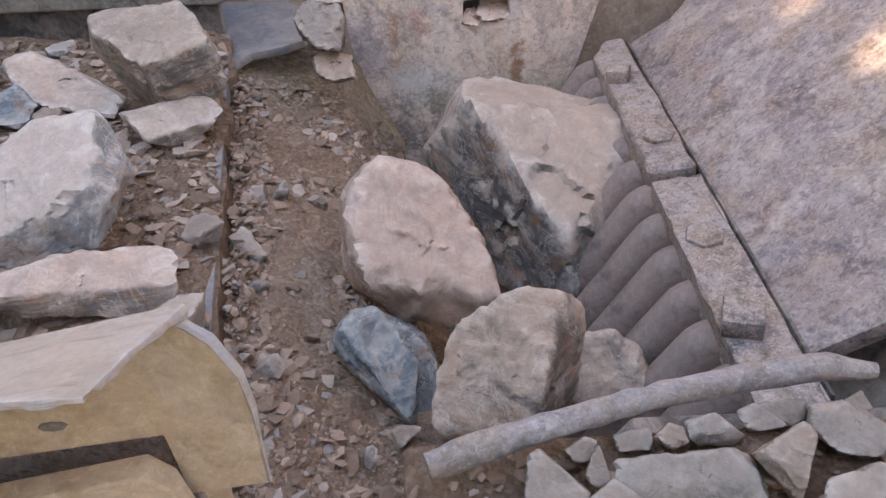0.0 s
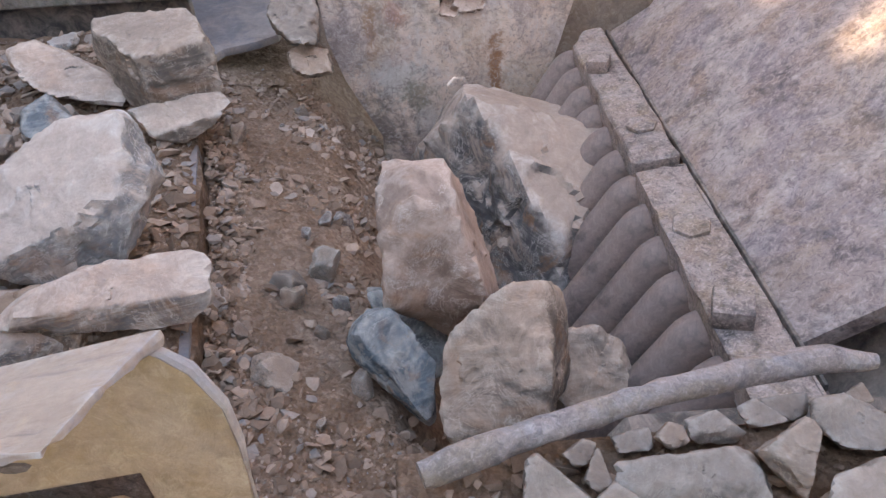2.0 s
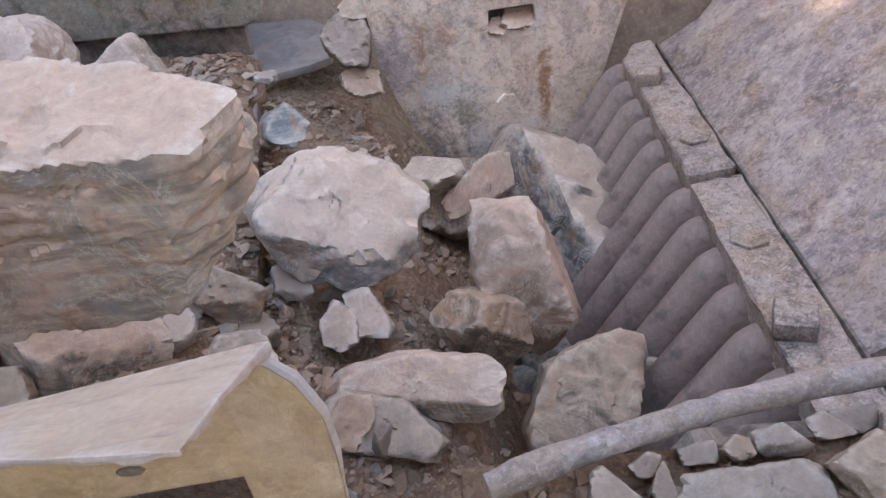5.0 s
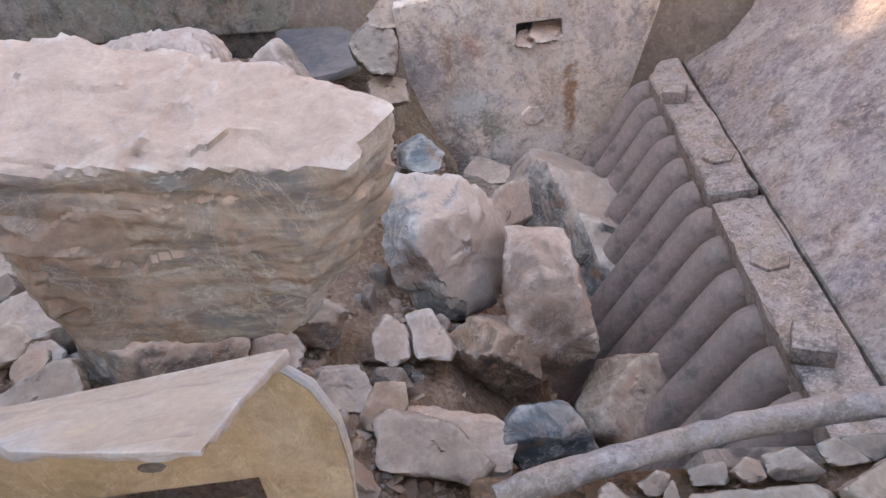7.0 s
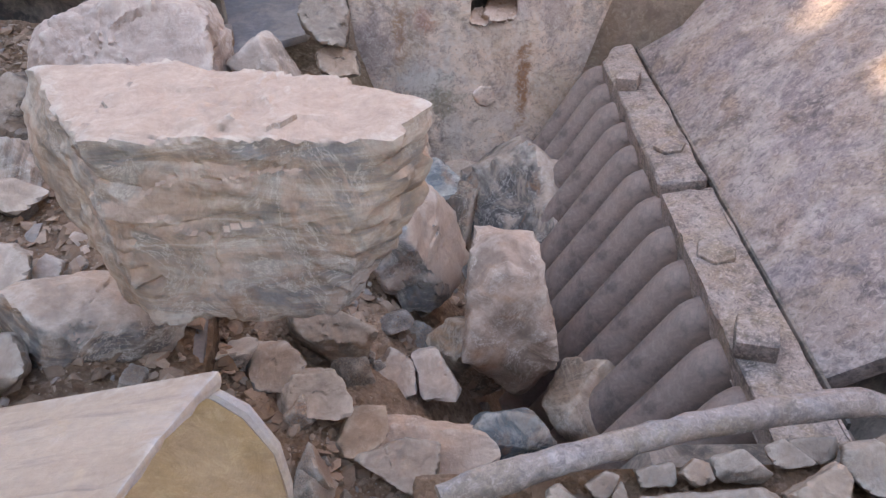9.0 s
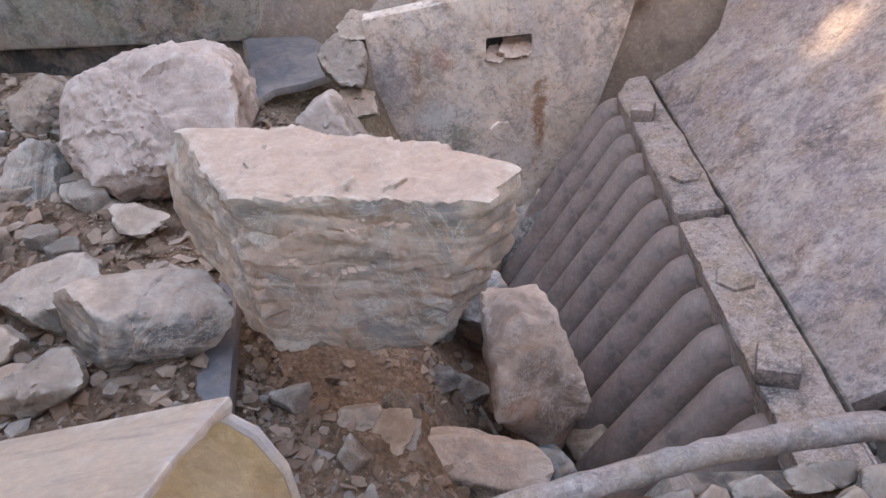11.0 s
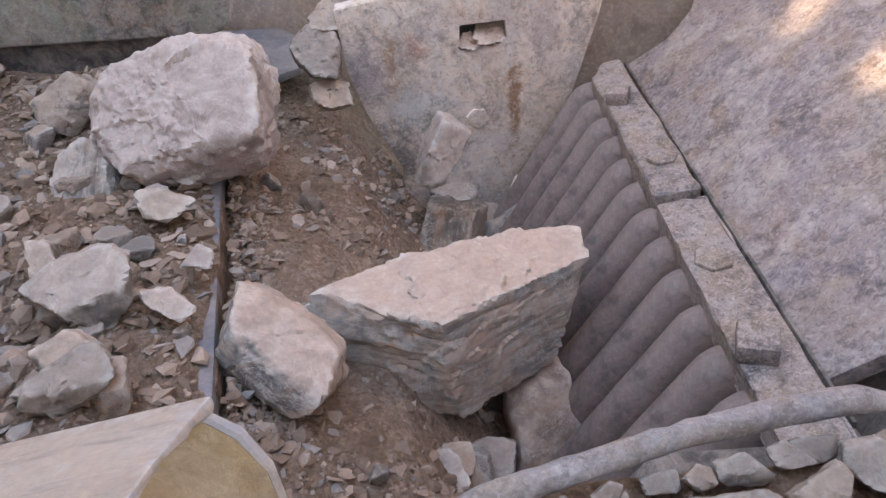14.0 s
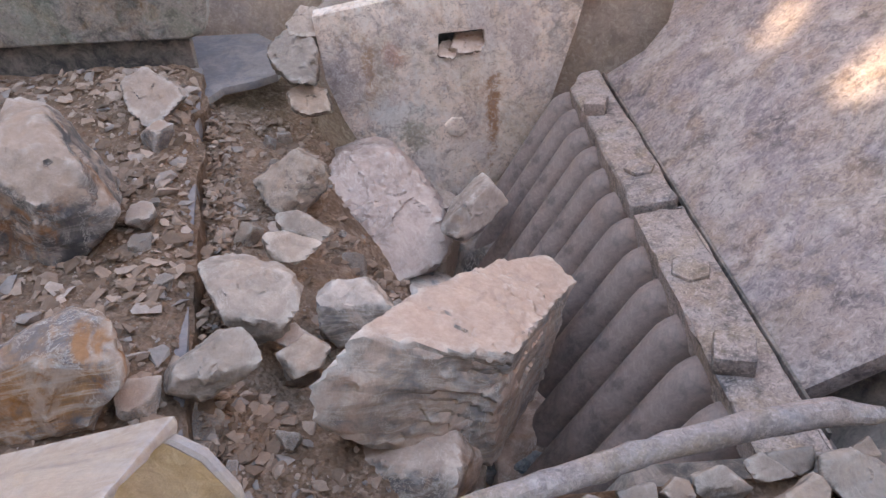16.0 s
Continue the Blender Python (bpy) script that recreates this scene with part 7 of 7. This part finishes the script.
    walk(stone_38, [
        (0, pose(-0.608, 1.149, 0.052, -0, 0, 0)),
        (8.7, pose(-0.358, 1.120, 0.052, -0, 0, 0)),
        (11.5, pose(-0.261, 1.205, 0.042, -0, 0, 0)),
        (12.5, pose(-0.250, 1.212, 0.042, -0, 0, 0)),
        (14, pose(-0.192, 1.219, 0.052, -0, 0, 0)),
        (14.5, pose(-0.128, 1.215, 0.052, -0, 0, 0)),
        (15, pose(-0.106, 1.200, 0.052, -0, 0, 0)),
        (15.5, pose(-0.077, 1.233, 0.012, -0, 0, 0)),
        (16, pose(-0.010, 1.257, -0.048, -0, 0, 0)),
    ])
    walk(block_a, [
        (0, pose(-0.55, 1.000, 0.05, 0, 0, 20)),
        (2.6, pose(-0.22, 1.000, 0.045, 0, 0, 20)),
        (3, pose(-0.039, 1.019, -0.035, 0, 40, 20)),
        (3.5, pose(0.022, 1.038, -0.090, 0, 60, 25)),
        (4.2, pose(0.024, 1.086, -0.100, 0, 70, 25)),
        (6.3, pose(0.120, 1.060, -0.220, 0, 80, 30)),
        (16, pose(0.120, 1.060, -0.220, 0, 80, 30)),
    ])
    walk(block_b, [
        (0, pose(-0.55, 1.080, 0.05, 0, 0, 20)),
        (2.6, pose(-0.22, 1.080, 0.045, 0, 0, 20)),
        (3, pose(0.018, 1.093, -0.050, 0, 40, 20)),
        (3.5, pose(0.135, 1.105, -0.120, 0, 60, 25)),
        (4.2, pose(0.085, 1.039, -0.130, 0, 70, 25)),
        (6.3, pose(0.200, 1.120, -0.300, 0, 80, 30)),
        (16, pose(0.200, 1.120, -0.300, 0, 80, 30)),
    ])
    walk(block_c, [
        (0, pose(-0.55, 0.950, 0.05, 0, 0, 20)),
        (2.6, pose(-0.22, 0.950, 0.045, 0, 0, 20)),
        (3, pose(0.014, 0.978, -0.050, 0, 40, 20)),
        (3.5, pose(0.128, 1.007, -0.120, 0, 60, 25)),
        (4.2, pose(0.053, 1.022, -0.120, 0, 70, 25)),
        (6.3, pose(0.160, 1.000, -0.280, 0, 80, 30)),
        (16, pose(0.160, 1.000, -0.280, 0, 80, 30)),
    ])


motions()
